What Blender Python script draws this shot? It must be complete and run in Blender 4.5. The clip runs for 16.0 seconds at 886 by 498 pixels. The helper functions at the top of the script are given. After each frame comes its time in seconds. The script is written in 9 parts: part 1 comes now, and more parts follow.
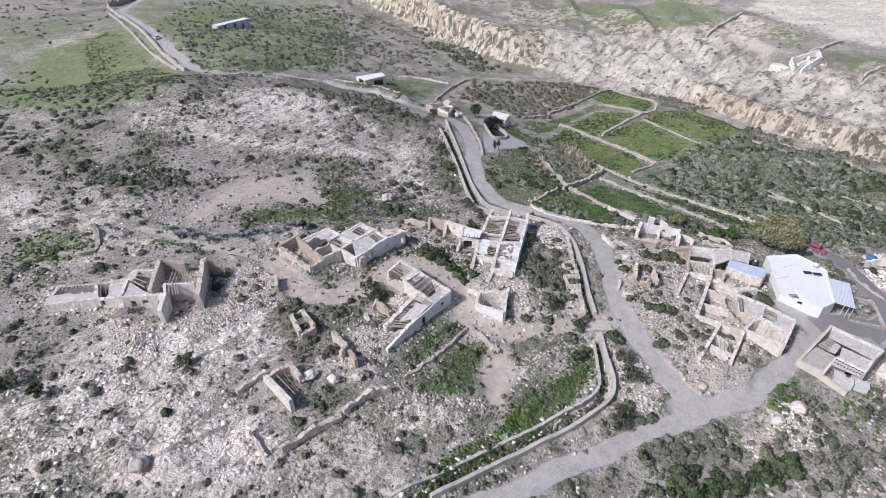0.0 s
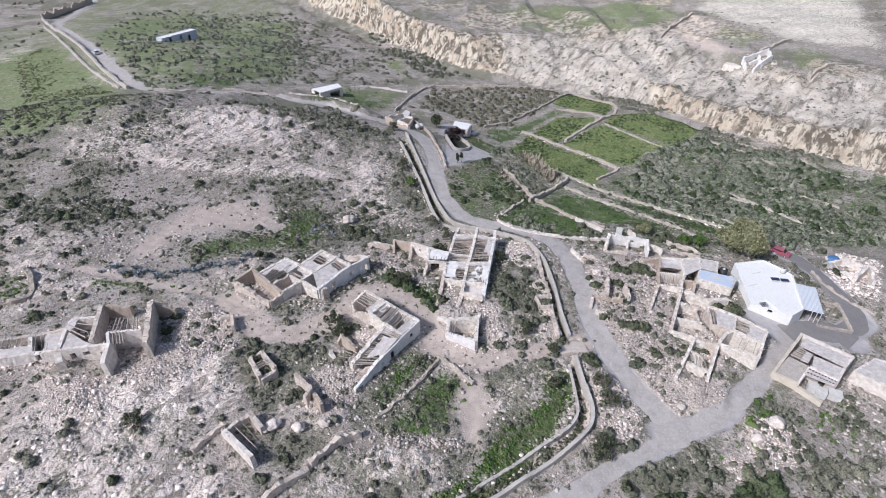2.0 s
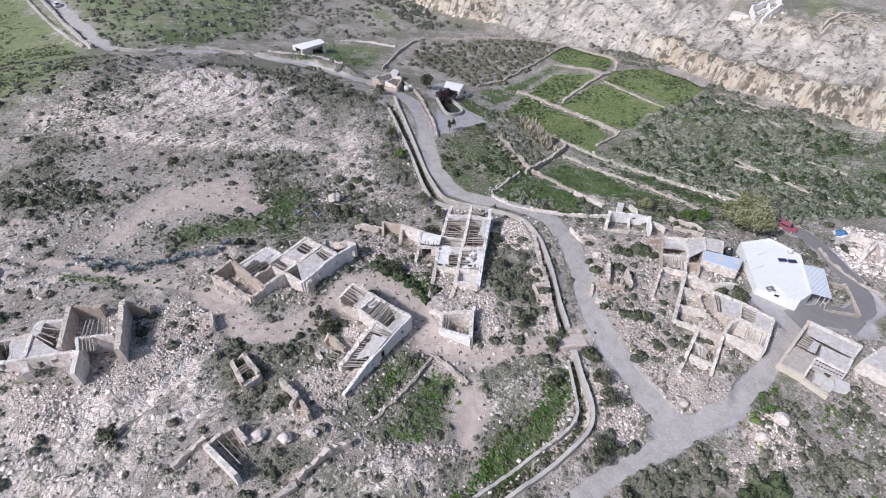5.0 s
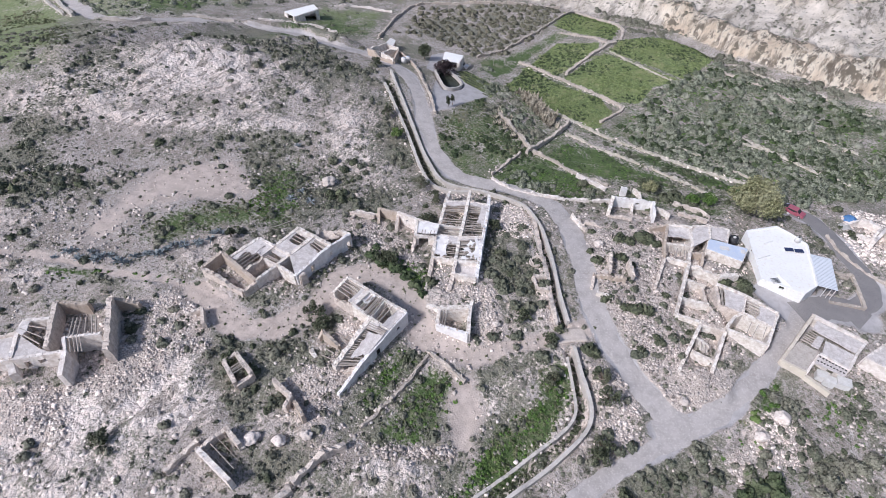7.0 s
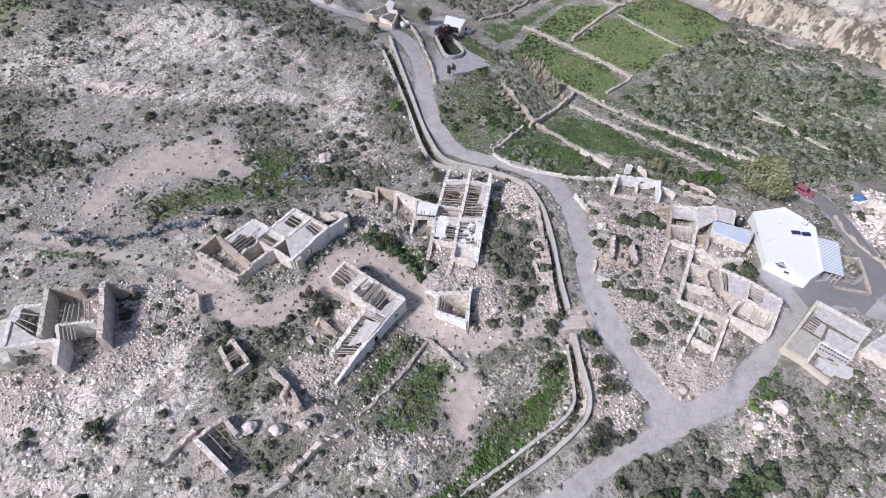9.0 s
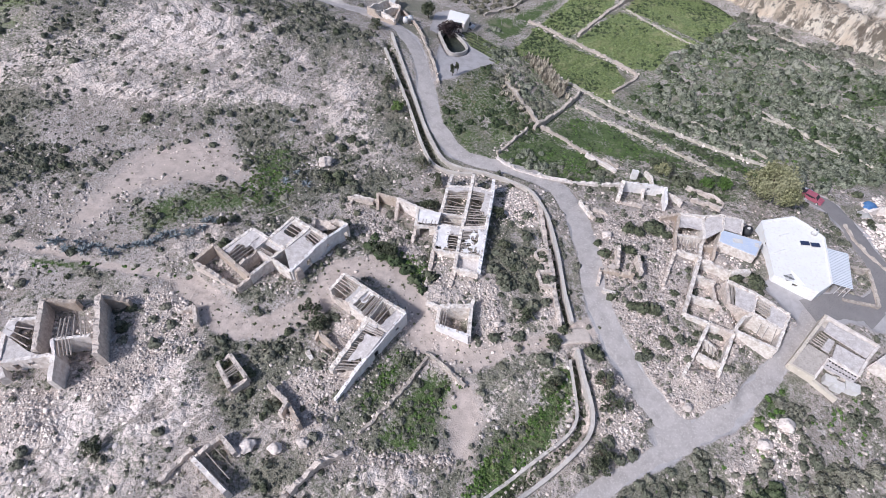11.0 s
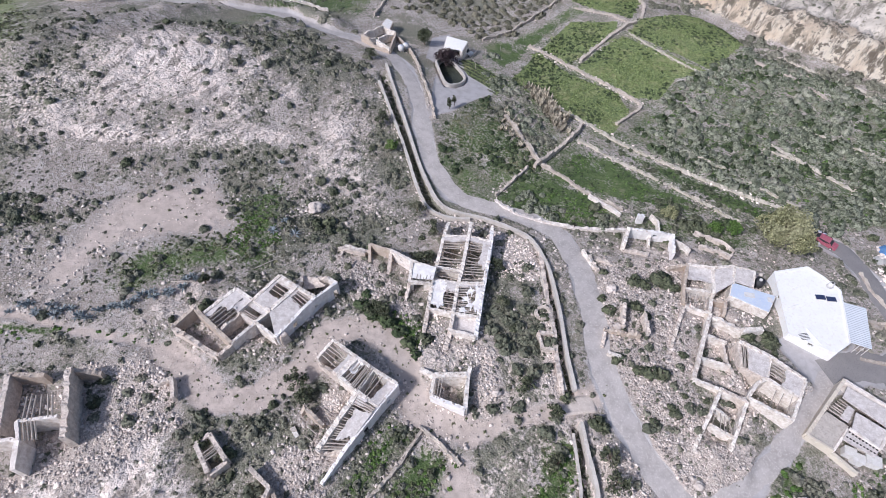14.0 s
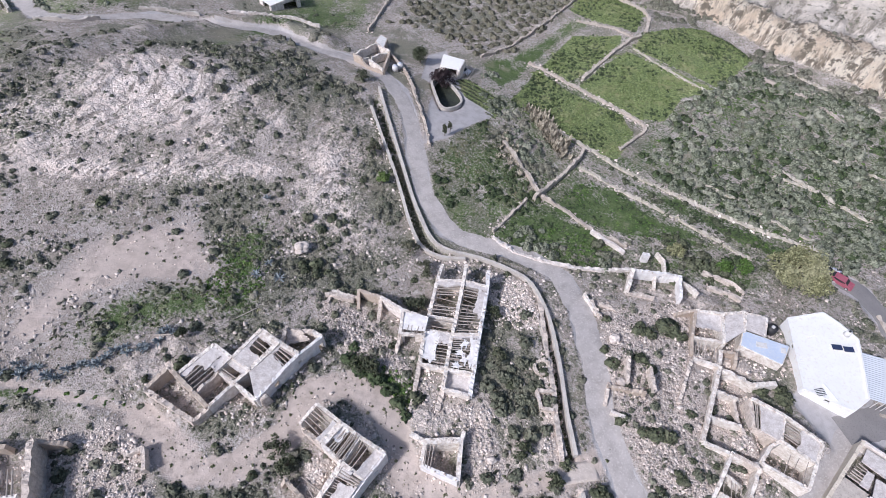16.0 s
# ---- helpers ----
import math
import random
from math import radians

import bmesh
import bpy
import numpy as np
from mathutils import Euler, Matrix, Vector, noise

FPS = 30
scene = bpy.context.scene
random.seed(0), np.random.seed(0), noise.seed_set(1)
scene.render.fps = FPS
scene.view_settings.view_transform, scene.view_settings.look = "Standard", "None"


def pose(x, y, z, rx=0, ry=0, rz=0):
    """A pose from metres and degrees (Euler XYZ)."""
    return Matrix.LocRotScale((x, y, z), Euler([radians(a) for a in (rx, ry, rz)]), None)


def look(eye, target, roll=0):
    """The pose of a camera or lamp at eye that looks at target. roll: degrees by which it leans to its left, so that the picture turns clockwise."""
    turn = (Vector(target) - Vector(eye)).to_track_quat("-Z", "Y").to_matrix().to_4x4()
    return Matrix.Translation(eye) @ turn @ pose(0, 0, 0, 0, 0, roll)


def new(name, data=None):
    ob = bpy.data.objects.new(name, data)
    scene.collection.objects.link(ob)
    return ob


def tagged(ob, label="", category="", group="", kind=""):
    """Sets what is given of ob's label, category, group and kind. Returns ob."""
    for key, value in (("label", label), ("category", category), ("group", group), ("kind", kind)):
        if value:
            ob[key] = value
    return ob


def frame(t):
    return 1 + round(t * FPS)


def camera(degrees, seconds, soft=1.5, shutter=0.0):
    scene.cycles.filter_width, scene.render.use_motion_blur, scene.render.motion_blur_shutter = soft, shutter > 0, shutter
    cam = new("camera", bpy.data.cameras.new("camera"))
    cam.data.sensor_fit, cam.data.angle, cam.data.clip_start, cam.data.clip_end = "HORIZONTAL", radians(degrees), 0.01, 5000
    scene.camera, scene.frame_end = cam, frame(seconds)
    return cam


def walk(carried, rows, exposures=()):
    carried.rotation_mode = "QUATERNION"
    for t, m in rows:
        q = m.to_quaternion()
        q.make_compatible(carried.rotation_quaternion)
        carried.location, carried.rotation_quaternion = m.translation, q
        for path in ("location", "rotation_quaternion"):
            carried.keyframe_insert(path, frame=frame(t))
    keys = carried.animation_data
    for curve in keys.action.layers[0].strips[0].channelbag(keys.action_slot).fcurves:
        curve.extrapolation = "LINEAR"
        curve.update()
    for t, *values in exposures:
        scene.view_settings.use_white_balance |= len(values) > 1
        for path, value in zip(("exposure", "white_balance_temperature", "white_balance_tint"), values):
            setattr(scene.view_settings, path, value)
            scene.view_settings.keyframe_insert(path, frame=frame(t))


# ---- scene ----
cam = camera(79.2, 16.0, soft=0.4)
PATH = [
    (0, (0.891, 1.468, 60.008), (0.874, 3.098, 58.849), -0.4),
    (0.5, (1.061, 2.995, 60.261), (1.068, 4.625, 59.102), -0.5),
    (1, (1.149, 4.451, 60.575), (1.186, 6.081, 59.417), -0.5),
    (1.5, (1.163, 5.919, 60.896), (1.236, 7.547, 59.737), -0.6),
    (2, (1.18, 7.35, 61.236), (1.286, 8.976, 60.077), -0.6),
    (2.5, (1.254, 8.821, 61.561), (1.364, 10.447, 60.401), -0.6),
    (3, (1.447, 10.324, 61.893), (1.561, 11.947, 60.73), -0.7),
    (3.5, (1.616, 11.776, 62.275), (1.733, 13.394, 61.105), -0.6),
    (4, (1.742, 13.22, 62.6), (1.863, 14.815, 61.399), -0.7),
    (4.5, (1.848, 14.738, 62.923), (1.97, 16.284, 61.66), -0.7),
    (5, (1.913, 16.219, 63.201), (2.036, 17.72, 61.885), -0.6),
    (7.5, (2.991, 22.684, 65.341), (3.103, 24.062, 63.896), -0.4),
    (8, (3.179, 23.703, 65.601), (3.286, 25.051, 64.127), -0.4),
    (10.5, (3.575, 28.818, 67.437), (3.671, 30.064, 65.876), -0.0),
    (11, (3.665, 29.867, 67.642), (3.758, 31.115, 66.081), -0.0),
    (11.5, (3.853, 31.188, 67.886), (3.945, 32.436, 66.326), -0.0),
    (12, (4.091, 32.671, 68.182), (4.183, 33.918, 66.621), -0.0),
    (12.5, (4.341, 34.275, 68.486), (4.434, 35.521, 66.924), -0.0),
    (13, (4.591, 36.002, 68.814), (4.684, 37.248, 67.252), -0.0),
    (13.5, (4.849, 37.892, 69.143), (4.942, 39.138, 67.582), -0.0),
    (14, (5.105, 39.931, 69.512), (5.199, 41.178, 67.95), -0.0),
    (14.5, (5.481, 42.178, 69.869), (5.575, 43.425, 68.308), -0.0),
    (15, (5.942, 44.571, 70.151), (6.035, 45.819, 68.591), -0.0),
    (15.5, (6.517, 47.058, 70.383), (6.608, 48.309, 68.824), -0.1),
    (16, (7.145, 49.468, 70.578), (7.232, 50.698, 69.003), -0.2),
]
LIGHT = [(0.0, 0.18, 5910, 12.0), (4.0, 0.19, 5890, 12.5), (8.0, 0.24, 5870, 14.0), (16.0, 0.28, 5870, 14.5)]
walk(cam, [(t, look(eye, target, roll)) for t, eye, target, roll in PATH], LIGHT)

# ---- world, sun, exposure ----
SUN = Vector((-0.72, -0.42, 0.80)).normalized()
world = bpy.data.worlds.new("sky")
scene.world = world
world.use_nodes = True
sky = world.node_tree.nodes.new("ShaderNodeTexSky")
sky.sky_type, sky.sun_disc = "NISHITA", False
sky.sun_elevation = math.asin(SUN.z)
sky.sun_rotation = math.atan2(SUN.x, SUN.y)
sky.air_density, sky.dust_density = 1.0, 3.0
back = world.node_tree.nodes["Background"]
back.inputs["Strength"].default_value = 0.083
world.node_tree.links.new(sky.outputs["Color"], back.inputs["Color"])
sun = new("sun", bpy.data.lights.new("sun", "SUN"))
sun.data.energy, sun.data.angle, sun.data.color = 2.85, radians(6), (1.0, 0.96, 0.92)
sun.matrix_world = look(SUN * 400, (0, 0, 0))


# ---- small maths ----
rng = np.random.default_rng(7)
LATTICE = rng.random((256, 256))


def value_noise(x, y):
    xi, yi = np.floor(x).astype(int), np.floor(y).astype(int)
    fx, fy = x - xi, y - yi
    fx, fy = fx * fx * (3 - 2 * fx), fy * fy * (3 - 2 * fy)
    a, b = LATTICE[xi & 255, yi & 255], LATTICE[(xi + 1) & 255, yi & 255]
    c, d = LATTICE[xi & 255, (yi + 1) & 255], LATTICE[(xi + 1) & 255, (yi + 1) & 255]
    return (a * (1 - fx) + b * fx) * (1 - fy) + (c * (1 - fx) + d * fx) * fy


def fbm(x, y, size, octaves=4, seed=0.0):
    """Noise from -1 to 1 whose largest lumps are about size metres across."""
    x, y = np.asarray(x, float) / size + 17.3 * seed, np.asarray(y, float) / size + 9.1 * seed
    total, amp, norm = 0.0, 1.0, 0.0
    for _ in range(octaves):
        total = total + amp * (value_noise(x, y) * 2 - 1)
        norm += amp
        x, y, amp = x * 2.03 + 5.1, y * 2.03 + 3.7, amp * 0.5
    return total / norm


def ramp(v, lo, hi):
    s = np.clip((np.asarray(v, float) - lo) / (hi - lo), 0, 1)
    return s * s * (3 - 2 * s)


def line_distance(x, y, line):
    """Distance to a polyline in plan."""
    best = np.full(np.shape(x), 1e9)
    for (ax, ay), (bx, by) in zip(line[:-1], line[1:]):
        dx, dy = bx - ax, by - ay
        s = np.clip(((x - ax) * dx + (y - ay) * dy) / (dx * dx + dy * dy + 1e-9), 0, 1)
        best = np.minimum(best, np.hypot(x - ax - s * dx, y - ay - s * dy))
    return best


def area(x, y, polygon, soft=1.0):
    """1 inside a polygon in plan, 0 outside, soft metres wide at the edge."""
    inside = np.zeros(np.shape(x), bool)
    for (ax, ay), (bx, by) in zip(polygon, polygon[1:] + polygon[:1]):
        cross = ((ay > y) != (by > y)) & (x < (bx - ax) * (y - ay) / (by - ay + 1e-12) + ax)
        inside ^= cross
    d = line_distance(x, y, polygon + polygon[:1])
    return ramp(np.where(inside, d, -d), -soft, soft)


# ---- the lie of the land ----
XS = [-300, -140, -80, -40, 0, 40, 80, 140, 300]
YS = [20, 50, 80, 110, 145, 180, 230, 320, 480]


def hermite_weights(v, knots):
    """Weights of each knot for a smooth curve through evenly or unevenly set knots."""
    v = np.clip(np.asarray(v, float), knots[0], knots[-1])
    k = np.asarray(knots, float)
    n = len(k)
    i = np.clip(np.searchsorted(k, v, side="right") - 1, 0, n - 2)
    d = k[i + 1] - k[i]
    s = (v - k[i]) / d
    h00, h10, h01, h11 = 2 * s**3 - 3 * s**2 + 1, s**3 - 2 * s**2 + s, -2 * s**3 + 3 * s**2, s**3 - s**2
    w = np.zeros((v.size, n))
    r = np.arange(v.size)
    np.add.at(w, (r, i), h00)
    np.add.at(w, (r, i + 1), h01)
    for off, h in ((0, h10), (1, h11)):
        a, b = np.clip(i + off - 1, 0, n - 1), np.clip(i + off + 1, 0, n - 1)
        g = h * d / (k[b] - k[a])
        np.add.at(w, (r, b), g)
        np.add.at(w, (r, a), -g)
    return w
HEIGHTS = [
    [6.3, 9.9, 12.6, 13.6, 12.3, 10.0, 6.3, 7.4, 14.0],
    [5.8, 8.6, 11.0, 11.7, 8.1, 0.6, 5.6, 0.2, 7.7],
    [1.8, 3.8, 6.0, 9.6, 12.6, 6.3, 4.0, -6.5, 2.1],
    [-2.1, 1.1, 2.9, 3.6, 8.2, 1.2, -4.7, -9.2, -1.4],
    [-6.0, -3.2, -0.7, -3.3, -0.1, -6.3, -10.9, -12.1, -4.3],
    [-10.3, -7.3, -3.8, -6.6, -9.5, -11.4, -13.8, -14.4, -7.3],
    [-12.3, -10.4, -8.7, -10.6, -12.9, -11.7, -15.3, -15.9, -9.8],
    [-14.9, -14.8, -15.3, -16.4, -13.6, -16.8, -18.5, -17.3, -12.0],
    [-22.0, -21.2, -20.6, -20.3, -21.1, -21.3, -20.2, -17.7, -12.0],
]


HEIGHT_TABLE = np.array(HEIGHTS)
# The foot of the valley's far side, its rise and how wide the rise is.
CLIFF_X = [-500, -60, -19, -4, 15, 32, 48, 70, 88, 101, 111, 126, 134, 144, 210, 600]
CLIFF_Y = [640, 380, 316, 293, 272, 253, 243, 230, 212, 199, 180, 163, 150, 140, 105, 40]
CLIFF_RISE = [12, 13, 14, 13.5, 13, 12, 11, 10, 8, 6.5, 6.5, 7, 7, 7, 7, 7]
CLIFF_BACK = [0.05, 0.05, 0.05, 0.05, 0.05, 0.07, 0.1, 0.14, 0.17, 0.2, 0.2, 0.2, 0.2, 0.2, 0.2, 0.2]
CLIFF_WIDTH = [20, 16, 12, 10, 9, 12, 26, 34, 26, 9, 8, 9, 10, 10, 12, 14]


def land(x, y):
    """The smooth height of the ground."""
    x, y = np.atleast_1d(np.asarray(x, float)), np.atleast_1d(np.asarray(y, float))
    z = np.einsum("ni,ij,nj->n", hermite_weights(x, XS), HEIGHT_TABLE, hermite_weights(y, YS), optimize=True)
    foot = np.interp(x, CLIFF_X, CLIFF_Y)
    slope = (np.interp(x + 2, CLIFF_X, CLIFF_Y) - np.interp(x - 2, CLIFF_X, CLIFF_Y)) / 4
    d = (y - foot) / np.sqrt(1 + slope * slope)
    rise, width = np.interp(x, CLIFF_X, CLIFF_RISE), np.interp(x, CLIFF_X, CLIFF_WIDTH)
    z = z + rise * ramp(d, 0, width) + np.interp(x, CLIFF_X, CLIFF_BACK) * np.clip(d - width, 0, 45) + 0.04 * np.clip(d - width - 45, 0, 160)
    return z - 2.0 * np.exp(-((d + 6) / 6) ** 2)


# ---- plan: roads, canal, areas ----
ROAD_LOW = [(-0.7, 35.3), (8.7, 39.6), (15.4, 42.6), (20.0, 44.7), (27.7, 48.3), (37.4, 52.3), (43.3, 54.2)]
ROAD_MAIN = [(40.1, 53.8), (37.9, 54.6), (36.3, 57.1), (34.1, 62.0), (31.5, 70.8), (31.2, 76.6), (32.3, 84.4), (32.6, 94.0), (30.7, 101.7), (25.6, 106.3), (18.2, 108.9), (12.3, 112.4), (8.7, 120.4), (7.8, 128.6), (7.0, 139.8), (4.4, 152.0), (-1.3, 162.5), (-15.0, 169.9), (-26.0, 177.2), (-39.5, 176.6), (-53.3, 178.6), (-67.2, 172.0), (-76.9, 172.5), (-93.5, 195.3), (-115.4, 224.6), (-147.7, 266.3), (-163.8, 288.1), (-171.0, 346.6)]
ROAD_EAST = [(34.9, 53.4), (39.3, 53.8), (46.1, 55.5), (51.3, 59.4), (54.2, 60.6), (60.0, 65.4), (65.4, 69.8), (69.7, 72.9)]
ROAD_YARD = [(66.9, 71.9), (71.7, 73.2), (77.2, 72.9), (78.9, 70.3)]
ROAD_BACK = [(76.6, 71.8), (84.7, 75.6), (86.0, 83.3), (86.6, 90.7), (85.9, 96.9), (83.4, 100.1)]
YARD = [(62.6, 72.4), (61.3, 77.1), (63.2, 78.8), (70.3, 74.5), (74.8, 77.8), (74.5, 74.5), (79.5, 71.3), (77.9, 68.8), (70.7, 71.4), (64.2, 68.5)]
PATH_HOUSES = [(-61.2, 86.7), (-52.2, 84.3), (-43.3, 81.8), (-34.5, 79.6), (-30.7, 77.8), (-25.6, 73.5), (-21.6, 70.8), (-17.6, 70.9), (-12.6, 74.8), (-8.6, 80.5), (-5.1, 82.0), (-1.0, 80.0), (2.2, 74.5), (3.6, 68.9), (7.0, 66.8), (10.7, 64.2), (16.3, 66.4), (25.4, 68.5), (31.8, 69.8)]
CANAL_OUT = [(26.3, 70.4), (26.2, 76.7), (27.0, 85.7), (26.9, 92.6), (25.4, 99.5), (21.7, 102.9), (16.7, 105.7), (11.9, 107.2), (9.3, 109.7), (7.7, 115.1), (6.1, 121.0), (4.4, 129.8), (2.3, 139.6), (0.4, 150.4)]
CANAL_IN = [(24.9, 70.5), (24.6, 76.3), (25.4, 84.5), (25.3, 91.4)]
CANAL_HILL = [(15.0, 105.2), (10.7, 105.6), (7.4, 107.7), (5.6, 113.7), (4.3, 120.8), (2.7, 127.9), (0.7, 135.3), (-1.2, 143.1)]
CANAL_LOW_OUT = [(26.1, 65.8), (26.2, 62.7), (26.4, 59.3), (26.5, 56.8), (25.7, 54.3), (23.5, 52.1), (19.2, 49.2), (13.9, 46.3), (9.0, 43.6), (5.1, 41.5), (-1.2, 37.6)]
CANAL_LOW_IN = [(24.8, 64.5), (24.6, 61.8), (24.6, 59.1), (24.2, 56.1), (22.3, 53.9), (18.0, 51.5), (11.8, 47.9), (6.8, 45.2), (1.5, 42.2), (-6.3, 37.6)]
TRENCHES = [([(25.6, 70.5), (25.4, 76.2), (26.0, 84.8), (26.2, 92.0)], 0.9), ([(11.3, 106.4), (8.4, 108.5), (6.6, 114.4), (5.2, 120.9), (3.5, 128.8), (1.5, 137.4), (-0.4, 146.6)], 1.1), ([(25.5, 65.2), (25.5, 59.5), (24.5, 54.7), (17.9, 50.0), (12.4, 46.8), (7.5, 44.2), (3.3, 41.9), (-3.4, 37.8)], 1.0)]
TERRACES, GREEN_AREAS, FIELDS, BARE_GROUND, ROCK_SPURS, RUBBLE = [], [], [], [], [], []
BARE_GROUND.append(([(-52.7, 90.4), (-49.3, 98.1), (-43.7, 107.1), (-37.0, 110.5), (-31.4, 111.9), (-25.8, 103.2), (-28.6, 100.1), (-38.3, 99.4), (-45.1, 95.3), (-48.0, 88.3)], 3.0))
BARE_GROUND.append(([(7.5, 61.6), (10.6, 61.8), (11.6, 56.9), (8.7, 50.8), (5.9, 51.6)], 1.5))
BARE_GROUND.append(([(1.8, 74.4), (5.0, 71.6), (12.8, 67.0), (10.0, 63.8), (5.5, 66.4), (2.4, 69.9)], 1.5))
GREEN_AREAS.append(([(-45.4, 90.5), (-35.4, 98.3), (-25.1, 101.8), (-17.3, 99.6), (-18.5, 93.9), (-28.9, 92.1), (-39.0, 88.3)], 4.0, 0.72))
GREEN_AREAS.append(([(-28.1, 108.7), (-18.7, 114.3), (-15.2, 102.8), (-24.8, 99.7)], 4.0, 0.7))
GREEN_AREAS.append(([(11.6, 50.7), (10.5, 53.5), (17.8, 56.7), (20.4, 62.7), (24.0, 64.2), (23.9, 57.9), (18.2, 50.4)], 2.0, 0.95))
GREEN_AREAS.append(([(-4.7, 54.1), (-1.1, 58.1), (4.1, 64.0), (7.5, 61.6), (3.9, 54.4), (-0.5, 52.6)], 2.5, 0.8))
GREEN_AREAS.append(([(-6.3, 38.1), (1.5, 42.7), (12.1, 50.2), (24.1, 65.3), (24.2, 56.8), (14.2, 47.7), (-1.4, 38.0)], 2.0, 0.9))
GREEN_AREAS.append(([(56.6, 61.3), (53.6, 59.4), (49.0, 55.0), (45.3, 52.9), (52.9, 54.0), (58.3, 59.3)], 1.5, 0.85))
GREEN_AREAS.append(([(-5.3, 90.2), (0.3, 85.1), (5.5, 80.4), (1.8, 76.4), (-3.3, 80.5)], 2.0, 0.45))
GREEN_AREAS.append(([(10.8, 130.9), (24.2, 145.4), (29.2, 126.1), (31.8, 120.3), (20.7, 110.8), (15.0, 110.8), (10.1, 120.5)], 2.5, 0.6))
GREEN_AREAS.append(([(-140.9, 215.7), (-137.8, 233.0), (-77.7, 160.8), (-71.5, 144.4), (-91.3, 134.5)], 8.0, 0.8))
GREEN_AREAS.append(([(-139.6, 252.9), (-157.0, 348.7), (-81.4, 349.1), (-48.1, 220.8), (-69.5, 178.1), (-99.1, 209.2)], 8.0, 0.4))
GREEN_AREAS.append(([(40.2, 105.5), (56.8, 106.0), (72.5, 103.1), (67.8, 96.3), (55.1, 99.1)], 3.0, 0.6))
GREEN_AREAS.append(([(30.2, 47.1), (52.8, 53.0), (63.8, 48.1), (59.5, 41.4), (28.1, 39.9)], 5.0, 0.3))
GREEN_AREAS.append(([(-39.2, 155.0), (-22.2, 210.8), (-1.4, 212.2), (-5.1, 183.6), (-19.6, 182.6)], 4.0, 0.7))
GREEN_AREAS.append(([(-11.5, 265.2), (-1.2, 263.2), (6.4, 222.3), (-1.3, 236.4)], 4.0, 0.75))
GREEN_AREAS.append(([(13.7, 135.4), (27.4, 168.7), (42.6, 181.2), (75.0, 187.7), (106.0, 177.8), (131.1, 148.5), (168.1, 130.2), (144.1, 99.8), (102.5, 104.4), (69.5, 99.6), (46.0, 102.2), (22.3, 106.5), (11.9, 114.0)], 3.0, 0.5))
GREEN_AREAS.append(([(-217.0, 269.1), (-163.6, 280.6), (-178.8, 372.4), (-79.3, 395.3), (-46.9, 266.0), (-41.7, 207.3), (-55.0, 184.9), (-80.9, 177.8), (-66.5, 145.0), (-89.7, 131.5), (-116.9, 134.6)], 6.0, 0.54))
GREEN_AREAS.append(([(-131.4, 264.0), (-134.2, 307.7), (-113.6, 305.9), (-109.6, 261.6)], 4.0, 0.98))
GREEN_AREAS.append(([(-72.7, 213.4), (-55.4, 247.7), (-52.3, 216.8), (-63.7, 191.7)], 4.0, 0.95))
GREEN_AREAS.append(([(-132.5, 222.5), (-113.8, 207.3), (-99.6, 188.3), (-120.4, 189.6), (-147.9, 207.5)], 6.0, 0.98))
ROCK_SPURS.append(([(-66.9, 52.9), (-57.3, 52.4), (-39.0, 53.5), (-27.3, 48.8), (-20.7, 43.5), (-20.3, 35.6), (-54.2, 33.8)], 4.0))
ROCK_SPURS.append(([(-148.4, 229.9), (-144.5, 237.7), (-132.5, 222.5), (-135.8, 213.1), (-154.0, 211.9)], 6.0))
GREEN_AREAS.append(([(31.9, 47.3), (45.3, 49.8), (69.5, 56.0), (60.0, 41.3), (23.4, 39.5)], 3.0, 0.3))
GREEN_AREAS.append(([(-148.2, 219.4), (-133.9, 235.4), (-91.5, 184.8), (-75.0, 153.2), (-76.2, 138.7), (-98.7, 143.7), (-103.0, 131.1), (-124.5, 135.8), (-156.8, 173.6), (-138.6, 192.6)], 5.0, 0.85))
GREEN_AREAS.append(([(-145.1, 159.8), (-74.7, 145.7), (-66.7, 136.7), (-80.9, 127.0), (-105.8, 122.5), (-114.5, 123.1)], 6.0, 0.5))
GREEN_AREAS.append(([(-70.3, 202.0), (-66.5, 228.2), (-52.7, 240.1), (-48.4, 205.4), (-59.5, 179.7)], 4.0, 0.85))
GREEN_AREAS.append(([(-133.2, 267.5), (-139.2, 310.3), (-117.6, 327.0), (-113.4, 273.7)], 5.0, 0.8))
GREEN_AREAS.append(([(-93.5, 199.2), (-112.7, 230.2), (-112.8, 311.7), (-74.8, 333.1), (-52.7, 279.0), (-42.9, 198.0), (-74.4, 166.9)], 6.0, 0.6))
ROCK_SPURS.append(([(-74.8, 135.8), (-60.9, 140.8), (-42.0, 142.2), (-31.0, 134.8), (-42.3, 125.3), (-59.6, 124.4), (-69.8, 120.5)], 5.0))
RUBBLE.append(([(-9.4, 94.1), (-4.0, 95.4), (-1.6, 90.2), (5.0, 84.0), (3.5, 81.8), (-3.7, 85.8), (-7.3, 90.2)], 1.2))
RUBBLE.append(([(50.4, 55.1), (54.2, 55.8), (54.8, 52.2), (50.9, 50.9), (49.5, 52.3)], 1.5))
RUBBLE.append(([(43.0, 49.5), (46.5, 50.6), (47.7, 47.3), (44.3, 45.7)], 1.5))
RUBBLE.append(([(55.4, 51.3), (57.8, 51.0), (55.6, 47.7), (53.5, 47.6)], 1.5))
RUBBLE.append(([(25.8, 55.9), (28.5, 56.1), (33.3, 51.8), (28.7, 50.5)], 1.5))
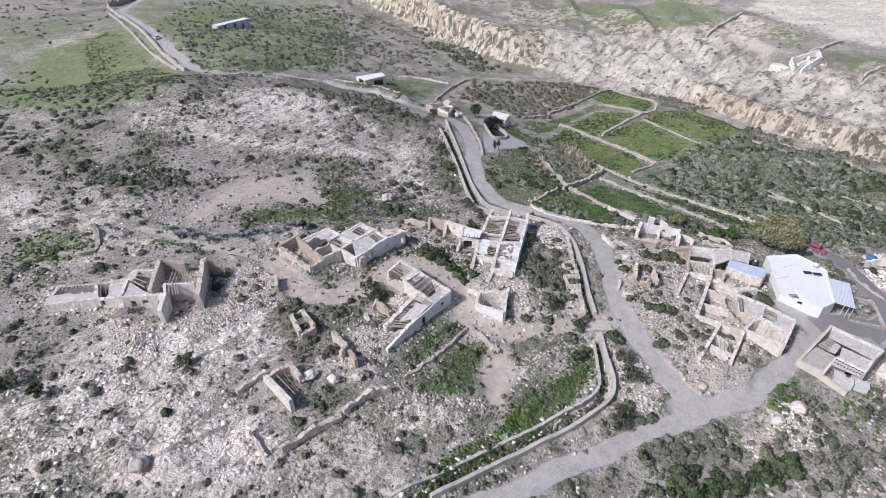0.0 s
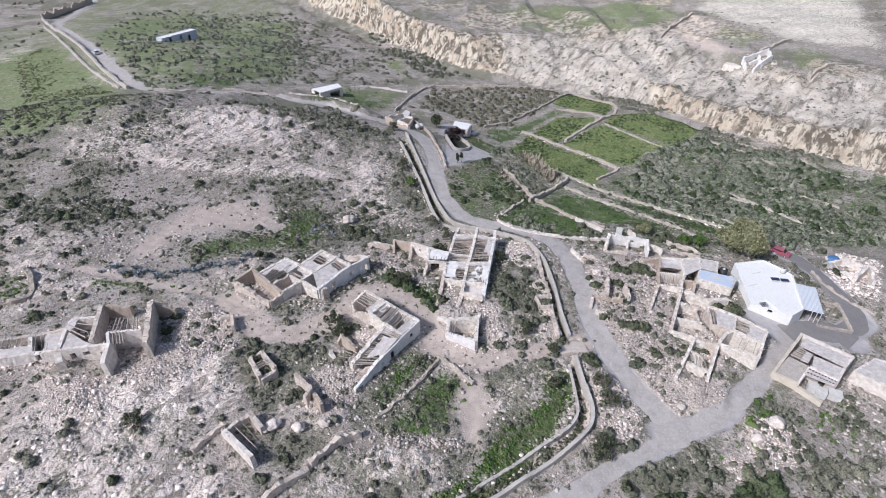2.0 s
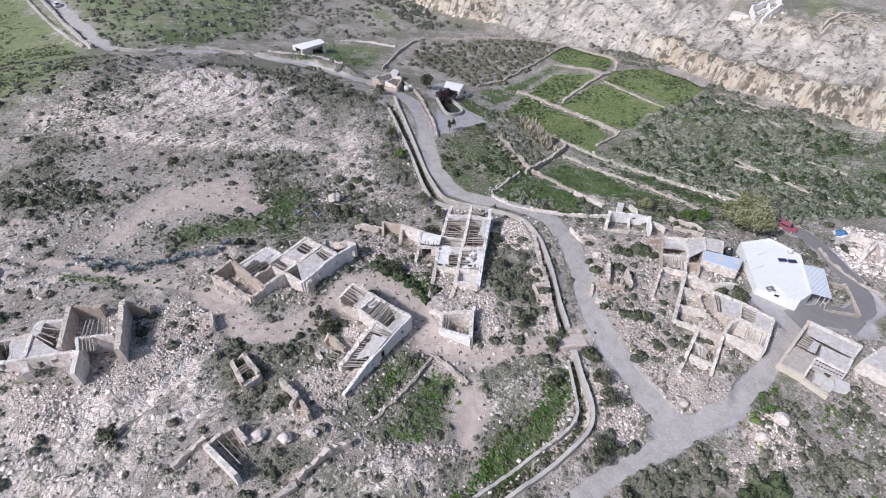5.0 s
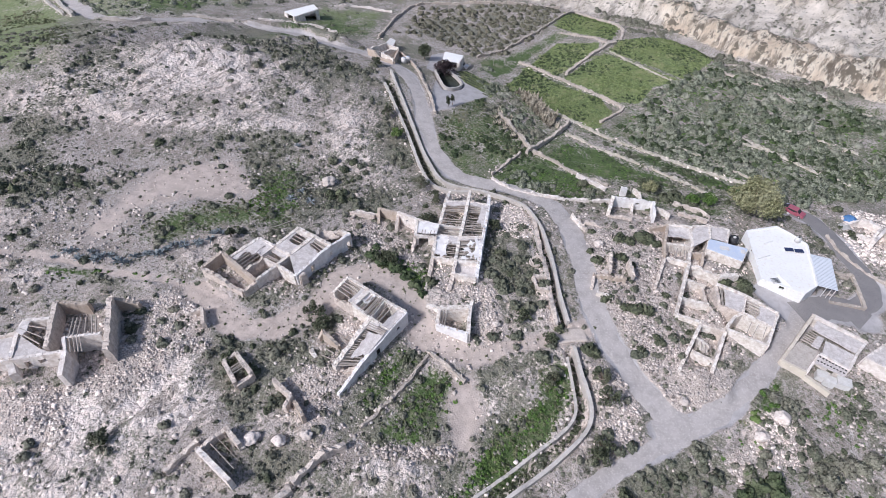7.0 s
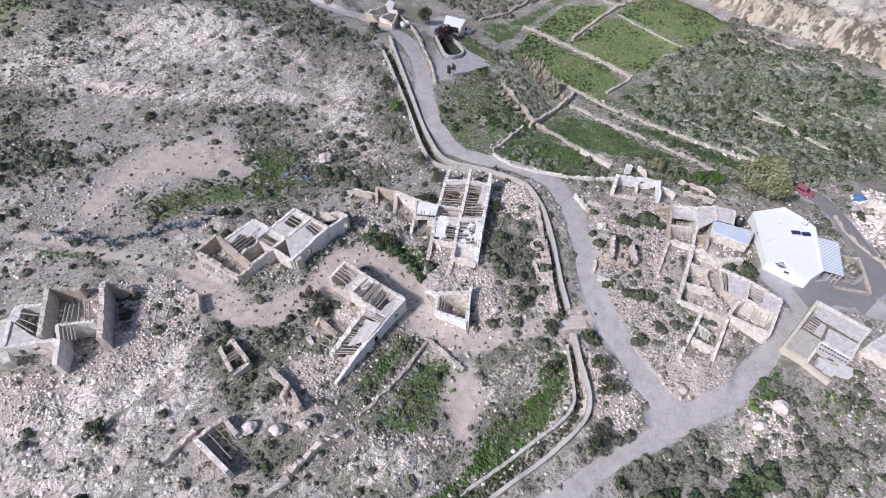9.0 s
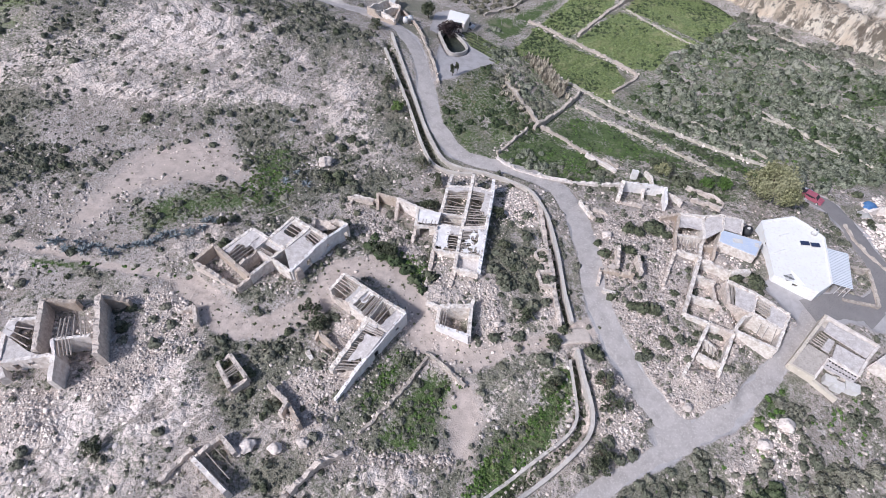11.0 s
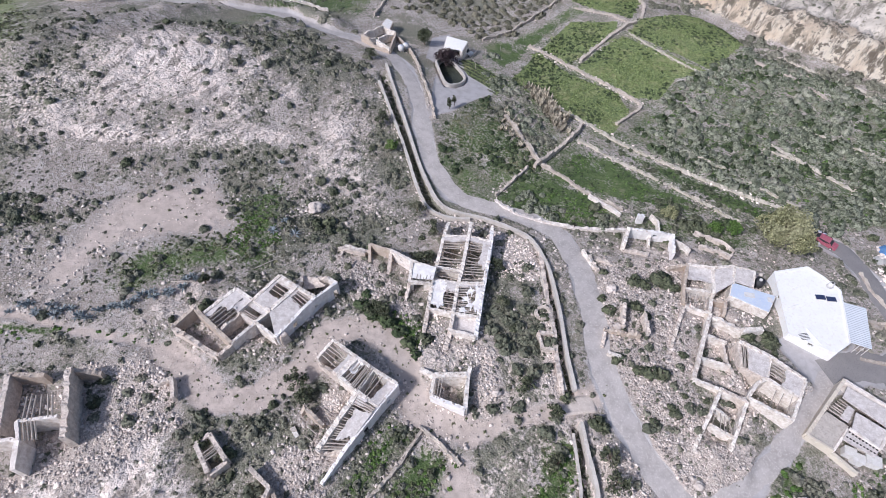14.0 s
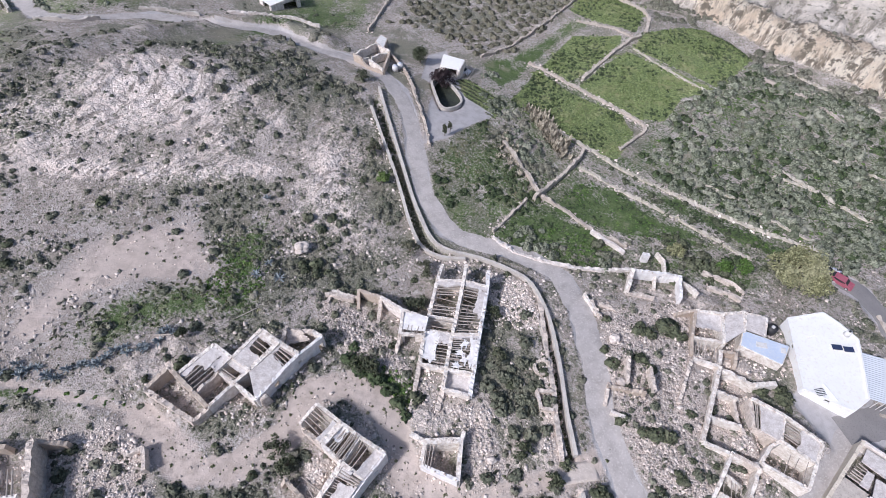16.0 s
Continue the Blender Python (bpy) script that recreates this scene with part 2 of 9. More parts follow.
GREEN_AREAS.append(([(25.7, 172.3), (37.2, 179.0), (58.2, 200.0), (59.5, 193.2), (49.2, 184.5), (40.7, 172.6), (28.9, 158.3)], 2.0, 0.8))
RUBBLE.append(([(98.0, 100.1), (107.9, 98.7), (93.4, 82.0), (90.3, 87.1)], 1.5))
RUBBLE.append(([(-40.9, 76.4), (-33.8, 77.0), (-28.6, 73.5), (-26.1, 68.1), (-31.7, 65.5), (-38.1, 69.3)], 2.5))
GREEN_AREAS.append(([(6.5, 46.6), (10.1, 51.1), (14.5, 55.0), (20.1, 59.2), (23.0, 63.3), (25.2, 62.8), (24.8, 59.0), (21.6, 56.7), (18.2, 53.7), (15.3, 50.9), (11.2, 48.6), (7.3, 46.4)], 1.2, 1.0))
GREEN_AREAS.append(([(-26.6, 96.4), (-26.0, 103.8), (-20.5, 106.4), (-17.5, 103.0), (-18.3, 97.6)], 3.0, 0.7))
GREEN_AREAS.append(([(-0.4, 66.9), (3.2, 65.9), (-1.4, 59.9), (-4.5, 56.9), (-6.4, 59.3), (-4.1, 62.5)], 1.5, 0.85))
GREEN_AREAS.append(([(-3.8, 53.1), (-1.5, 56.4), (2.8, 59.0), (5.9, 63.0), (8.5, 61.4), (7.0, 58.4), (4.4, 54.3), (1.7, 53.0)], 1.5, 0.9))
GREEN_AREAS.append(([(-55.1, 83.3), (-45.0, 82.1), (-33.1, 80.6), (-32.9, 79.8), (-44.6, 80.7), (-54.6, 81.8)], 1.0, 0.7))
GREEN_AREAS.append(([(-4.7, 86.8), (-0.9, 86.5), (5.5, 80.7), (4.8, 77.7), (-0.1, 80.2)], 1.5, 0.8))
GREEN_AREAS.append(([(-75.6, 73.9), (-76.3, 79.9), (-72.7, 85.9), (-66.0, 85.0), (-62.4, 79.7), (-66.8, 76.9), (-71.2, 72.9)], 3.0, 0.55))
GREEN_AREAS.append(([(-4.2, 37.9), (0.7, 43.1), (5.4, 46.6), (7.7, 45.6), (1.5, 41.9), (-3.2, 38.7)], 1.2, 0.95))
LUSH = GREEN_AREAS[-8:]
# Scrubby ground: outline, softness, how closely the small plants stand.
GREEN_AREAS.append(([(-138.2, 226.5), (-129.3, 228.3), (-77.8, 161.5), (-76.0, 143.0), (-84.1, 128.8), (-99.6, 125.9), (-130.0, 150.0), (-157.8, 211.5), (-146.7, 213.9)], 6.0, 0.92))
GREEN_AREAS.append(([(-134.0, 250.0), (-128.0, 330.0), (-60.0, 330.0), (-40.0, 215.0), (-66.0, 178.0), (-92.0, 200.0)], 6.0, 0.74))
SCRUBBY = []
SCRUBBY.append(([(-69.0, 107.8), (-64.2, 109.7), (-57.2, 107.5), (-50.6, 103.8), (-50.3, 98.1), (-54.2, 95.2), (-64.2, 94.7)], 4.0, 0.95))
SCRUBBY.append(([(-91.2, 111.6), (-87.9, 117.0), (-75.4, 114.8), (-69.9, 113.5), (-55.6, 107.8), (-54.1, 100.4), (-62.3, 95.6), (-72.4, 95.8), (-82.6, 96.3)], 4.0, 0.9))
SCRUBBY.append(([(-14.5, 102.7), (-17.5, 124.1), (-17.0, 147.1), (-6.6, 148.0), (-0.0, 134.7), (3.2, 120.3), (5.5, 107.8), (0.3, 102.0), (-8.2, 100.6)], 5.0, 0.5))
SCRUBBY.append(([(-55.2, 117.7), (-31.2, 121.8), (-17.3, 120.8), (-17.3, 111.0), (-28.8, 111.0), (-41.6, 109.4), (-51.4, 106.7)], 6.0, 0.35))
SCRUBBY.append(([(17.4, 94.6), (24.2, 91.7), (25.5, 77.1), (24.6, 70.8), (19.2, 68.0), (15.3, 77.4), (14.5, 85.1)], 2.0, 1.0))
SCRUBBY.append(([(-41.3, 72.5), (-41.7, 76.4), (-31.3, 76.2), (-28.9, 72.1), (-32.2, 69.4), (-38.0, 68.7)], 2.0, 0.9))
SCRUBBY.append(([(-22.0, 68.2), (-16.5, 71.9), (-12.1, 73.3), (-9.5, 71.2), (-11.7, 66.1), (-16.1, 63.7), (-19.7, 62.1)], 2.0, 0.85))
SCRUBBY.append(([(-7.5, 59.3), (-0.5, 66.7), (2.8, 65.7), (-1.5, 59.1), (-5.3, 54.6), (-6.7, 53.9)], 1.5, 0.8))
SCRUBBY.append(([(-4.5, 53.9), (3.5, 64.0), (8.5, 61.2), (6.9, 57.2), (3.5, 52.8), (-2.4, 52.7)], 1.5, 0.8))
SCRUBBY.append(([(-18.9, 50.2), (-15.3, 55.0), (-11.1, 56.3), (-5.3, 54.6), (-8.1, 52.6), (-15.9, 47.5)], 1.5, 0.9))
SCRUBBY.append(([(-23.5, 58.3), (-22.5, 61.4), (-17.9, 59.6), (-17.5, 55.8), (-21.6, 55.2)], 1.5, 0.9))
SCRUBBY.append(([(-40.7, 54.6), (-33.2, 58.6), (-27.4, 56.9), (-26.5, 52.6), (-35.1, 53.0), (-40.0, 52.5)], 2.5, 0.7))
SCRUBBY.append(([(10.0, 63.7), (14.4, 64.9), (15.7, 62.7), (11.4, 61.1)], 1.5, 0.8))
SCRUBBY.append(([(28.2, 72.7), (30.4, 66.7), (31.1, 59.6), (26.9, 53.4), (26.1, 56.5)], 1.5, 0.75))
SCRUBBY.append(([(34.8, 86.0), (38.9, 95.8), (47.8, 92.5), (49.1, 84.7), (42.1, 86.0)], 2.0, 0.75))
SCRUBBY.append(([(38.9, 73.6), (46.0, 76.9), (44.5, 70.3), (40.9, 62.8), (37.0, 64.7)], 2.0, 0.75))
SCRUBBY.append(([(27.6, 44.7), (31.6, 50.2), (41.1, 53.6), (50.2, 54.8), (67.5, 48.3), (63.8, 42.6)], 3.0, 0.8))
SCRUBBY.append(([(-59.0, 81.0), (-51.8, 83.1), (-32.5, 81.7), (-31.8, 78.3), (-50.0, 77.7), (-57.3, 76.9)], 3.0, 0.6))
SCRUBBY.append(([(-3.9, 131.9), (1.1, 129.0), (5.6, 109.7), (0.3, 103.9), (-1.7, 116.3)], 2.0, 0.95))
SCRUBBY.append(([(-59.5, 48.5), (-58.0, 52.3), (-51.0, 50.8), (-49.2, 47.3), (-55.3, 45.3)], 2.0, 0.9))
SCRUBBY.append(([(-54.6, 40.6), (-51.5, 42.3), (-46.4, 36.8), (-51.3, 35.2)], 2.0, 0.9))
# Bright bare limestone.
PALE = []
PALE.append(([(10.9, 59.1), (14.0, 62.3), (19.2, 63.5), (20.0, 60.8), (16.2, 58.5), (14.5, 55.0), (11.9, 58.2)], 1.5, 0.8))
PALE.append(([(-8.0, 49.4), (-5.2, 51.4), (-0.9, 51.6), (3.6, 49.3), (2.0, 46.0), (-7.6, 46.5)], 1.5, 1.0))
PALE.append(([(-51.2, 61.7), (-43.2, 62.1), (-34.9, 65.1), (-26.6, 68.3), (-23.1, 60.6), (-24.6, 56.8), (-31.8, 52.8), (-48.0, 53.6)], 3.0, 0.8))
PALE.append(([(-56.6, 123.7), (-46.4, 124.1), (-33.5, 123.0), (-22.7, 125.7), (-17.5, 124.1), (-27.7, 119.5), (-40.4, 119.7), (-53.5, 119.0)], 2.5, 0.95))
PALE.append(([(-76.0, 127.8), (-65.0, 132.2), (-50.8, 130.5), (-50.5, 123.8), (-63.3, 118.9), (-72.6, 118.0)], 5.0, 0.75))
PALE.append(([(-59.7, 143.9), (-47.6, 154.9), (-29.4, 153.2), (-27.1, 136.6), (-16.6, 141.6), (-18.5, 132.7), (-31.0, 130.2), (-45.3, 129.6), (-53.7, 133.7)], 5.0, 0.75))
PALE.append(([(-48.3, 45.7), (-35.6, 44.8), (-23.6, 49.1), (-18.8, 41.3), (-24.5, 36.5), (-43.7, 35.5)], 3.0, 0.9))
PALE.append(([(-88.7, 95.6), (-80.1, 93.8), (-71.0, 88.7), (-74.4, 81.7), (-80.9, 82.6)], 2.5, 0.8))
PALE.append(([(39.6, 47.6), (51.3, 57.2), (55.9, 53.7), (51.0, 49.2)], 2.0, 0.5))
PALE.append(([(150.0, 292.0), (186.0, 330.0), (250.0, 320.0), (200.0, 225.0), (176.0, 232.0), (162.0, 262.0)], 6.0, 1.0))
GREEN_AREAS.append(([(51.0, 305.4), (59.4, 283.8), (97.9, 272.5), (119.8, 260.6), (144.7, 286.4), (134.8, 316.0), (65.3, 319.1)], 6.0, 0.7))
GREEN_AREAS.append(([(139.6, 253.3), (151.9, 263.9), (162.6, 243.3), (142.1, 228.7)], 4.0, 0.7))
GREEN_AREAS.append(([(153.5, 220.7), (165.3, 229.4), (175.7, 221.9), (159.3, 196.8), (149.7, 199.8)], 4.0, 0.65))
BARE_GROUND.append(([(121.4, 256.7), (144.5, 282.6), (150.2, 265.8), (136.4, 251.7), (138.4, 225.8), (132.4, 236.1)], 4.0))
ROCK_SPURS.append(([(152.1, 290.9), (186.3, 305.7), (225.0, 300.1), (180.3, 229.0), (168.3, 238.4), (160.4, 265.4)], 8.0))
FIELDS.append([(30.7, 154.7), (40.6, 170.9), (47.1, 160.6), (57.9, 151.6), (58.5, 143.8), (51.3, 134.4), (41.7, 140.8)])
FIELDS.append([(42.5, 172.6), (54.2, 187.9), (67.6, 186.3), (63.0, 176.3), (53.1, 169.4), (47.3, 165.0)])
FIELDS.append([(50.2, 163.6), (58.7, 172.0), (66.7, 177.5), (85.6, 160.2), (75.2, 157.8), (67.8, 149.2), (62.1, 150.4), (55.1, 158.1)])
FIELDS.append([(75.0, 187.7), (96.3, 193.8), (103.9, 177.4), (86.7, 161.0), (73.9, 173.9), (68.8, 179.0)])
TERRACES.append([(33.1, 117.4), (39.5, 126.2), (46.3, 126.8), (55.1, 114.4), (70.5, 103.9), (57.6, 107.9), (44.2, 111.1)])
TERRACES.append([(49.1, 129.3), (57.4, 124.1), (69.9, 113.0), (80.1, 103.4), (72.7, 105.7), (58.9, 117.6)])
TERRACES.append([(21.4, 111.7), (28.7, 120.1), (33.9, 115.5), (41.7, 111.0), (43.7, 105.6), (39.1, 102.0), (28.6, 104.7)])
FIELDS.append([(68.0, 222.9), (83.3, 208.8), (72.4, 188.1), (60.9, 198.3), (57.0, 203.7)])
GREEN_AREAS.extend((poly, 1.5, 0.95) for poly in TERRACES)
VEGETABLE_PLOT = [(15.8, 160.1), (21.3, 163.1), (29.6, 152.9), (25.6, 145.9), (21.4, 151.5)]
ORCHARD = [(1.5, 190.1), (11.9, 219.5), (65.1, 230.3), (61.0, 210.6), (36.4, 180.0), (24.2, 174.8), (14.3, 190.8)]
COURTYARD = [(9.2, 134.3), (11.4, 148.8), (13.3, 156.1), (10.0, 160.2), (12.3, 173.9), (17.3, 177.5), (19.5, 153.8), (25.9, 147.4), (20.4, 142.9), (13.8, 136.4)]
FAR_SLOPE = [(37.8, 263.8), (79.2, 271.8), (124.2, 273.1), (128.2, 239.1), (135.2, 214.9), (157.1, 199.1), (198.6, 182.7), (159.1, 134.5), (137.1, 154.7), (128.6, 169.7), (114.7, 183.7), (101.0, 200.1), (80.8, 219.0), (52.7, 241.5)]
SCRUB = [(57.5, 136.1), (76.4, 156.5), (103.1, 172.6), (130.0, 146.4), (168.2, 129.3), (147.2, 103.1), (103.8, 106.2), (84.3, 101.8), (73.0, 114.1), (58.3, 126.5)]
ROCK_SPURS.append(([(-31.4, 138.3), (-29.0, 145.4), (-21.9, 154.5), (-24.6, 123.6), (-27.8, 124.5), (-30.3, 128.5)], 3.0))
ROCK_SPURS.append(([(-62.2, 119.9), (-57.5, 127.6), (-45.9, 123.4), (-30.4, 130.1), (-29.7, 122.7), (-41.1, 117.7), (-52.6, 118.3)], 4.0))
ROCK_SPURS.append(([(-52.4, 57.5), (-43.4, 60.5), (-37.4, 64.0), (-24.4, 63.9), (-25.8, 56.9), (-28.3, 53.0), (-35.8, 49.6), (-48.5, 50.1)], 4.0))
ROCK_SPURS.append(([(-17.3, 127.8), (-6.1, 142.8), (-0.4, 119.5), (-0.6, 105.4), (-14.4, 113.4)], 4.0))
ROCK_SPURS.append(([(-50.6, 40.8), (-40.5, 47.8), (-28.0, 48.7), (-22.0, 42.6), (-24.5, 36.7), (-45.0, 35.5)], 5.0))
ROCK_SPURS.append(([(-60.5, 79.5), (-61.4, 74.9), (-69.0, 89.8), (-60.8, 91.6)], 3.0))
RUBBLE.append(([(-51.4, 62.6), (-43.4, 62.3), (-41.4, 55.6), (-48.8, 55.8)], 1.5))
RUBBLE.append(([(-43.8, 65.1), (-38.6, 70.1), (-30.8, 67.9), (-33.0, 62.1), (-39.8, 60.5)], 2.0))
RUBBLE.append(([(-16.5, 62.3), (-10.9, 65.2), (-4.8, 64.3), (-8.4, 59.1), (-10.4, 56.4), (-14.6, 57.2)], 1.5))
RUBBLE.append(([(8.9, 78.2), (15.8, 77.0), (16.2, 67.7), (11.9, 66.2), (12.0, 75.1)], 2.0))
RUBBLE.append(([(18.4, 102.3), (24.4, 99.7), (25.8, 91.1), (22.5, 89.8), (17.8, 91.4)], 1.5))
RUBBLE.append(([(36.7, 93.9), (52.0, 94.2), (48.6, 85.7), (46.3, 74.4), (37.0, 62.2), (34.1, 70.8), (33.1, 80.9)], 2.5))
RUBBLE.append(([(45.7, 63.3), (49.5, 59.4), (38.6, 55.2), (34.8, 61.5), (35.6, 71.9), (44.6, 69.6)], 2.0))
RUBBLE.append(([(51.7, 83.3), (56.4, 82.1), (52.1, 74.4), (53.8, 66.8), (48.0, 63.5), (47.3, 74.4)], 1.0))
RUBBLE.append(([(28.3, 63.5), (32.8, 63.4), (34.0, 54.4), (28.5, 52.9), (27.5, 58.0)], 2.0))
RUBBLE.append(([(-8.9, 71.9), (-4.8, 70.9), (-7.8, 65.2), (-10.1, 65.2)], 1.0))
RUBBLE.append(([(-9.4, 97.2), (-3.5, 95.9), (2.2, 87.6), (-5.3, 91.5)], 1.5))
RUBBLE.append(([(49.4, 54.1), (57.8, 54.8), (53.2, 47.5), (47.6, 49.2)], 2.0))
RUBBLE.append(([(27.3, 93.8), (26.4, 79.6), (24.5, 69.7), (22.2, 71.9), (23.6, 82.6)], 1.0))
ROADS = [(ROAD_LOW, 0.95), (ROAD_MAIN, 1.5), (ROAD_EAST, 1.2), (ROAD_YARD, 2.6), (ROAD_BACK, 2.2)]


def masks(x, y):
    """How far each place is road dust, bare soil, green, crop, white rock, rubble (0 to 1 each)."""
    wob = fbm(x, y, 6, 3, 3)
    xw, yw = x + 1.2 * wob, y + 1.2 * fbm(x, y, 6, 3, 4)
    road = np.zeros_like(x)
    for line, half in ROADS:
        road = np.maximum(road, 1 - ramp(line_distance(xw, yw, line), half * 0.7, half + 0.9))
    road = np.maximum(road, area(xw, yw, YARD, 0.8))
    road = np.maximum(road, area(x, y, COURTYARD, 0.6))
    soil = 1.0 * (1 - ramp(line_distance(xw, yw, PATH_HOUSES[4:15]), 1.4, 2.9))
    soil = np.maximum(soil, 0.92 * (1 - ramp(line_distance(xw, yw, PATH_HOUSES[14:]), 0.8, 2.2)))
    soil = np.maximum(soil, 0.7 * (1 - ramp(line_distance(xw, yw, PATH_HOUSES[:5]), 0.3, 1.4)))
    for poly, soft in BARE_GROUND:
        soil = np.maximum(soil, 0.95 * area(xw, yw, poly, soft * 1.5))
    soil = soil * (1 - 0.4 * ramp(fbm(x, y, 4.5, 4, 41) + 0.5 * fbm(x, y, 1.3, 2, 42), 0.02, 0.42))
    green = np.zeros_like(x)
    for poly, soft, amount in GREEN_AREAS:
        green = np.maximum(green, amount * area(xw, yw, poly, soft))
    crop = np.zeros_like(x)
    for poly in FIELDS:
        crop = np.maximum(crop, area(x + 0.5 * wob, y, poly, 0.7))
    crop = np.maximum(crop, area(x, y, VEGETABLE_PLOT, 0.5))
    rock = np.zeros_like(x)
    for poly, soft in ROCK_SPURS:
        share = 0.68 if 100 < np.mean([p[1] for p in poly]) < 200 else 0.82
        rock = np.maximum(rock, share * area(xw + 2.5 * wob, yw, poly, soft * 2))
    close = 1 - ramp(np.hypot((x - 5) / 1.25, y - 75), 75, 95)
    rock = np.maximum(rock, 0.5 * close * (1 - ramp(y, 92, 104)) * ramp(fbm(x, y, 13, 4, 14), 0.08, 0.4))
    for poly, soft, amount in PALE:
        rock = np.maximum(rock, amount * area(xw + 1.5 * wob, yw, poly, soft * 1.5))
    rubble = np.zeros_like(x)
    for poly, soft in RUBBLE:
        rubble = np.maximum(rubble, area(xw, yw, poly, soft))
    free = 1 - np.maximum(road, soil)
    patchy = ramp(fbm(x, y, 5, 3, 34) + 0.6 * fbm(x, y, 1.7, 2, 35), -0.45, 0.25)
    return road, soil, green * (0.62 + 0.38 * patchy) * free * (1 - 0.6 * rubble), crop, rock * free, rubble * free


def scrub_cover(x, y, m):
    """How closely small plants cover the ground (0 to 1), in clumps."""
    road, soil, green, crop, rock, rubble = m
    clumps = ramp(fbm(x, y, 8, 3, 31) + 0.8 * fbm(x, y, 2.2, 3, 32), -0.5, 0.6)
    amount = 0.55 + 0.3 * fbm(x, y, 24, 3, 33)
    for poly, soft, share in SCRUBBY:
        amount = np.maximum(amount, share * area(x, y, poly, soft * 1.5))
    amount = amount * (1 - 0.5 * rock) * (1 - 0.35 * rubble) * (1 - road) * (1 - 0.9 * soil) * (1 - crop)
    return np.clip(amount * (0.42 + 0.9 * clumps), 0, 1)


def cliff_share(x, y):
    foot = np.interp(x, CLIFF_X, CLIFF_Y)
    slope = (np.interp(x + 2, CLIFF_X, CLIFF_Y) - np.interp(x - 2, CLIFF_X, CLIFF_Y)) / 4
    d = (y - foot) / np.sqrt(1 + slope * slope)
    width = np.interp(x, CLIFF_X, CLIFF_WIDTH)
    return ramp(d, -1, 2) * (1 - ramp(d, width * 0.9, width * 1.25)), ramp(d, width, width + 10)


# Mounds of fallen stone on which the houses stand: outline, lift.
MOUNDS = []
MOUNDS.append(([(-30.2, 81.8), (-27.5, 85.0), (-20.4, 88.6), (-12.6, 90.1), (-7.5, 88.2), (-16.3, 79.2), (-23.7, 76.8)], 0.6))
MOUNDS.append(([(-8.7, 77.5), (-4.9, 77.0), (1.2, 70.8), (-4.0, 64.3), (-9.2, 60.6), (-13.8, 63.8), (-8.8, 71.0)], 0.35))
MOUNDS.append(([(9.7, 100.8), (18.0, 99.8), (12.6, 78.6), (5.2, 82.6)], 0.2))
MOUNDS.append(([(5.0, 72.9), (10.9, 72.3), (10.0, 67.9), (5.2, 69.4)], 0.5))
MOUNDS.append(([(50.2, 92.6), (65.5, 87.4), (62.3, 82.2), (63.2, 70.4), (57.9, 65.4), (43.0, 62.0), (44.1, 70.6)], 0.1))
MOUNDS.append(([(68.1, 90.3), (77.2, 92.0), (77.4, 83.8), (73.4, 76.6), (69.8, 74.5), (62.9, 77.1)], 0.3))
MOUNDS.append(([(-63.3, 64.8), (-51.6, 66.1), (-44.4, 67.3), (-41.0, 70.3), (-44.6, 75.0), (-62.9, 68.0)], 0.3))

# Sunken floors of the roofless rooms on the east side.
MOUNDS.append(([(51.7, 83.3), (56.7, 80.4), (52.6, 74.4), (48.9, 70.5), (45.2, 71.7)], -1.3))
MOUNDS.append(([(54.6, 77.6), (59.2, 75.3), (63.0, 71.4), (58.0, 65.7), (52.7, 69.0)], -1.1))
MOUNDS.append(([(48.9, 70.4), (52.3, 68.5), (47.8, 62.7), (42.8, 62.8)], -1.1))
MOUNDS.append(([(52.4, 93.9), (61.3, 93.7), (56.5, 84.6), (48.7, 85.4)], -0.9))
MOUNDS.append(([(58.6, 88.6), (64.9, 85.8), (61.6, 82.0), (56.0, 84.6)], -0.8))

MOUNDS.append(([(6.6, 72.8), (10.9, 72.7), (10.0, 68.4), (6.0, 70.4)], -1.5))
MOUNDS.append(([(9.9, 98.3), (17.4, 96.5), (13.6, 82.3), (6.3, 84.3)], -0.7))
MOUNDS.append(([(-7.4, 77.5), (1.1, 71.2), (-1.3, 68.6), (-5.7, 63.4), (-9.0, 63.6), (-4.1, 70.4), (-9.3, 75.6)], -0.6))
MOUNDS.append(([(-25.8, 82.9), (-22.0, 86.7), (-15.9, 88.6), (-10.8, 85.2), (-15.7, 79.4), (-23.2, 80.4)], -0.8))
MOUNDS.append(([(-29.5, 81.1), (-27.2, 83.4), (-21.8, 78.4), (-23.3, 77.4)], -0.5))
MOUNDS.append(([(-61.3, 64.8), (-61.8, 67.8), (-51.6, 69.2), (-47.8, 71.0), (-46.8, 66.5)], -0.6))
MOUNDS.append(([(-47.8, 73.8), (-41.4, 74.0), (-39.5, 68.8), (-46.0, 67.5)], -0.5))
# The deep irrigation basin of the farm.
MOUNDS.append(([(12.2, 157.2), (12.9, 150.5), (13.7, 146.6), (15.9, 146.8), (17.9, 148.6), (19.1, 151.9), (17.6, 156.5), (16.1, 159.5), (14.2, 160.8)], -2.6))


# The hill's crest, which stands before the valley road.
CREST = [(-70.0, 141.0), (-63.0, 149.5), (-50.0, 165.0), (-35.5, 180.0), (-23.0, 181.0), (-13.0, 174.0)]


def far_slope(x, y):
    return area(x + 6 * fbm(x, y, 25, 3, 15), y + 6 * fbm(x, y, 25, 3, 16), FAR_SLOPE, 5.0)


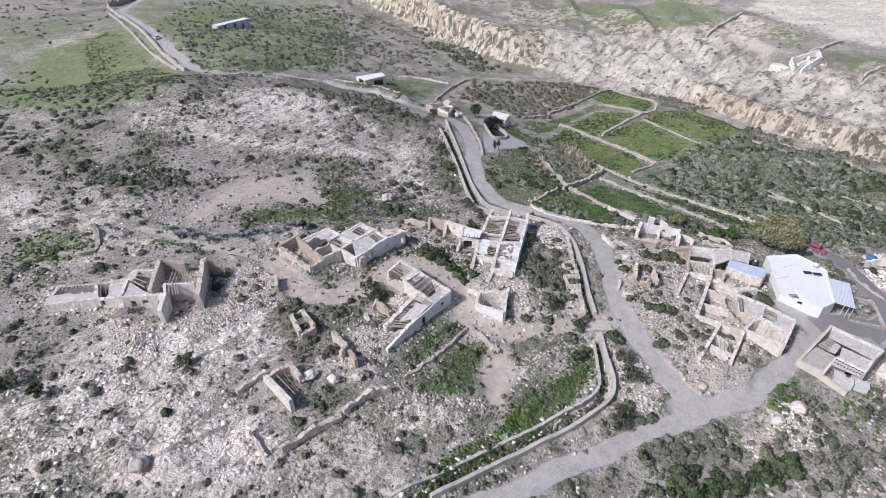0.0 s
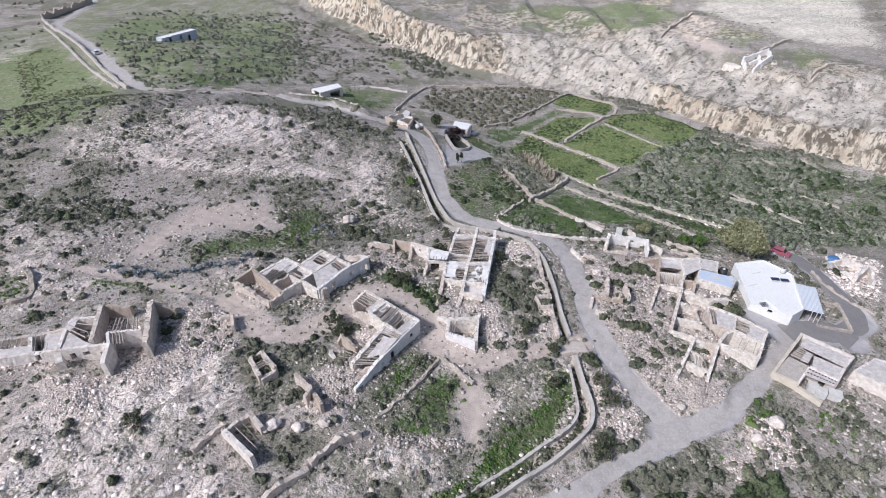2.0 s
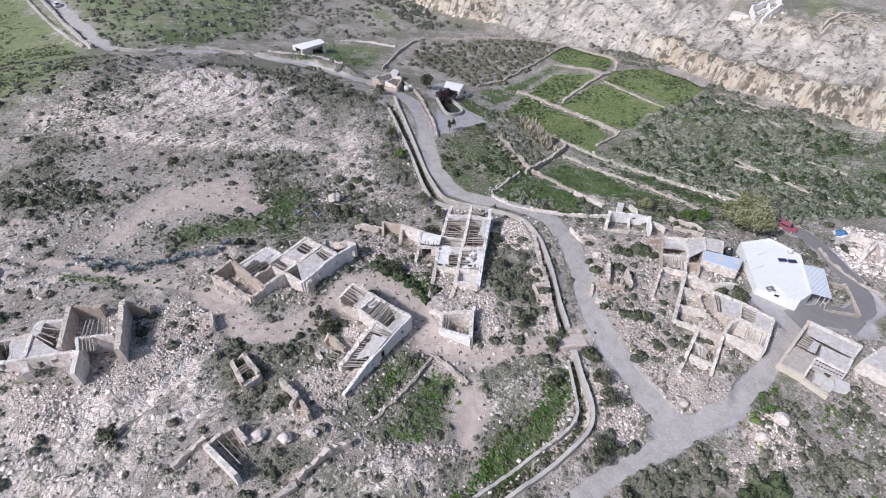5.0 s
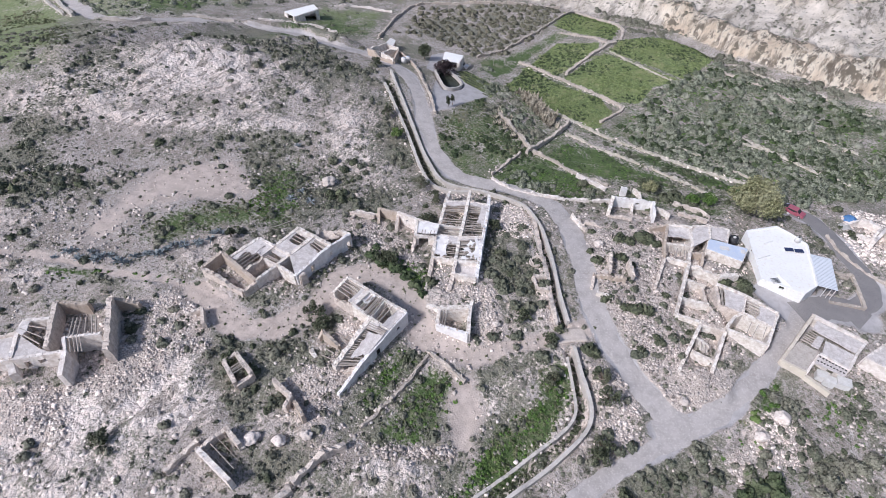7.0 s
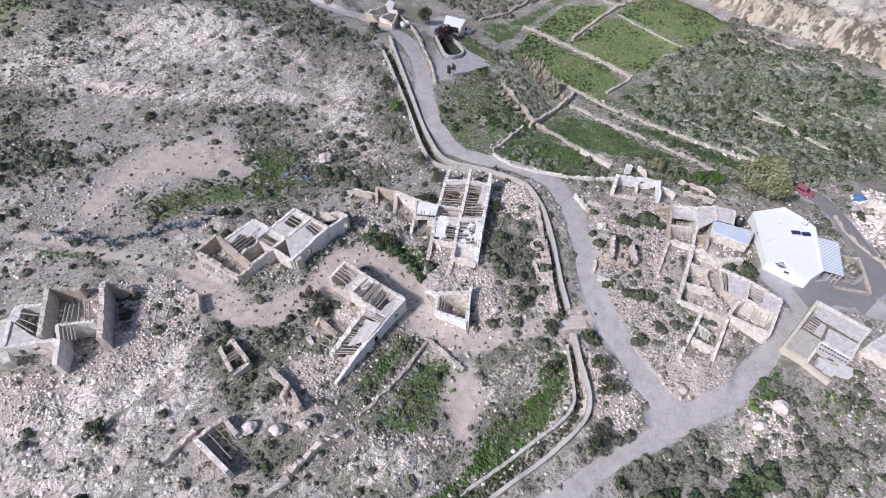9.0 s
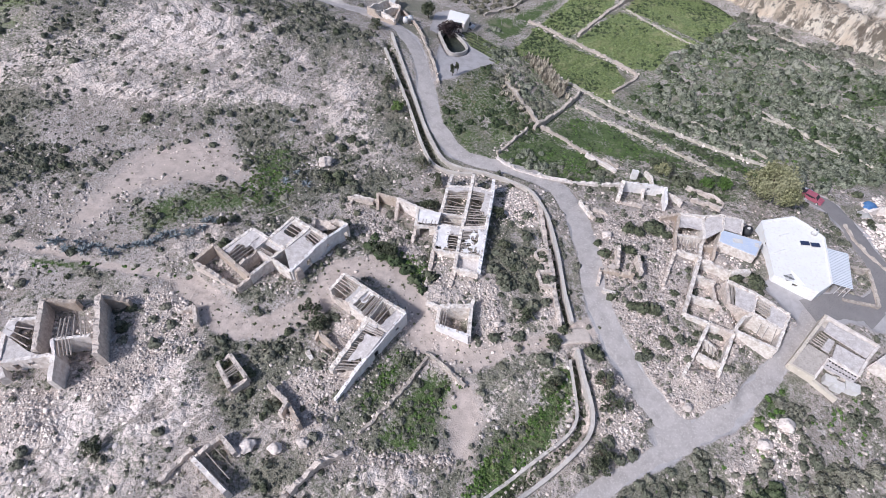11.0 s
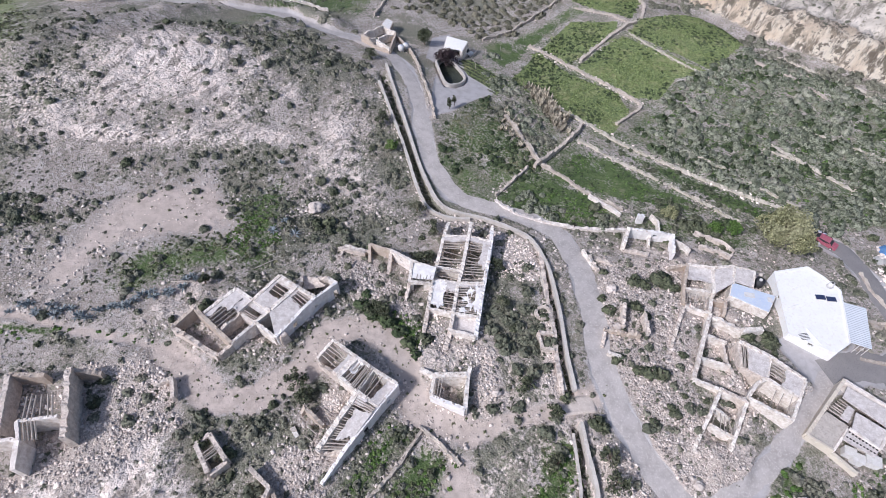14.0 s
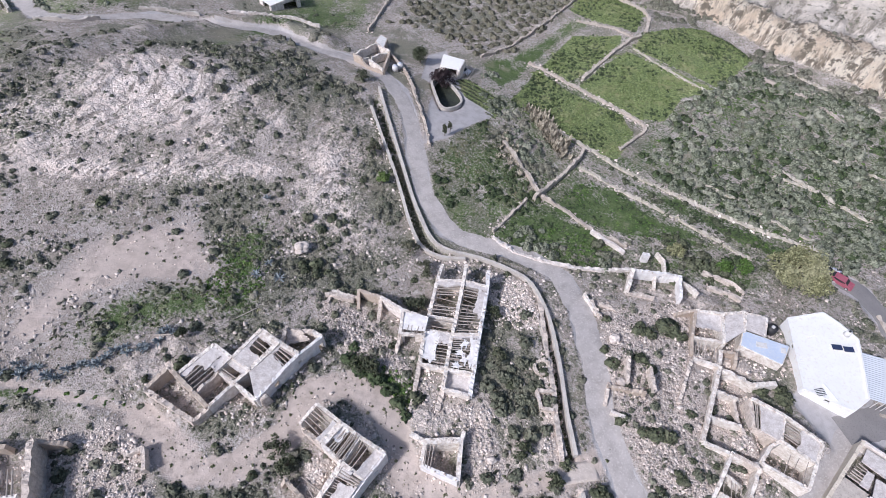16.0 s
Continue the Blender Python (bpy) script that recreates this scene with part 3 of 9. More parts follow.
def relief(x, y, m):
    """Bumps, rock steps and trenches on top of the smooth land."""
    road, soil, green, crop, rock, rubble = m
    rough = (1 - road) * (1 - 0.93 * soil) * (1 - 0.85 * crop)
    z = rough * (0.32 * fbm(x, y, 9, 3, 1) + 0.16 * fbm(x, y, 2.4, 2, 2))
    ledge = fbm(x, y, 7, 4, 5)
    z = z + rock * (0.9 * np.abs(ledge) + 0.42 * fbm(x, y, 3.2, 2, 22) + 0.12 * np.abs(fbm(x, y, 1.6, 2, 25)) - 0.35 * ramp(np.abs(fbm(x, y, 6, 3, 23)), 0.07, 0.0) + 0.25 * ramp(fbm(x, y, 3.1, 3, 6), -0.1, 0.15))
    bed = (land(x, y) + 0.5 * fbm(x, y, 10, 3, 24)) / 0.75
    bed = bed - np.floor(bed)
    z = z + rock * 0.75 * (ramp(bed, 0.0, 0.28) - bed)
    z = z + rubble * (0.3 + 0.25 * fbm(x, y, 2.5, 2, 8))
    cliff, top = cliff_share(x, y)
    gully = np.abs(fbm(x, y + 0.4 * x, 11, 4, 9))
    z = z + cliff * (1 - 0.6 * ramp(x, 36, 60) * (1 - ramp(x, 93, 102))) * (1.6 * fbm(x, y, 16, 5, 9) + 1.6 * fbm(x, y, 5, 4, 19) - 4.0 * gully + 1.0 + 1.3 * np.sin(0.9 * (land(x, y) + 3 * fbm(x, y, 12, 2, 10)))) + top * 0.8 * fbm(x, y, 18, 4, 11)
    u, v = (x - y) * 0.707, (x + y) * 0.707
    z = z - far_slope(x, y) * (1 - cliff) * (4.2 * np.abs(fbm(u, v * 0.25, 8, 5, 17)) + 0.8 * fbm(x, y, 5, 3, 18))
    far = ramp(np.hypot(x, y - 80), 120, 220)
    z = z + far * (1 - road) * 1.1 * fbm(x, y, 30, 4, 12)
    z = z + (1 - road) * (2.0 + 0.8 * fbm(x, y, 6, 3, 43)) * np.exp(-(line_distance(x, y, CREST) / 3.4) ** 2)
    for poly, lift in MOUNDS:
        z = z + lift * area(x, y, poly, 2.6 if lift > 0 else 0.6)
    for line, half in TRENCHES:
        z = z - 1.0 * (1 - ramp(line_distance(x, y, line), half * 0.7, half))
    return z


def ground(x, y):
    """The height of the ground's surface at one place."""
    x, y = np.array([float(x)]), np.array([float(y)])
    return float((land(x, y) + relief(x, y, masks(x, y)))[0])


def ground_many(x, y):
    x, y = np.asarray(x, float), np.asarray(y, float)
    return land(x, y) + relief(x, y, masks(x, y))


# ---- materials ----
def shader(name, rough=0.9):
    m = bpy.data.materials.new(name)
    m.use_nodes = True
    bsdf = m.node_tree.nodes["Principled BSDF"]
    bsdf.inputs["Roughness"].default_value = rough
    bsdf.inputs["Specular IOR Level"].default_value = 0.25
    return m, m.node_tree.nodes, m.node_tree.links, bsdf


def noise_node(nodes, links, size, detail=6, rough=0.6, coords=None, distortion=0.0):
    if coords is None:
        geo = nodes.new("ShaderNodeNewGeometry")
        coords = geo.outputs["Position"]
    n = nodes.new("ShaderNodeTexNoise")
    n.inputs["Scale"].default_value = 1.0 / size
    n.inputs["Detail"].default_value, n.inputs["Roughness"].default_value = detail, rough
    n.inputs["Distortion"].default_value = distortion
    links.new(coords, n.inputs["Vector"])
    return n.outputs["Fac"]


def stretch(nodes, links, value, lo, hi):
    r = nodes.new("ShaderNodeMapRange")
    r.inputs["From Min"].default_value, r.inputs["From Max"].default_value = lo, hi
    links.new(value, r.inputs["Value"])
    return r.outputs["Result"]


def blend(nodes, links, fac, a, b):
    n = nodes.new("ShaderNodeMix")
    n.data_type = "RGBA"
    for socket, v in ((n.inputs["Factor"], fac), (n.inputs[6], a), (n.inputs[7], b)):
        if isinstance(v, (int, float)):
            socket.default_value = v
        elif isinstance(v, tuple):
            socket.default_value = (*v, 1)
        else:
            links.new(v, socket)
    return n.outputs[2]


def bump(nodes, links, bsdf, height, strength, distance):
    b = nodes.new("ShaderNodeBump")
    b.inputs["Strength"].default_value, b.inputs["Distance"].default_value = strength, distance
    links.new(height, b.inputs["Height"])
    links.new(b.outputs["Normal"], bsdf.inputs["Normal"])


def worn(name, base, stain, fleck, size=1.5, fine=0.12, rough=0.92, relief_m=0.05, amount=0.5, vary=0.0):
    """A worn surface: two colours in large patches, flecks of a third, fine relief."""
    m, nodes, links, bsdf = shader(name, rough)
    large = stretch(nodes, links, noise_node(nodes, links, size, 5), 0.5 - 0.25 * amount, 0.75 - 0.1 * amount)
    small = noise_node(nodes, links, fine, 5, 0.65)
    c = blend(nodes, links, large, base, stain)
    c = blend(nodes, links, stretch(nodes, links, small, 0.52, 0.7), c, fleck)
    if vary:
        info = nodes.new("ShaderNodeObjectInfo")
        geo = nodes.new("ShaderNodeNewGeometry")
        mixed = nodes.new("ShaderNodeMath")
        mixed.operation = "ADD"
        links.new(info.outputs["Random"], mixed.inputs[0])
        links.new(geo.outputs["Random Per Island"], mixed.inputs[1])
        hsv = nodes.new("ShaderNodeHueSaturation")
        r = nodes.new("ShaderNodeMapRange")
        r.inputs["From Max"].default_value = 2.0
        r.inputs["To Min"].default_value, r.inputs["To Max"].default_value = 1 - vary, 1 + vary
        links.new(mixed.outputs[0], r.inputs["Value"])
        links.new(r.outputs["Result"], hsv.inputs["Value"])
        links.new(c, hsv.inputs["Color"])
        c = hsv.outputs["Color"]
    links.new(c, bsdf.inputs["Base Color"])
    bump(nodes, links, bsdf, small, 0.8, relief_m)
    return m


def ground_material():
    m, nodes, links, bsdf = shader("hillside_ground", 0.95)

    def attr(name):
        a = nodes.new("ShaderNodeAttribute")
        a.attribute_name = name
        return a.outputs["Fac"]

    def mask(name, jitter, amount=0.5):
        add = nodes.new("ShaderNodeMath")
        add.operation = "MULTIPLY_ADD"
        add.inputs[1].default_value, add.inputs[2].default_value = amount, -0.5 * amount
        links.new(jitter, add.inputs[0])
        total = nodes.new("ShaderNodeMath")
        total.operation = "ADD"
        links.new(attr(name), total.inputs[0])
        links.new(add.outputs[0], total.inputs[1])
        return stretch(nodes, links, total.outputs[0], 0.3, 0.62)

    place = nodes.new("ShaderNodeNewGeometry")
    tilted = nodes.new("ShaderNodeMapping")
    tilted.inputs["Rotation"].default_value = (radians(24), radians(17), radians(37))
    links.new(place.outputs["Position"], tilted.inputs["Vector"])
    at = tilted.outputs["Vector"]
    big, mid = noise_node(nodes, links, 7.0, 6, 0.62, at), noise_node(nodes, links, 1.5, 6, 0.68, at)
    fine, grit = noise_node(nodes, links, 0.5, 5, 0.72, at), noise_node(nodes, links, 0.24, 3, 0.7, at)
    stones = nodes.new("ShaderNodeTexVoronoi")
    stones.inputs["Scale"].default_value = 5.0
    geo = nodes.new("ShaderNodeNewGeometry")
    links.new(geo.outputs["Position"], stones.inputs["Vector"])
    stone_edge = stretch(nodes, links, stones.outputs["Distance"], 0.2, 0.5)
    # stony waste ground
    base = blend(nodes, links, stretch(nodes, links, big, 0.38, 0.62), (0.48, 0.42, 0.385), (0.34, 0.295, 0.26))
    base = blend(nodes, links, stretch(nodes, links, mid, 0.54, 0.62), base, (0.56, 0.515, 0.485))
    base = blend(nodes, links, stretch(nodes, links, fine, 0.53, 0.60), base, (0.17, 0.155, 0.115))
    base = blend(nodes, links, stretch(nodes, links, grit, 0.58, 0.65), base, (0.66, 0.62, 0.60))
    # pale limestone in beds, with cracks
    beds_at = nodes.new("ShaderNodeMapping")
    beds_at.inputs["Scale"].default_value = (0.2, 0.2, 4.2)
    warp = nodes.new("ShaderNodeVectorMath")
    warp.operation = "ADD"
    shift = nodes.new("ShaderNodeTexNoise")
    shift.inputs["Scale"].default_value = 0.9
    links.new(geo.outputs["Position"], shift.inputs["Vector"])
    links.new(geo.outputs["Position"], warp.inputs[0])
    links.new(shift.outputs["Color"], warp.inputs[1])
    flat = nodes.new("ShaderNodeSeparateXYZ")
    links.new(geo.outputs["Position"], flat.inputs[0])
    level = nodes.new("ShaderNodeCombineXYZ")
    links.new(flat.outputs["X"], level.inputs["X"])
    links.new(flat.outputs["Y"], level.inputs["Y"])
    links.new(attr("level"), level.inputs["Z"])
    links.new(level.outputs[0], beds_at.inputs["Vector"])
    beds = noise_node(nodes, links, 1.0, 7, 0.66, beds_at.outputs["Vector"])
    stone = blend(nodes, links, stretch(nodes, links, mid, 0.42, 0.6), (0.90, 0.795, 0.735), (0.72, 0.615, 0.55))
    stone = blend(nodes, links, stretch(nodes, links, beds, 0.52, 0.58), stone, (0.36, 0.31, 0.27))
    stone = blend(nodes, links, stretch(nodes, links, fine, 0.60, 0.65), stone, (0.26, 0.23, 0.195))
    blocks = nodes.new("ShaderNodeTexVoronoi")
    blocks.feature = "DISTANCE_TO_EDGE"
    blocks.inputs["Scale"].default_value = 0.85
    links.new(warp.outputs[0], blocks.inputs["Vector"])
    stone = blend(nodes, links, attr("cream"), stone, blend(nodes, links, stretch(nodes, links, mid, 0.42, 0.6), (0.88, 0.82, 0.72), (0.66, 0.59, 0.49)))
    stone = blend(nodes, links, stretch(nodes, links, grit, 0.62, 0.70), stone, (0.46, 0.41, 0.37))
    crack = stretch(nodes, links, blocks.outputs["Distance"], -0.06, 0.05)
    stone = blend(nodes, links, crack, (0.52, 0.46, 0.41), stone)
    c = blend(nodes, links, mask("rock", mid, 2.0), base, stone)
    # fallen stones
    heap = blend(nodes, links, stone_edge, (0.79, 0.705, 0.65), (0.49, 0.42, 0.37))
    heap = blend(nodes, links, stretch(nodes, links, fine, 0.59, 0.66), heap, (0.25, 0.215, 0.175))
    heap = blend(nodes, links, stretch(nodes, links, mid, 0.54, 0.66), heap, (0.50, 0.41, 0.36))
    # litter and tiny plants of the scrub
    litter = blend(nodes, links, stretch(nodes, links, grit, 0.42, 0.58), (0.15, 0.15, 0.11), (0.31, 0.295, 0.235))
    litter = blend(nodes, links, stretch(nodes, links, big, 0.5, 0.66), litter, (0.25, 0.23, 0.18))
    c = blend(nodes, links, mask("scrub", fine, 2.2), c, litter)
    c = blend(nodes, links, mask("rubble", fine, 1.8), c, heap)
    # grass and herbs
    grass = blend(nodes, links, stretch(nodes, links, mid, 0.4, 0.62), (0.08, 0.125, 0.045), (0.145, 0.19, 0.078))
    grass = blend(nodes, links, stretch(nodes, links, fine, 0.52, 0.66), grass, (0.055, 0.075, 0.03))
    grass = blend(nodes, links, stretch(nodes, links, big, 0.56, 0.7), grass, (0.27, 0.255, 0.175))
    meadow = blend(nodes, links, stretch(nodes, links, mid, 0.4, 0.62), (0.20, 0.245, 0.115), (0.29, 0.315, 0.18))
    meadow = blend(nodes, links, stretch(nodes, links, fine, 0.54, 0.66), meadow, (0.13, 0.15, 0.085))
    grass = blend(nodes, links, attr("meadow"), grass, meadow)
    c = blend(nodes, links, mask("green", fine, 1.6), c, grass)
    crops = blend(nodes, links, stretch(nodes, links, fine, 0.43, 0.58), (0.27, 0.32, 0.135), (0.11, 0.155, 0.062))
    crops = blend(nodes, links, stretch(nodes, links, big, 0.5, 0.68), crops, (0.30, 0.305, 0.15))
    crops = blend(nodes, links, stretch(nodes, links, mid, 0.52, 0.64), crops, (0.16, 0.20, 0.085))
    c = blend(nodes, links, mask("crop", mid, 0.4), c, crops)
    # bare soil and road dust
    soil = blend(nodes, links, stretch(nodes, links, mid, 0.4, 0.62), (0.60, 0.51, 0.455), (0.43, 0.36, 0.315))
    soil = blend(nodes, links, stretch(nodes, links, fine, 0.62, 0.7), soil, (0.27, 0.235, 0.19))
    soil = blend(nodes, links, stretch(nodes, links, big, 0.5, 0.7), soil, (0.52, 0.44, 0.385))
    c = blend(nodes, links, mask("soil", fine, 1.5), c, soil)
    dust = blend(nodes, links, stretch(nodes, links, mid, 0.4, 0.64), (0.50, 0.475, 0.475), (0.41, 0.385, 0.38))
    c = blend(nodes, links, mask("road", mid, 0.5), c, dust)
    # cliffs and the bare far side
    scree = blend(nodes, links, stretch(nodes, links, noise_node(nodes, links, 6.0, 7, 0.7), 0.4, 0.62), (0.72, 0.65, 0.575), (0.50, 0.445, 0.38))
    scree = blend(nodes, links, stretch(nodes, links, mid, 0.54, 0.66), scree, (0.16, 0.15, 0.105))
    turned = nodes.new("ShaderNodeMapping")
    turned.inputs["Rotation"].default_value = (0, 0, radians(-45))
    links.new(geo.outputs["Position"], turned.inputs["Vector"])
    drawn = nodes.new("ShaderNodeMapping")
    drawn.inputs["Scale"].default_value = (0.3, 1.0, 0.25)
    links.new(turned.outputs["Vector"], drawn.inputs["Vector"])
    rills = noise_node(nodes, links, 3.0, 8, 0.74, drawn.outputs["Vector"])
    scree = blend(nodes, links, stretch(nodes, links, rills, 0.38, 0.50), (0.25, 0.222, 0.185), scree)
    scree = blend(nodes, links, stretch(nodes, links, rills, 0.56, 0.68), scree, (0.60, 0.55, 0.49))
    c = blend(nodes, links, mask("slope", mid, 0.6), c, scree)
    upright = nodes.new("ShaderNodeMapping")
    upright.inputs["Scale"].default_value = (0.6, 1.0, 0.18)
    links.new(turned.outputs["Vector"], upright.inputs["Vector"])
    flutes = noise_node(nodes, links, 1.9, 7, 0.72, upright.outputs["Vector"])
    # Low flutes are coloured dark for the shade inside the face's crevices.
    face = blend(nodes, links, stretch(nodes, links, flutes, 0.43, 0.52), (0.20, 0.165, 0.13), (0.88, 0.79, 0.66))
    face = blend(nodes, links, stretch(nodes, links, noise_node(nodes, links, 9.0, 4, 0.6), 0.45, 0.65), face, (0.74, 0.61, 0.47))
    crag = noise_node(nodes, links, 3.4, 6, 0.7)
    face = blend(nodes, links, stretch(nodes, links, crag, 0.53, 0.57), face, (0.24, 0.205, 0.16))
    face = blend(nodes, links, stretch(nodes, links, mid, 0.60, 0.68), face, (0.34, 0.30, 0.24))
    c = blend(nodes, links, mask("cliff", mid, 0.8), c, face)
    links.new(c, bsdf.inputs["Base Color"])
    total = nodes.new("ShaderNodeMath")
    total.operation = "ADD"
    links.new(fine, total.inputs[0])
    links.new(grit, total.inputs[1])
    steep = nodes.new("ShaderNodeMath")
    steep.operation = "MULTIPLY"
    links.new(flutes, steep.inputs[0])
    links.new(attr("cliff"), steep.inputs[1])
    carved = nodes.new("ShaderNodeMath")
    carved.operation = "MULTIPLY_ADD"
    carved.inputs[1].default_value = 13.0
    links.new(steep.outputs[0], carved.inputs[0])
    links.new(total.outputs[0], carved.inputs[2])
    rocky = nodes.new("ShaderNodeMath")
    rocky.operation = "MULTIPLY"
    links.new(stretch(nodes, links, blocks.outputs["Distance"], 0.0, 0.3), rocky.inputs[0])
    links.new(attr("rock"), rocky.inputs[1])
    split = nodes.new("ShaderNodeMath")
    split.operation = "MULTIPLY_ADD"
    split.inputs[1].default_value = 1.0
    links.new(rocky.outputs[0], split.inputs[0])
    links.new(carved.outputs[0], split.inputs[2])
    worn_down = nodes.new("ShaderNodeMath")
    worn_down.operation = "MAXIMUM"
    links.new(attr("soil"), worn_down.inputs[0])
    links.new(attr("road"), worn_down.inputs[1])
    keep = stretch(nodes, links, worn_down.outputs[0], 1.15, 0.0)
    height = nodes.new("ShaderNodeMath")
    height.operation = "MULTIPLY"
    links.new(split.outputs[0], height.inputs[0])
    links.new(keep, height.inputs[1])
    bump(nodes, links, bsdf, height.outputs[0], 1.0, 0.2)
    return m


MAT_GROUND = ground_material()
MAT_ROAD = worn("compacted_road_dust", (0.50, 0.46, 0.44), (0.38, 0.345, 0.325), (0.60, 0.565, 0.54), 1.6, 0.3, 0.95, 0.03)
MAT_ASPHALT = worn("dusty_asphalt", (0.25, 0.235, 0.235), (0.30, 0.28, 0.27), (0.20, 0.19, 0.19), 3.0, 0.2, 0.9, 0.02)
MAT_PLASTER = worn("weathered_limewash", (0.85, 0.795, 0.755), (0.56, 0.485, 0.43), (0.68, 0.625, 0.585), 0.7, 0.25, 0.9, 0.1, 0.55)
MAT_WHITE_WORN = worn("worn_whitewash", (0.86, 0.84, 0.83), (0.66, 0.62, 0.60), (0.76, 0.72, 0.70), 0.9, 0.25, 0.9, 0.08, 0.4)
MAT_RUBBLE_WALL = worn("rubble_stone_wall", (0.71, 0.625, 0.56), (0.45, 0.375, 0.32), (0.80, 0.735, 0.68), 0.6, 0.25, 0.95, 0.2, 0.55)
MAT_OCHRE_WALL = worn("ochre_mud_plaster", (0.52, 0.44, 0.37), (0.41, 0.325, 0.26), (0.60, 0.53, 0.46), 1.1, 0.25, 0.95, 0.08, 0.5)
MAT_ROOF = worn("grey_lime_roof", (0.68, 0.635, 0.615), (0.46, 0.41, 0.385), (0.76, 0.72, 0.70), 0.7, 0.2, 0.95, 0.06, 0.7)
MAT_WHITE = worn("fresh_white_paint", (0.84, 0.835, 0.83), (0.80, 0.79, 0.775), (0.76, 0.72, 0.66), 2.5, 0.5, 0.7, 0.015, 0.3)
MAT_BLUE = worn("pale_blue_roof_paint", (0.50, 0.57, 0.70), (0.56, 0.61, 0.70), (0.62, 0.65, 0.70), 1.2, 0.3, 0.7, 0.01)
MAT_BEAM = worn("bleached_timber", (0.46, 0.41, 0.37), (0.33, 0.28, 0.24), (0.54, 0.49, 0.45), 0.5, 0.1, 0.9, 0.02, 0.5, 0.25)
MAT_FALLEN = worn("fallen_building_stone", (0.79, 0.70, 0.645), (0.56, 0.47, 0.41), (0.86, 0.80, 0.75), 0.8, 0.2, 0.95, 0.06, 0.6, 0.75)
MAT_BANK = worn("pale_eroded_earth", (0.60, 0.545, 0.475), (0.36, 0.33, 0.24), (0.68, 0.63, 0.57), 1.4, 0.3, 0.95, 0.1, 0.6)
MAT_STONE = worn("loose_limestone", (0.75, 0.665, 0.61), (0.55, 0.47, 0.42), (0.80, 0.755, 0.72), 0.8, 0.2, 0.95, 0.06, 0.5, 0.6)
MAT_FIELDSTONE = worn("dry_stone", (0.54, 0.475, 0.415), (0.38, 0.325, 0.275), (0.63, 0.57, 0.51), 0.8, 0.25, 0.95, 0.12, 0.5, 0.2)
MAT_CANAL = worn("canal_render", (0.56, 0.52, 0.48), (0.44, 0.40, 0.36), (0.63, 0.595, 0.56), 2.0, 0.3, 0.92, 0.05, 0.45)
MAT_CREAM = worn("cream_stone_wall", (0.88, 0.825, 0.77), (0.56, 0.475, 0.40), (0.90, 0.865, 0.82), 0.6, 0.25, 0.95, 0.2, 0.6)
# Near-black that stands in for the shade inside openings.
MAT_DARK = worn("opening_shade", (0.035, 0.03, 0.03), (0.05, 0.045, 0.04), (0.06, 0.05, 0.045), 0.6, 0.2)
MAT_CRATE = worn("weathered_crate_white", (0.66, 0.65, 0.64), (0.56, 0.54, 0.52), (0.72, 0.71, 0.70), 0.6, 0.2, 0.6, 0.01)
MAT_BLACK = worn("black_plastic", (0.03, 0.03, 0.035), (0.05, 0.05, 0.055), (0.07, 0.07, 0.07), 0.5, 0.1, 0.5, 0.01)


# ---- ground sheet ----
def axis(bands):
    """Stations along an axis: bands of (start, end, step) laid end to end."""
    out = []
    for a, b, step in bands:
        n = max(1, round((b - a) / step))
        out.extend(a + (b - a) * k / n for k in range(n))
    out.append(bands[-1][1])
    return np.array(out)


def build_ground():
    gx = axis([(-3000, -900, 300), (-900, -400, 50), (-400, -200, 10), (-200, -105, 2.2), (-105, -75, 1.0), (-75, 95, 0.42), (95, 165, 1.4), (165, 330, 3), (330, 900, 60), (900, 3000, 300)])
    gy = axis([(-1500, -300, 300), (-300, 0, 30), (0, 30, 2), (30, 125, 0.42), (125, 180, 0.6), (180, 330, 1.5), (330, 520, 5), (520, 900, 40), (900, 3600, 300)])
    X, Y = np.meshgrid(gx, gy, indexing="ij")
    x, y = X.ravel(), Y.ravel()
    m = masks(x, y)
    cliff, top = cliff_share(x, y)
    z = land(x, y) + relief(x, y, m)
    ny = len(gy)
    i, j = np.meshgrid(np.arange(len(gx) - 1), np.arange(ny - 1), indexing="ij")
    a = (i * ny + j).ravel()
    quads = np.stack([a, a + ny, a + ny + 1, a + 1], 1)
    me = bpy.data.meshes.new("ground")
    me.vertices.add(len(x))
    me.vertices.foreach_set("co", np.stack([x, y, z], 1).ravel())
    me.loops.add(quads.size)
    me.loops.foreach_set("vertex_index", quads.ravel())
    me.polygons.add(len(quads))
    me.polygons.foreach_set("loop_start", np.arange(0, quads.size, 4))
    me.polygons.foreach_set("use_smooth", np.ones(len(quads), bool))
    me.update(calc_edges=True)
    grey = ramp(x, 38, 56) * (1 - ramp(x, 93, 102))
    far_side = np.maximum(cliff * (1 - grey), 0.5 * ramp(fbm(x, y, 25, 4, 21), 0.0, 0.3) * top * (1 - m[4]))
    for name, values in zip(("road", "soil", "green", "crop", "rock", "rubble", "cliff", "slope", "cream", "scrub", "level", "meadow"), (*m, far_side, np.maximum(far_slope(x, y), cliff * grey), ramp(y, 190, 230), scrub_cover(x, y, m), land(x, y) + 0.25 * fbm(x, y, 6, 3, 36), np.maximum(ramp(y, 185, 215), ramp(-x, 62, 80)))):
        me.attributes.new(name, "FLOAT", "POINT").data.foreach_set("value", values.astype(np.float32))
    me.materials.append(MAT_GROUND)
    return tagged(new("ground", me), "stony limestone hillside with scrub, bare soil and green valley floor", "ground", kind="structure")


build_ground()


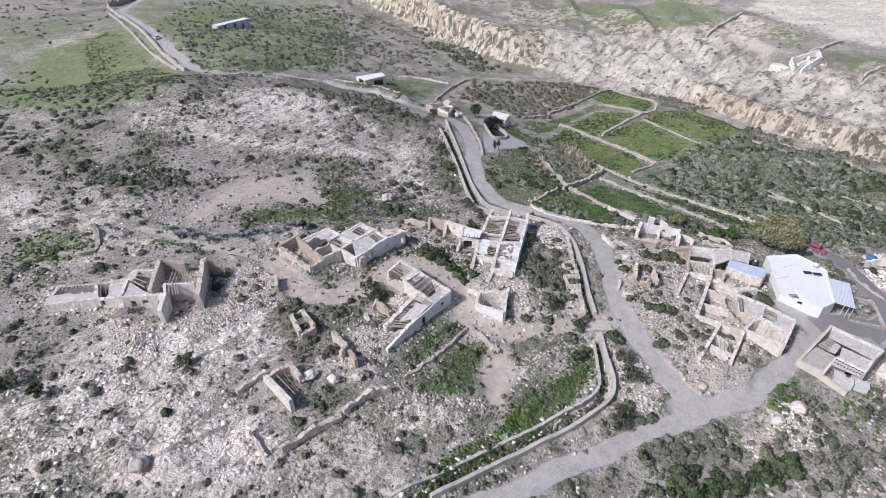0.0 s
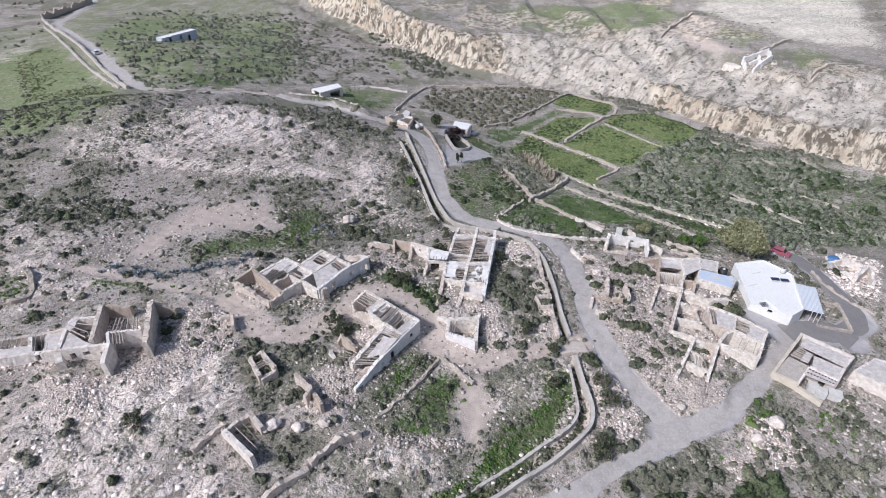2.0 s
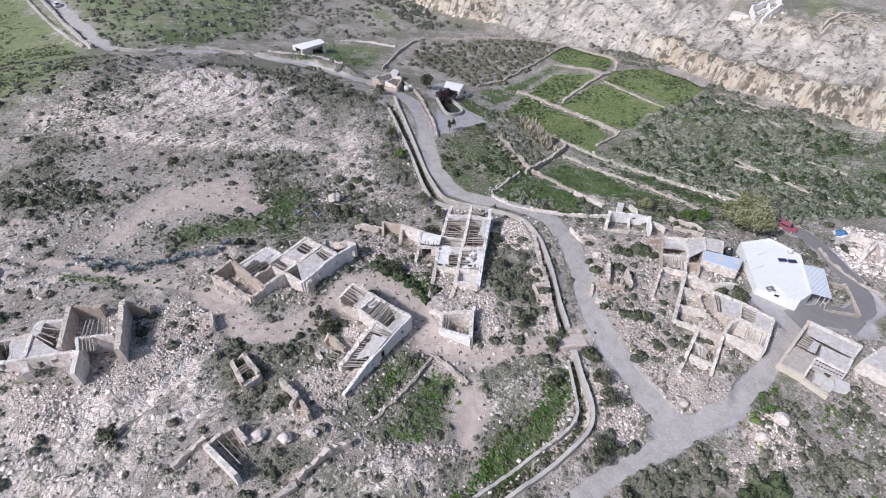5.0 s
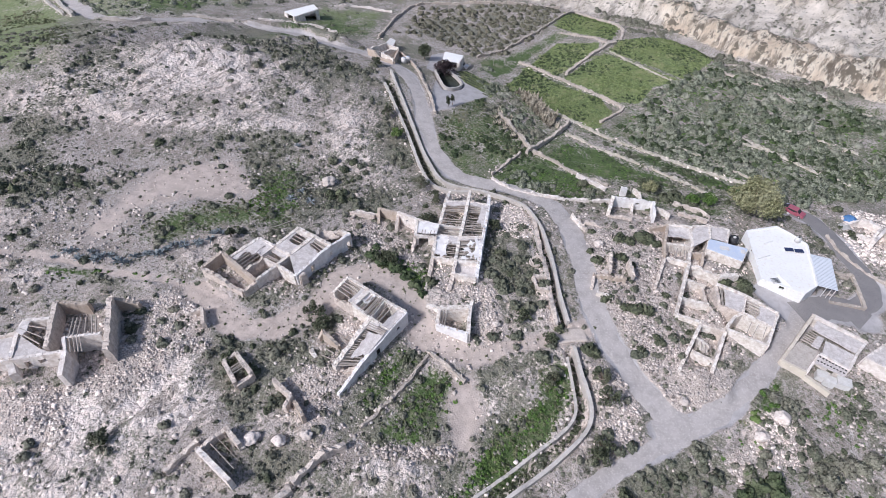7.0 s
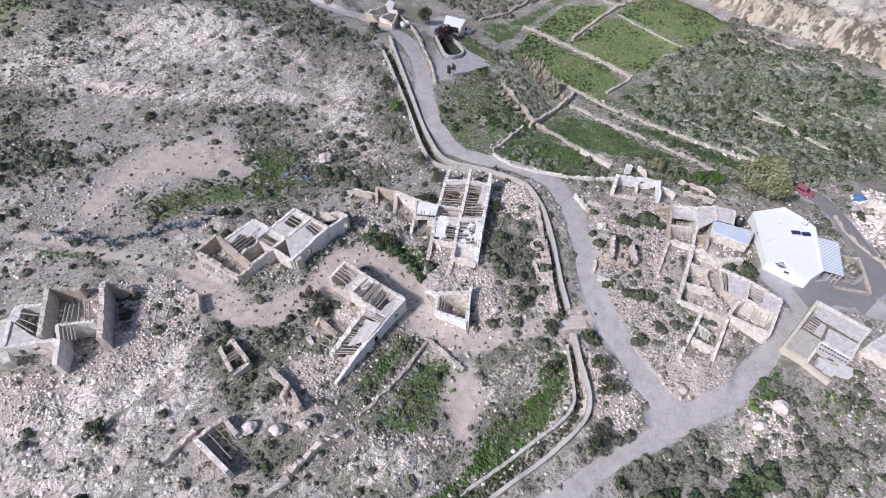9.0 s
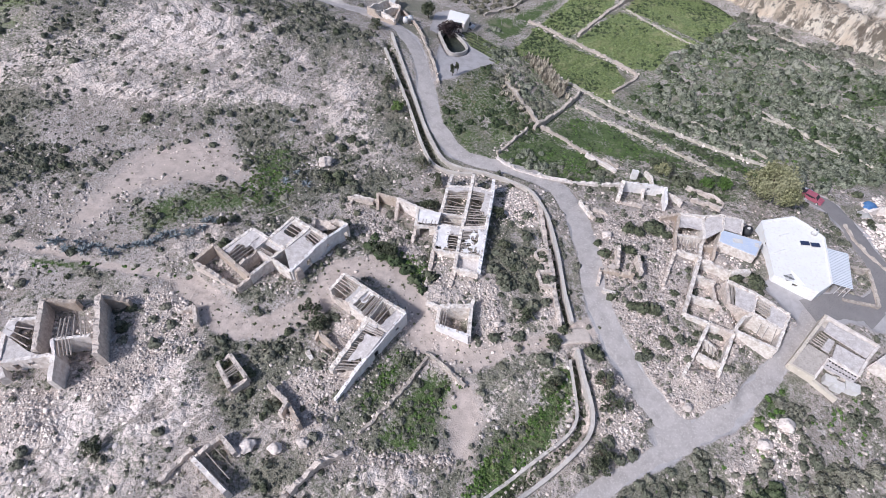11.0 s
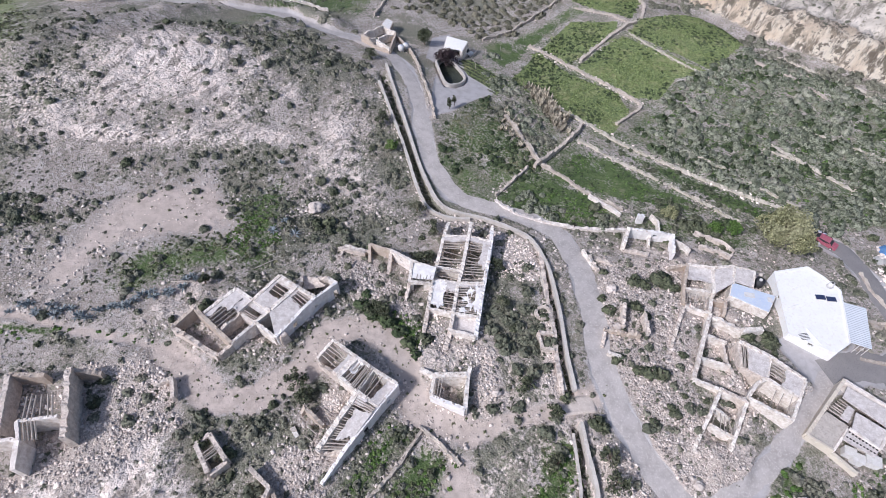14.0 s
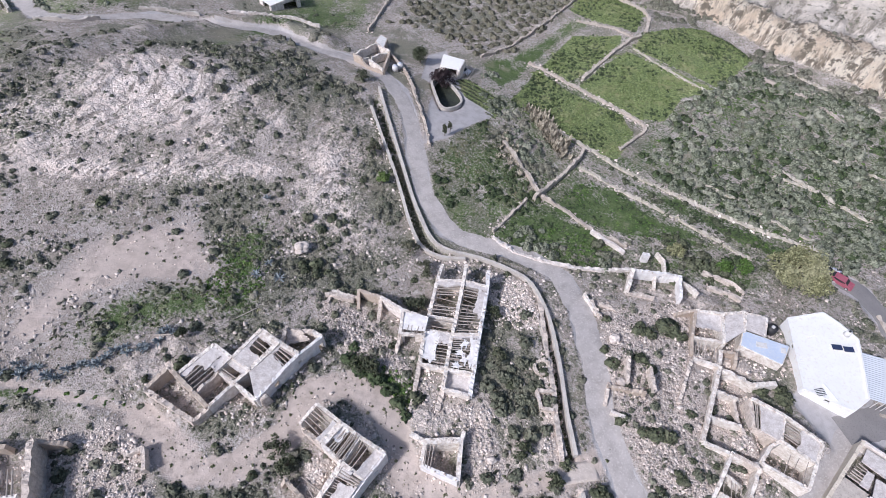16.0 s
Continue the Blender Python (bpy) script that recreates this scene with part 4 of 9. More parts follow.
def ribbon(line, half, step=1.0):
    """Stations along a polyline in plan, smoothed, with the sideways direction."""
    p = np.array(line, float)
    for _ in range(2):
        q = [p[0]]
        for a, b in zip(p[:-1], p[1:]):
            q += [a * 0.75 + b * 0.25, a * 0.25 + b * 0.75]
        p = np.array(q + [p[-1]])
    d = np.r_[0, np.cumsum(np.hypot(*np.diff(p, axis=0).T))]
    s = np.linspace(0, d[-1], max(2, int(d[-1] / step)))
    c = np.stack([np.interp(s, d, p[:, 0]), np.interp(s, d, p[:, 1])], 1)
    t = np.gradient(c, axis=0)
    t /= np.linalg.norm(t, axis=1)[:, None] + 1e-9
    return c, np.stack([t[:, 1], -t[:, 0]], 1), s


def road_strip(name, label, line, half, material, seed, lift=0.07):
    c, n, s = ribbon(line, half, 0.6)
    left = half + 0.8 * fbm(s, s * 0, 2.6, 4, seed)
    right = half + 0.8 * fbm(s, s * 0, 2.6, 4, seed + 5)
    cols = 7
    verts, faces = [], []
    for k in range(cols):
        u = k / (cols - 1)
        off = -left * (1 - u) + right * u
        xy = c + n * off[:, None]
        z = ground_many(xy[:, 0], xy[:, 1]) + lift * (1 - 0.75 * (abs(2 * u - 1) > 0.99)) + 0.05 * fbm(xy[:, 0], xy[:, 1], 1.3, 2, 4)
        verts.append(np.c_[xy, z])
    v = np.concatenate(verts)
    m = len(c)
    for k in range(cols - 1):
        for i in range(m - 1):
            faces.append((k * m + i, (k + 1) * m + i, (k + 1) * m + i + 1, k * m + i + 1))
    me = bpy.data.meshes.new(name)
    me.from_pydata(v.tolist(), [], faces)
    for p in me.polygons:
        p.use_smooth = True
    me.materials.append(material)
    return tagged(new(name, me), label, "road", kind="structure")


road_strip("road", "pale dusty unpaved road winding through the village", ROAD_MAIN, 1.75, MAT_ROAD, 1)
road_strip("road", "narrow stony lane joining the village road", ROAD_LOW, 1.0, MAT_ROAD, 6, 0.06)
road_strip("road", "pale dusty side road to the whitewashed house", ROAD_EAST, 1.4, MAT_ROAD, 2, 0.09)
road_strip("road", "grey worn asphalt lane round the whitewashed house", ROAD_BACK, 2.1, MAT_ASPHALT, 3, 0.11)
road_strip("road", "grey worn asphalt yard in front of the house", ROAD_YARD, 2.6, MAT_ASPHALT, 4, 0.14)


# ---- building helpers ----
def thing(name, label, category, at, group="", kind="", base=None):
    """An Empty on the ground that parents the parts of one thing."""
    ob = new(name)
    ob.location = (at[0], at[1], ground(*at) if base is None else base)
    ob.empty_display_size = 0.3
    return tagged(ob, label, category, group, kind)


def root_place(ob):
    p = Vector(ob.location)
    while ob.parent:
        ob = ob.parent
        p += Vector(ob.location)
    return p


def part(name, bm, material, parent, label="", smooth=False):
    """Links a bmesh, given in world places, as one mesh under a thing or part."""
    me = bpy.data.meshes.new(name)
    if parent:
        bmesh.ops.translate(bm, vec=-root_place(parent), verts=bm.verts)
    bmesh.ops.recalc_face_normals(bm, faces=bm.faces)
    bm.to_mesh(me)
    bm.free()
    if smooth:
        for p in me.polygons:
            p.use_smooth = True
    me.materials.append(material)
    ob = new(name, me)
    ob.parent = parent
    return tagged(ob, label)


def jitter(k, amount):
    return (random.random() * 2 - 1) * amount


WALL_TOPS, WALL_FEET = [], []


def add_strip(bm, xy, side, thick, low, high, rough):
    """A wall piece: stations xy, sideways vectors, heights low and high at each, uneven faces."""
    rings = []
    for (x, y), (nx, ny), lo, hi in zip(xy, side, low, high):
        ring = []
        for u, levels in ((-0.5, (0, 0.5, 1)), (0.5, (1, 0.5, 0))):
            for f in levels:
                o = u * thick * (1.12 - 0.2 * f) + jitter(0, rough * 0.45)
                ring.append(bm.verts.new((x + nx * o, y + ny * o, lo + (hi - lo) * f + (jitter(0, rough) if f == 1 else 0))))
        rings.append(ring)
    for a, b in zip(rings[:-1], rings[1:]):
        for k in range(6):
            bm.faces.new((a[k], a[(k + 1) % 6], b[(k + 1) % 6], b[k]))
    bm.faces.new(rings[0])
    bm.faces.new(rings[-1][::-1])


def wall(parent, a, b, top_a, top_b, material, thick=0.55, rough=0.07, crumble=0.12, openings=(), name="wall", label="", step=0.32, level=True):
    """A wall from a to b in plan. Tops are heights over the ground under the parent's base (level) or over the ground beside it.
    openings: (start, width, sill, head) along the wall and above its own ground."""
    a, b = Vector(a[:2]), Vector(b[:2])
    length = (b - a).length
    d = (b - a) / length
    base = root_place(parent).z if level else 0.0
    made = None
    cuts = sorted({0.0, length, *[min(max(o[0], 0), length) for o in openings], *[min(max(o[0] + o[1], 0), length) for o in openings]})
    seed = random.random() * 100
    for s0, s1 in zip(cuts[:-1], cuts[1:]):
        n = max(2, int((s1 - s0) / step) + 1)
        ss = np.linspace(s0, s1, n)
        xy = [(a.x + d.x * s, a.y + d.y * s) for s in ss]
        side = [(-d.y, d.x)] * n
        g = ground_many([p[0] for p in xy], [p[1] for p in xy])
        f = ss / length
        top = (base if level else g) + top_a + (top_b - top_a) * f
        if crumble:
            top = top - crumble * np.clip(fbm(ss, ss * 0 + seed, 2.2, 4, 2) * 1.8 + 0.25, -0.15, 1.0)
        top = np.maximum(top, g + 0.15)
        hole = [o for o in openings if o[0] - 1e-6 <= s0 and s1 <= o[0] + o[1] + 1e-6]
        if hole:
            _, _, sill, head = hole[0]
            floor = float(np.mean(g))
            if sill > 0.05:
                bm = bmesh.new()
                add_strip(bm, xy, side, thick, g - 0.6, g * 0 + floor + sill, 0.02)
                part("sill_wall", bm, material, parent)
            if np.min(top) > floor + head + 0.1:
                bm = bmesh.new()
                add_strip(bm, xy, side, thick, g * 0 + floor + head, top, rough)
                part("lintel", bm, material, parent)
        else:
            bm = bmesh.new()
            add_strip(bm, xy, side, thick, g - 0.6, top, rough)
            if rough > 0.04:
                WALL_TOPS.extend((p[0], p[1], t, thick) for p, t in zip(xy, top))
            made = part(name, bm, material, parent, label)
    return made


def quad_point(q, u, v):
    """A place in a four-cornered room plan: u along its first edge, v across."""
    a, b, c, d = (Vector(p[:2]) for p in q)
    return (a * (1 - u) + b * u) * (1 - v) + (d * (1 - u) + c * u) * v


def slab(parent, q, z, material, u=(0, 1), v=(0, 1), thick=0.18, ragged=0.0, name="roof", label="", sag=0.0, fall=0.0):
    """A roof slab over part of a room plan, with ragged edges where it has broken."""
    bm = bmesh.new()
    n = 18
    base = root_place(parent).z + z
    seed = random.random() * 50
    grid = {}
    for i in range(n + 1):
        for j in range(n + 1):
            uu, vv = u[0] + (u[1] - u[0]) * i / n, v[0] + (v[1] - v[0]) * j / n
            if ragged:
                if i in (0, n) and 0.02 < uu < 0.98:
                    uu += ragged * float(fbm(j * 0.35 + seed, 3.0, 1.2, 3)) * 0.09
                if j in (0, n) and 0.02 < vv < 0.98:
                    vv += ragged * float(fbm(i * 0.35 + seed, 9.0, 1.2, 3)) * 0.09
            p = quad_point(q, uu, vv)
            dz = -sag * math.sin(math.pi * i / n) * math.sin(math.pi * j / n) + jitter(0, 0.008) + 0.05 * float(fbm(p.x, p.y, 1.6, 2, 5))
            dz += fall * vv
            grid[i, j, 1] = bm.verts.new((p.x, p.y, base + dz))
            grid[i, j, 0] = bm.verts.new((p.x, p.y, base + dz - thick))
    for i in range(n):
        for j in range(n):
            bm.faces.new([grid[i, j, 1], grid[i + 1, j, 1], grid[i + 1, j + 1, 1], grid[i, j + 1, 1]])
            bm.faces.new([grid[i, j, 0], grid[i, j + 1, 0], grid[i + 1, j + 1, 0], grid[i + 1, j, 0]])
    for i in range(n):
        bm.faces.new([grid[i, 0, 0], grid[i + 1, 0, 0], grid[i + 1, 0, 1], grid[i, 0, 1]])
        bm.faces.new([grid[i, n, 0], grid[i, n, 1], grid[i + 1, n, 1], grid[i + 1, n, 0]])
        bm.faces.new([grid[0, i, 0], grid[0, i, 1], grid[0, i + 1, 1], grid[0, i + 1, 0]])
        bm.faces.new([grid[n, i, 0], grid[n, i + 1, 0], grid[n, i + 1, 1], grid[n, i, 1]])
    return part(name, bm, material, parent, label)


def bar(bm, a, b, w, h=None):
    """A squared or rounded timber from a to b (3D), six-sided and slightly uneven."""
    a, b = Vector(a), Vector(b)
    d = (b - a).normalized()
    s = d.cross(Vector((0, 0, 1)))
    s = s.normalized() if s.length > 1e-4 else Vector((1, 0, 0))
    t = s.cross(d)
    h = h or w
    rings = []
    for f in (0, 0.5, 1):
        c = a.lerp(b, f) + t * jitter(0, 0.03) * (f == 0.5) + s * jitter(0, 0.02) * (f == 0.5)
        rings.append([bm.verts.new(c + s * w * 0.5 * math.cos(k * math.pi / 3 + 0.5) + t * h * 0.5 * math.sin(k * math.pi / 3 + 0.5)) for k in range(6)])
    for p, q in zip(rings[:-1], rings[1:]):
        for k in range(6):
            bm.faces.new((p[k], p[(k + 1) % 6], q[(k + 1) % 6], q[k]))
    bm.faces.new(rings[0])
    bm.faces.new(rings[-1][::-1])


def beams(parent, q, z, count, u=(0.05, 0.95), v=(0, 1), across="v", width=0.16, gaps=0.0, fallen=0.0, material=None, fall=0.0):
    """Roof timbers over a room, each a part: across 'v' spans from v0 to v1 at stations along u."""
    base = root_place(parent).z + z
    for k in range(count):
        if random.random() < gaps:
            continue
        f = (k + 0.5 + jitter(0, 0.2)) / count
        g = f + jitter(0, 0.25) / count
        if across == "v":
            p, r = quad_point(q, u[0] + (u[1] - u[0]) * f, v[0]), quad_point(q, u[0] + (u[1] - u[0]) * g, v[1])
            za, zb = fall * v[0], fall * v[1]
        else:
            p, r = quad_point(q, u[0], v[0] + (v[1] - v[0]) * f), quad_point(q, u[1], v[0] + (v[1] - v[0]) * g)
            za = zb = fall * (v[0] + (v[1] - v[0]) * f)
        drop = 1.6 if random.random() < fallen else 0.0
        bm = bmesh.new()
        bar(bm, (p.x, p.y, base + za + jitter(0, 0.04)), (r.x, r.y, base + zb - drop + jitter(0, 0.04)), width * (1 + jitter(0, 0.2)))
        part("roof_beam", bm, material or MAT_BEAM, parent)


def box(bm, c, size, turn=0.0, bevel=0.0, taper=0.0):
    """A box standing on c, turned by degrees, its top drawn in by taper."""
    r = radians(turn)
    cx, sx = math.cos(r), math.sin(r)
    vs = []
    for f, k in ((0, 1.0), (1, 1.0 - taper)):
        for ux, uy in ((-0.5, -0.5), (0.5, -0.5), (0.5, 0.5), (-0.5, 0.5)):
            x, y = ux * size[0] * k, uy * size[1] * k
            vs.append(bm.verts.new((c[0] + x * cx - y * sx, c[1] + x * sx + y * cx, c[2] + f * size[2])))
    fs = [bm.faces.new([vs[i] for i in idx]) for idx in ((3, 2, 1, 0), (4, 5, 6, 7), (0, 1, 5, 4), (1, 2, 6, 5), (2, 3, 7, 6), (3, 0, 4, 7))]
    if bevel:
        edges = list({e for f in fs for e in f.edges})
        bmesh.ops.bevel(bm, geom=edges, offset=bevel, segments=2, affect="EDGES")


def mid(*pts):
    return (sum(p[0] for p in pts) / len(pts), sum(p[1] for p in pts) / len(pts))


# ---- ruined houses ----
def ruin(label, *corners, category="ruined house", name="ruined_house", base=None):
    return thing(name, label, category, mid(*corners), base=base)


def chain(parent, pts, heights, material, **kw):
    """Walls through plan points with a height at each."""
    for (a, b), (ha, hb) in zip(zip(pts[:-1], pts[1:]), zip(heights[:-1], heights[1:])):
        wall(parent, a, b, ha, hb, material, **kw)


def shade_panel_in(parent, a, b, start, width, sill, head, material, label, name="window"):
    """A near-black panel as shade in an opening of the wall from a to b."""
    a, b = Vector(a[:2]), Vector(b[:2])
    d = (b - a).normalized()
    c = a + d * (start + width / 2)
    g = ground(c.x, c.y)
    bm = bmesh.new()
    box(bm, (c.x, c.y, g + sill), (width * 0.98, 0.08, head - sill), math.degrees(math.atan2(d.y, d.x)))
    return part(name, bm, material, parent, label)


def over(h, z):
    """A height above a thing's base, from a level of the plan."""
    return z - root_place(h).z


def rise(h, a, b, za, zb, material, **kw):
    """A wall whose top runs from level za to level zb."""
    return wall(h, a, b, over(h, za), over(h, zb), material, **kw)


def house_with_two_rows():
    # stone house at the bend of the footpath: a roofless end room, then two rows of rooms
    a, b, c, d = (-29.8, 81.0), (-27.3, 83.8), (-21.5, 78.3), (-23.3, 76.9)
    b2, n1, m2, m5 = (-26.0, 83.1), (-22.1, 87.1), (-19.3, 84.9), (-23.4, 80.4)
    m1, m3, m4 = (-21.1, 83.3), (-16.8, 83.0), (-18.7, 81.6)
    n2, e2, f, s = (-15.9, 89.0), (-13.2, 86.9), (-10.5, 85.2), (-15.6, 79.0)
    k, r2, r = (-12.8, 90.3), (-8.9, 89.0), (-7.5, 87.9)
    h = ruin("abandoned stone house with fallen lime roofs and a roofless room", a, r, base=1.0)
    rise(h, a, b, 4.5, 4.6, MAT_OCHRE_WALL, crumble=0.2)
    rise(h, a, d, 4.4, 2.6, MAT_RUBBLE_WALL, crumble=0.6, rough=0.16, thick=0.65)
    rise(h, b, c, 4.6, 3.5, MAT_OCHRE_WALL, crumble=0.25, thick=0.6)
    rise(h, d, c, 2.6, 3.4, MAT_RUBBLE_WALL, crumble=0.4)
    rise(h, c, m4, 3.4, 3.3, MAT_PLASTER, thick=0.5, crumble=0.25)
    rise(h, m4, s, 3.3, 3.1, MAT_CREAM, thick=0.5, crumble=0.15)
    rise(h, b2, n1, 4.2, 4.05, MAT_CREAM, thick=0.55, crumble=0.1)
    rise(h, n1, m2, 4.05, 4.0, MAT_PLASTER, thick=0.5, crumble=0.1)
    rise(h, m2, n2, 4.0, 4.1, MAT_CREAM, thick=0.55, crumble=0.08)
    rise(h, n2, e2, 4.1, 3.9, MAT_CREAM, thick=0.6, crumble=0.08)
    rise(h, m2, m1, 3.9, 3.8, MAT_CREAM, thick=0.45, crumble=0.2)
    rise(h, m1, m5, 3.8, 3.4, MAT_RUBBLE_WALL, thick=0.5, crumble=0.6)
    rise(h, m2, m3, 3.9, 3.8, MAT_CREAM, thick=0.5, crumble=0.15)
    rise(h, m3, m4, 3.7, 3.3, MAT_CREAM, thick=0.5, crumble=0.2)
    rise(h, m1, m4, 3.6, 3.2, MAT_PLASTER, thick=0.4, crumble=0.4)
    rise(h, m3, e2, 3.85, 3.95, MAT_CREAM, thick=0.7, crumble=0.1)
    rise(h, e2, f, 3.9, 3.3, MAT_CREAM, thick=0.55, crumble=0.1)
    rise(h, s, f, 3.1, 3.35, MAT_WHITE_WORN, thick=0.5, crumble=0.1, openings=((3.0, 0.9, 0.1, 1.9), (7.4, 0.8, 0.9, 1.8)))
    rise(h, f, r, 3.2, 2.9, MAT_WHITE_WORN, thick=0.45, crumble=0.1, openings=((3.0, 0.9, 0.0, 1.9),))
    rise(h, r, r2, 2.9, 2.8, MAT_CREAM, thick=0.5, crumble=0.2)
    rise(h, k, r2, 2.0, 2.6, MAT_RUBBLE_WALL, thick=0.6, crumble=0.7, rough=0.16)
    rise(h, e2, k, 3.4, 2.2, MAT_RUBBLE_WALL, thick=0.5, crumble=0.6, rough=0.16)
    B, M, C, D, E = (b2, n1, m2, m5), (m1, m2, m3, m4), (m2, n2, e2, m3), (m3, e2, f, s), (e2, k, r2, r)
    slab(h, B, over(h, 3.95), MAT_ROOF, u=(0.45, 1), v=(0, 0.6), ragged=1)
    slab(h, B, over(h, 3.93), MAT_ROOF, u=(0, 0.45), v=(0, 0.22), ragged=1.5)
    slab(h, B, over(h, 3.93), MAT_ROOF, u=(0.55, 1), v=(0.6, 1), ragged=1.8, sag=0.3)
    beams(h, B, over(h, 3.8), 4, u=(0.02, 0.6), v=(0.25, 0.95), across="u", fallen=0.2)
    slab(h, M, over(h, 3.55), MAT_ROOF, u=(0.62, 1), v=(0, 1), ragged=1.4)
    beams(h, M, over(h, 3.45), 4, u=(0, 0.7), v=(0.1, 0.95), across="v", gaps=0.1, fallen=0.3)
    slab(h, C, over(h, 3.95), MAT_ROOF, u=(0, 0.42), ragged=1, fall=-0.2)
    slab(h, C, over(h, 3.94), MAT_CREAM, u=(0.8, 1), ragged=0.8, fall=-0.2)
    slab(h, C, over(h, 3.94), MAT_ROOF, u=(0.42, 0.8), v=(0, 0.18), ragged=1, fall=-0.2)
    beams(h, C, over(h, 3.75), 4, u=(0.4, 0.85), gaps=0.1)
    slab(h, D, over(h, 3.72), MAT_ROOF, u=(0, 0.66), ragged=0.8, fall=-0.6)
    slab(h, D, over(h, 3.71), MAT_ROOF, u=(0.66, 0.93), v=(0, 0.2), ragged=1, fall=-0.6)
    slab(h, D, over(h, 3.71), MAT_CREAM, u=(0.93, 1.0), ragged=0.6, fall=-0.6)
    beams(h, D, over(h, 3.6), 4, u=(0.66, 0.95), v=(0.1, 1), fall=-0.6, width=0.2)
    slab(h, E, over(h, 2.2), MAT_RUBBLE_WALL, u=(0.1, 0.9), v=(0.05, 0.6), ragged=2, sag=0.8)
    # broken stone pier at the front corner
    pier = (-14.7, 79.5)
    bm = bmesh.new()
    box(bm, (pier[0], pier[1], ground(*pier) - 0.3), (1.5, 1.2, 2.3), 40, 0.12, 0.25)
    part("pier", bm, MAT_RUBBLE_WALL, h)


house_with_two_rows()


def house_l_shaped():
    # whitewashed house on the slope below the footpath
    n, p, p2, r0 = (-7.4, 77.8), (-4.2, 75.1), (-1.8, 73.3), (1.3, 71.2)
    l0, q, s, u = (-9.6, 75.6), (-6.5, 72.6), (-4.0, 70.3), (-1.3, 68.3)
    v, e1, x = (-9.1, 63.4), (-5.7, 63.2), (-8.5, 59.7)
    h = ruin("abandoned whitewashed house with bleached roof beams and a long front wall", n, e1, base=-0.3)
    rise(h, n, p, 3.3, 3.0, MAT_CREAM, thick=0.45, crumble=0.08)
    rise(h, p, p2, 3.0, 2.5, MAT_CREAM, thick=0.5, crumble=0.08)
    rise(h, p2, r0, 2.5, 1.95, MAT_CREAM, thick=0.5, crumble=0.08)
    rise(h, n, l0, 3.3, 2.6, MAT_CREAM, thick=0.45, crumble=0.15)
    rise(h, l0, q, 1.2, 2.2, MAT_RUBBLE_WALL, thick=0.6, crumble=1.0, rough=0.2)
    rise(h, p, q, 3.0, 2.9, MAT_CREAM, thick=0.95, crumble=0.06)
    rise(h, q, s, 2.9, 2.35, MAT_CREAM, thick=0.5, crumble=0.08)
    rise(h, s, u, 2.35, 1.75, MAT_CREAM, thick=0.6, crumble=0.08)
    rise(h, p2, s, 2.45, 2.35, MAT_CREAM, thick=0.3, crumble=0.15)
    rise(h, r0, u, 1.95, 1.7, MAT_WHITE_WORN, thick=0.5, crumble=0.06, openings=((1.8, 0.7, 0.9, 1.7),))
    rise(h, u, e1, 1.7, 0.9, MAT_WHITE_WORN, thick=0.55, crumble=0.06, openings=((2.4, 0.9, 0.1, 1.7), (5.0, 0.4, 0.8, 1.2)))
    rise(h, e1, x, 0.9, -0.3, MAT_WHITE_WORN, thick=0.5, crumble=0.2)
    rise(h, s, v, 2.3, 1.1, MAT_CREAM, thick=0.75, crumble=0.1, rough=0.12)
    rise(h, v, e1, 0.2, 0.3, MAT_RUBBLE_WALL, thick=0.6, crumble=0.8, rough=0.2)
    shade_panel_in(h, u, e1, 2.4, 0.9, 0.1, 1.7, MAT_DARK, "doorway with its inner shade as a near-black panel", "doorway_shade")
    shade_panel_in(h, r0, u, 1.8, 0.7, 0.9, 1.7, MAT_DARK, "small window with its inner shade as a near-black panel")
    B1, B2, B3, L = (n, p, q, l0), (p, p2, s, q), (p2, r0, u, s), (s, u, e1, v)
    beams(h, B1, over(h, 2.9), 5, u=(0.03, 0.72), v=(0.05, 0.85), across="u", width=0.2, fall=-0.3)
    slab(h, B1, over(h, 2.95), MAT_ROOF, u=(0.76, 1), v=(0.1, 1), ragged=0.8, sag=0.1)
    slab(h, B2, over(h, 2.75), MAT_WHITE_WORN, u=(0.1, 0.45), v=(0.0, 0.6), ragged=1.2, sag=0.4)
    beams(h, B2, over(h, 2.55), 7, u=(0.25, 1.0), gaps=0.05, fallen=0.1, width=0.2)
    beams(h, B3, over(h, 2.1), 4, u=(0.05, 0.6), gaps=0.05, fallen=0.15, width=0.16)
    slab(h, B3, over(h, 1.9), MAT_ROOF, u=(0.62, 1.0), v=(0, 1), ragged=1.0, sag=0.3)
    beams(h, L, over(h, 2.05), 3, u=(0.05, 1.0), v=(0.05, 0.2), across="u", width=0.2, fall=-1.3)
    slab(h, L, over(h, 2.1), MAT_ROOF, u=(0.0, 0.55), v=(0.02, 0.16), ragged=1.2, fall=-1.3)
    slab(h, L, over(h, 2.1), MAT_ROOF, u=(0.36, 1.0), v=(0.2, 0.72), ragged=1.6, fall=-1.3)
    beams(h, L, over(h, 1.98), 14, u=(0.0, 0.42), v=(0.2, 0.74), across="u", gaps=0.05, width=0.15, fall=-1.3)
    beams(h, L, over(h, 1.98), 4, u=(0.0, 1.0), v=(0.76, 0.99), across="u", width=0.2, fall=-1.3)
    # broken annex beside the rubble court
    c1, c2, c3, c4 = (-10.9, 68.9), (-8.5, 66.6), (-12.5, 66.7), (-11.9, 65.7)
    rise(h, c1, c2, 1.9, 1.3, MAT_OCHRE_WALL, crumble=0.3, rough=0.12, thick=0.5)
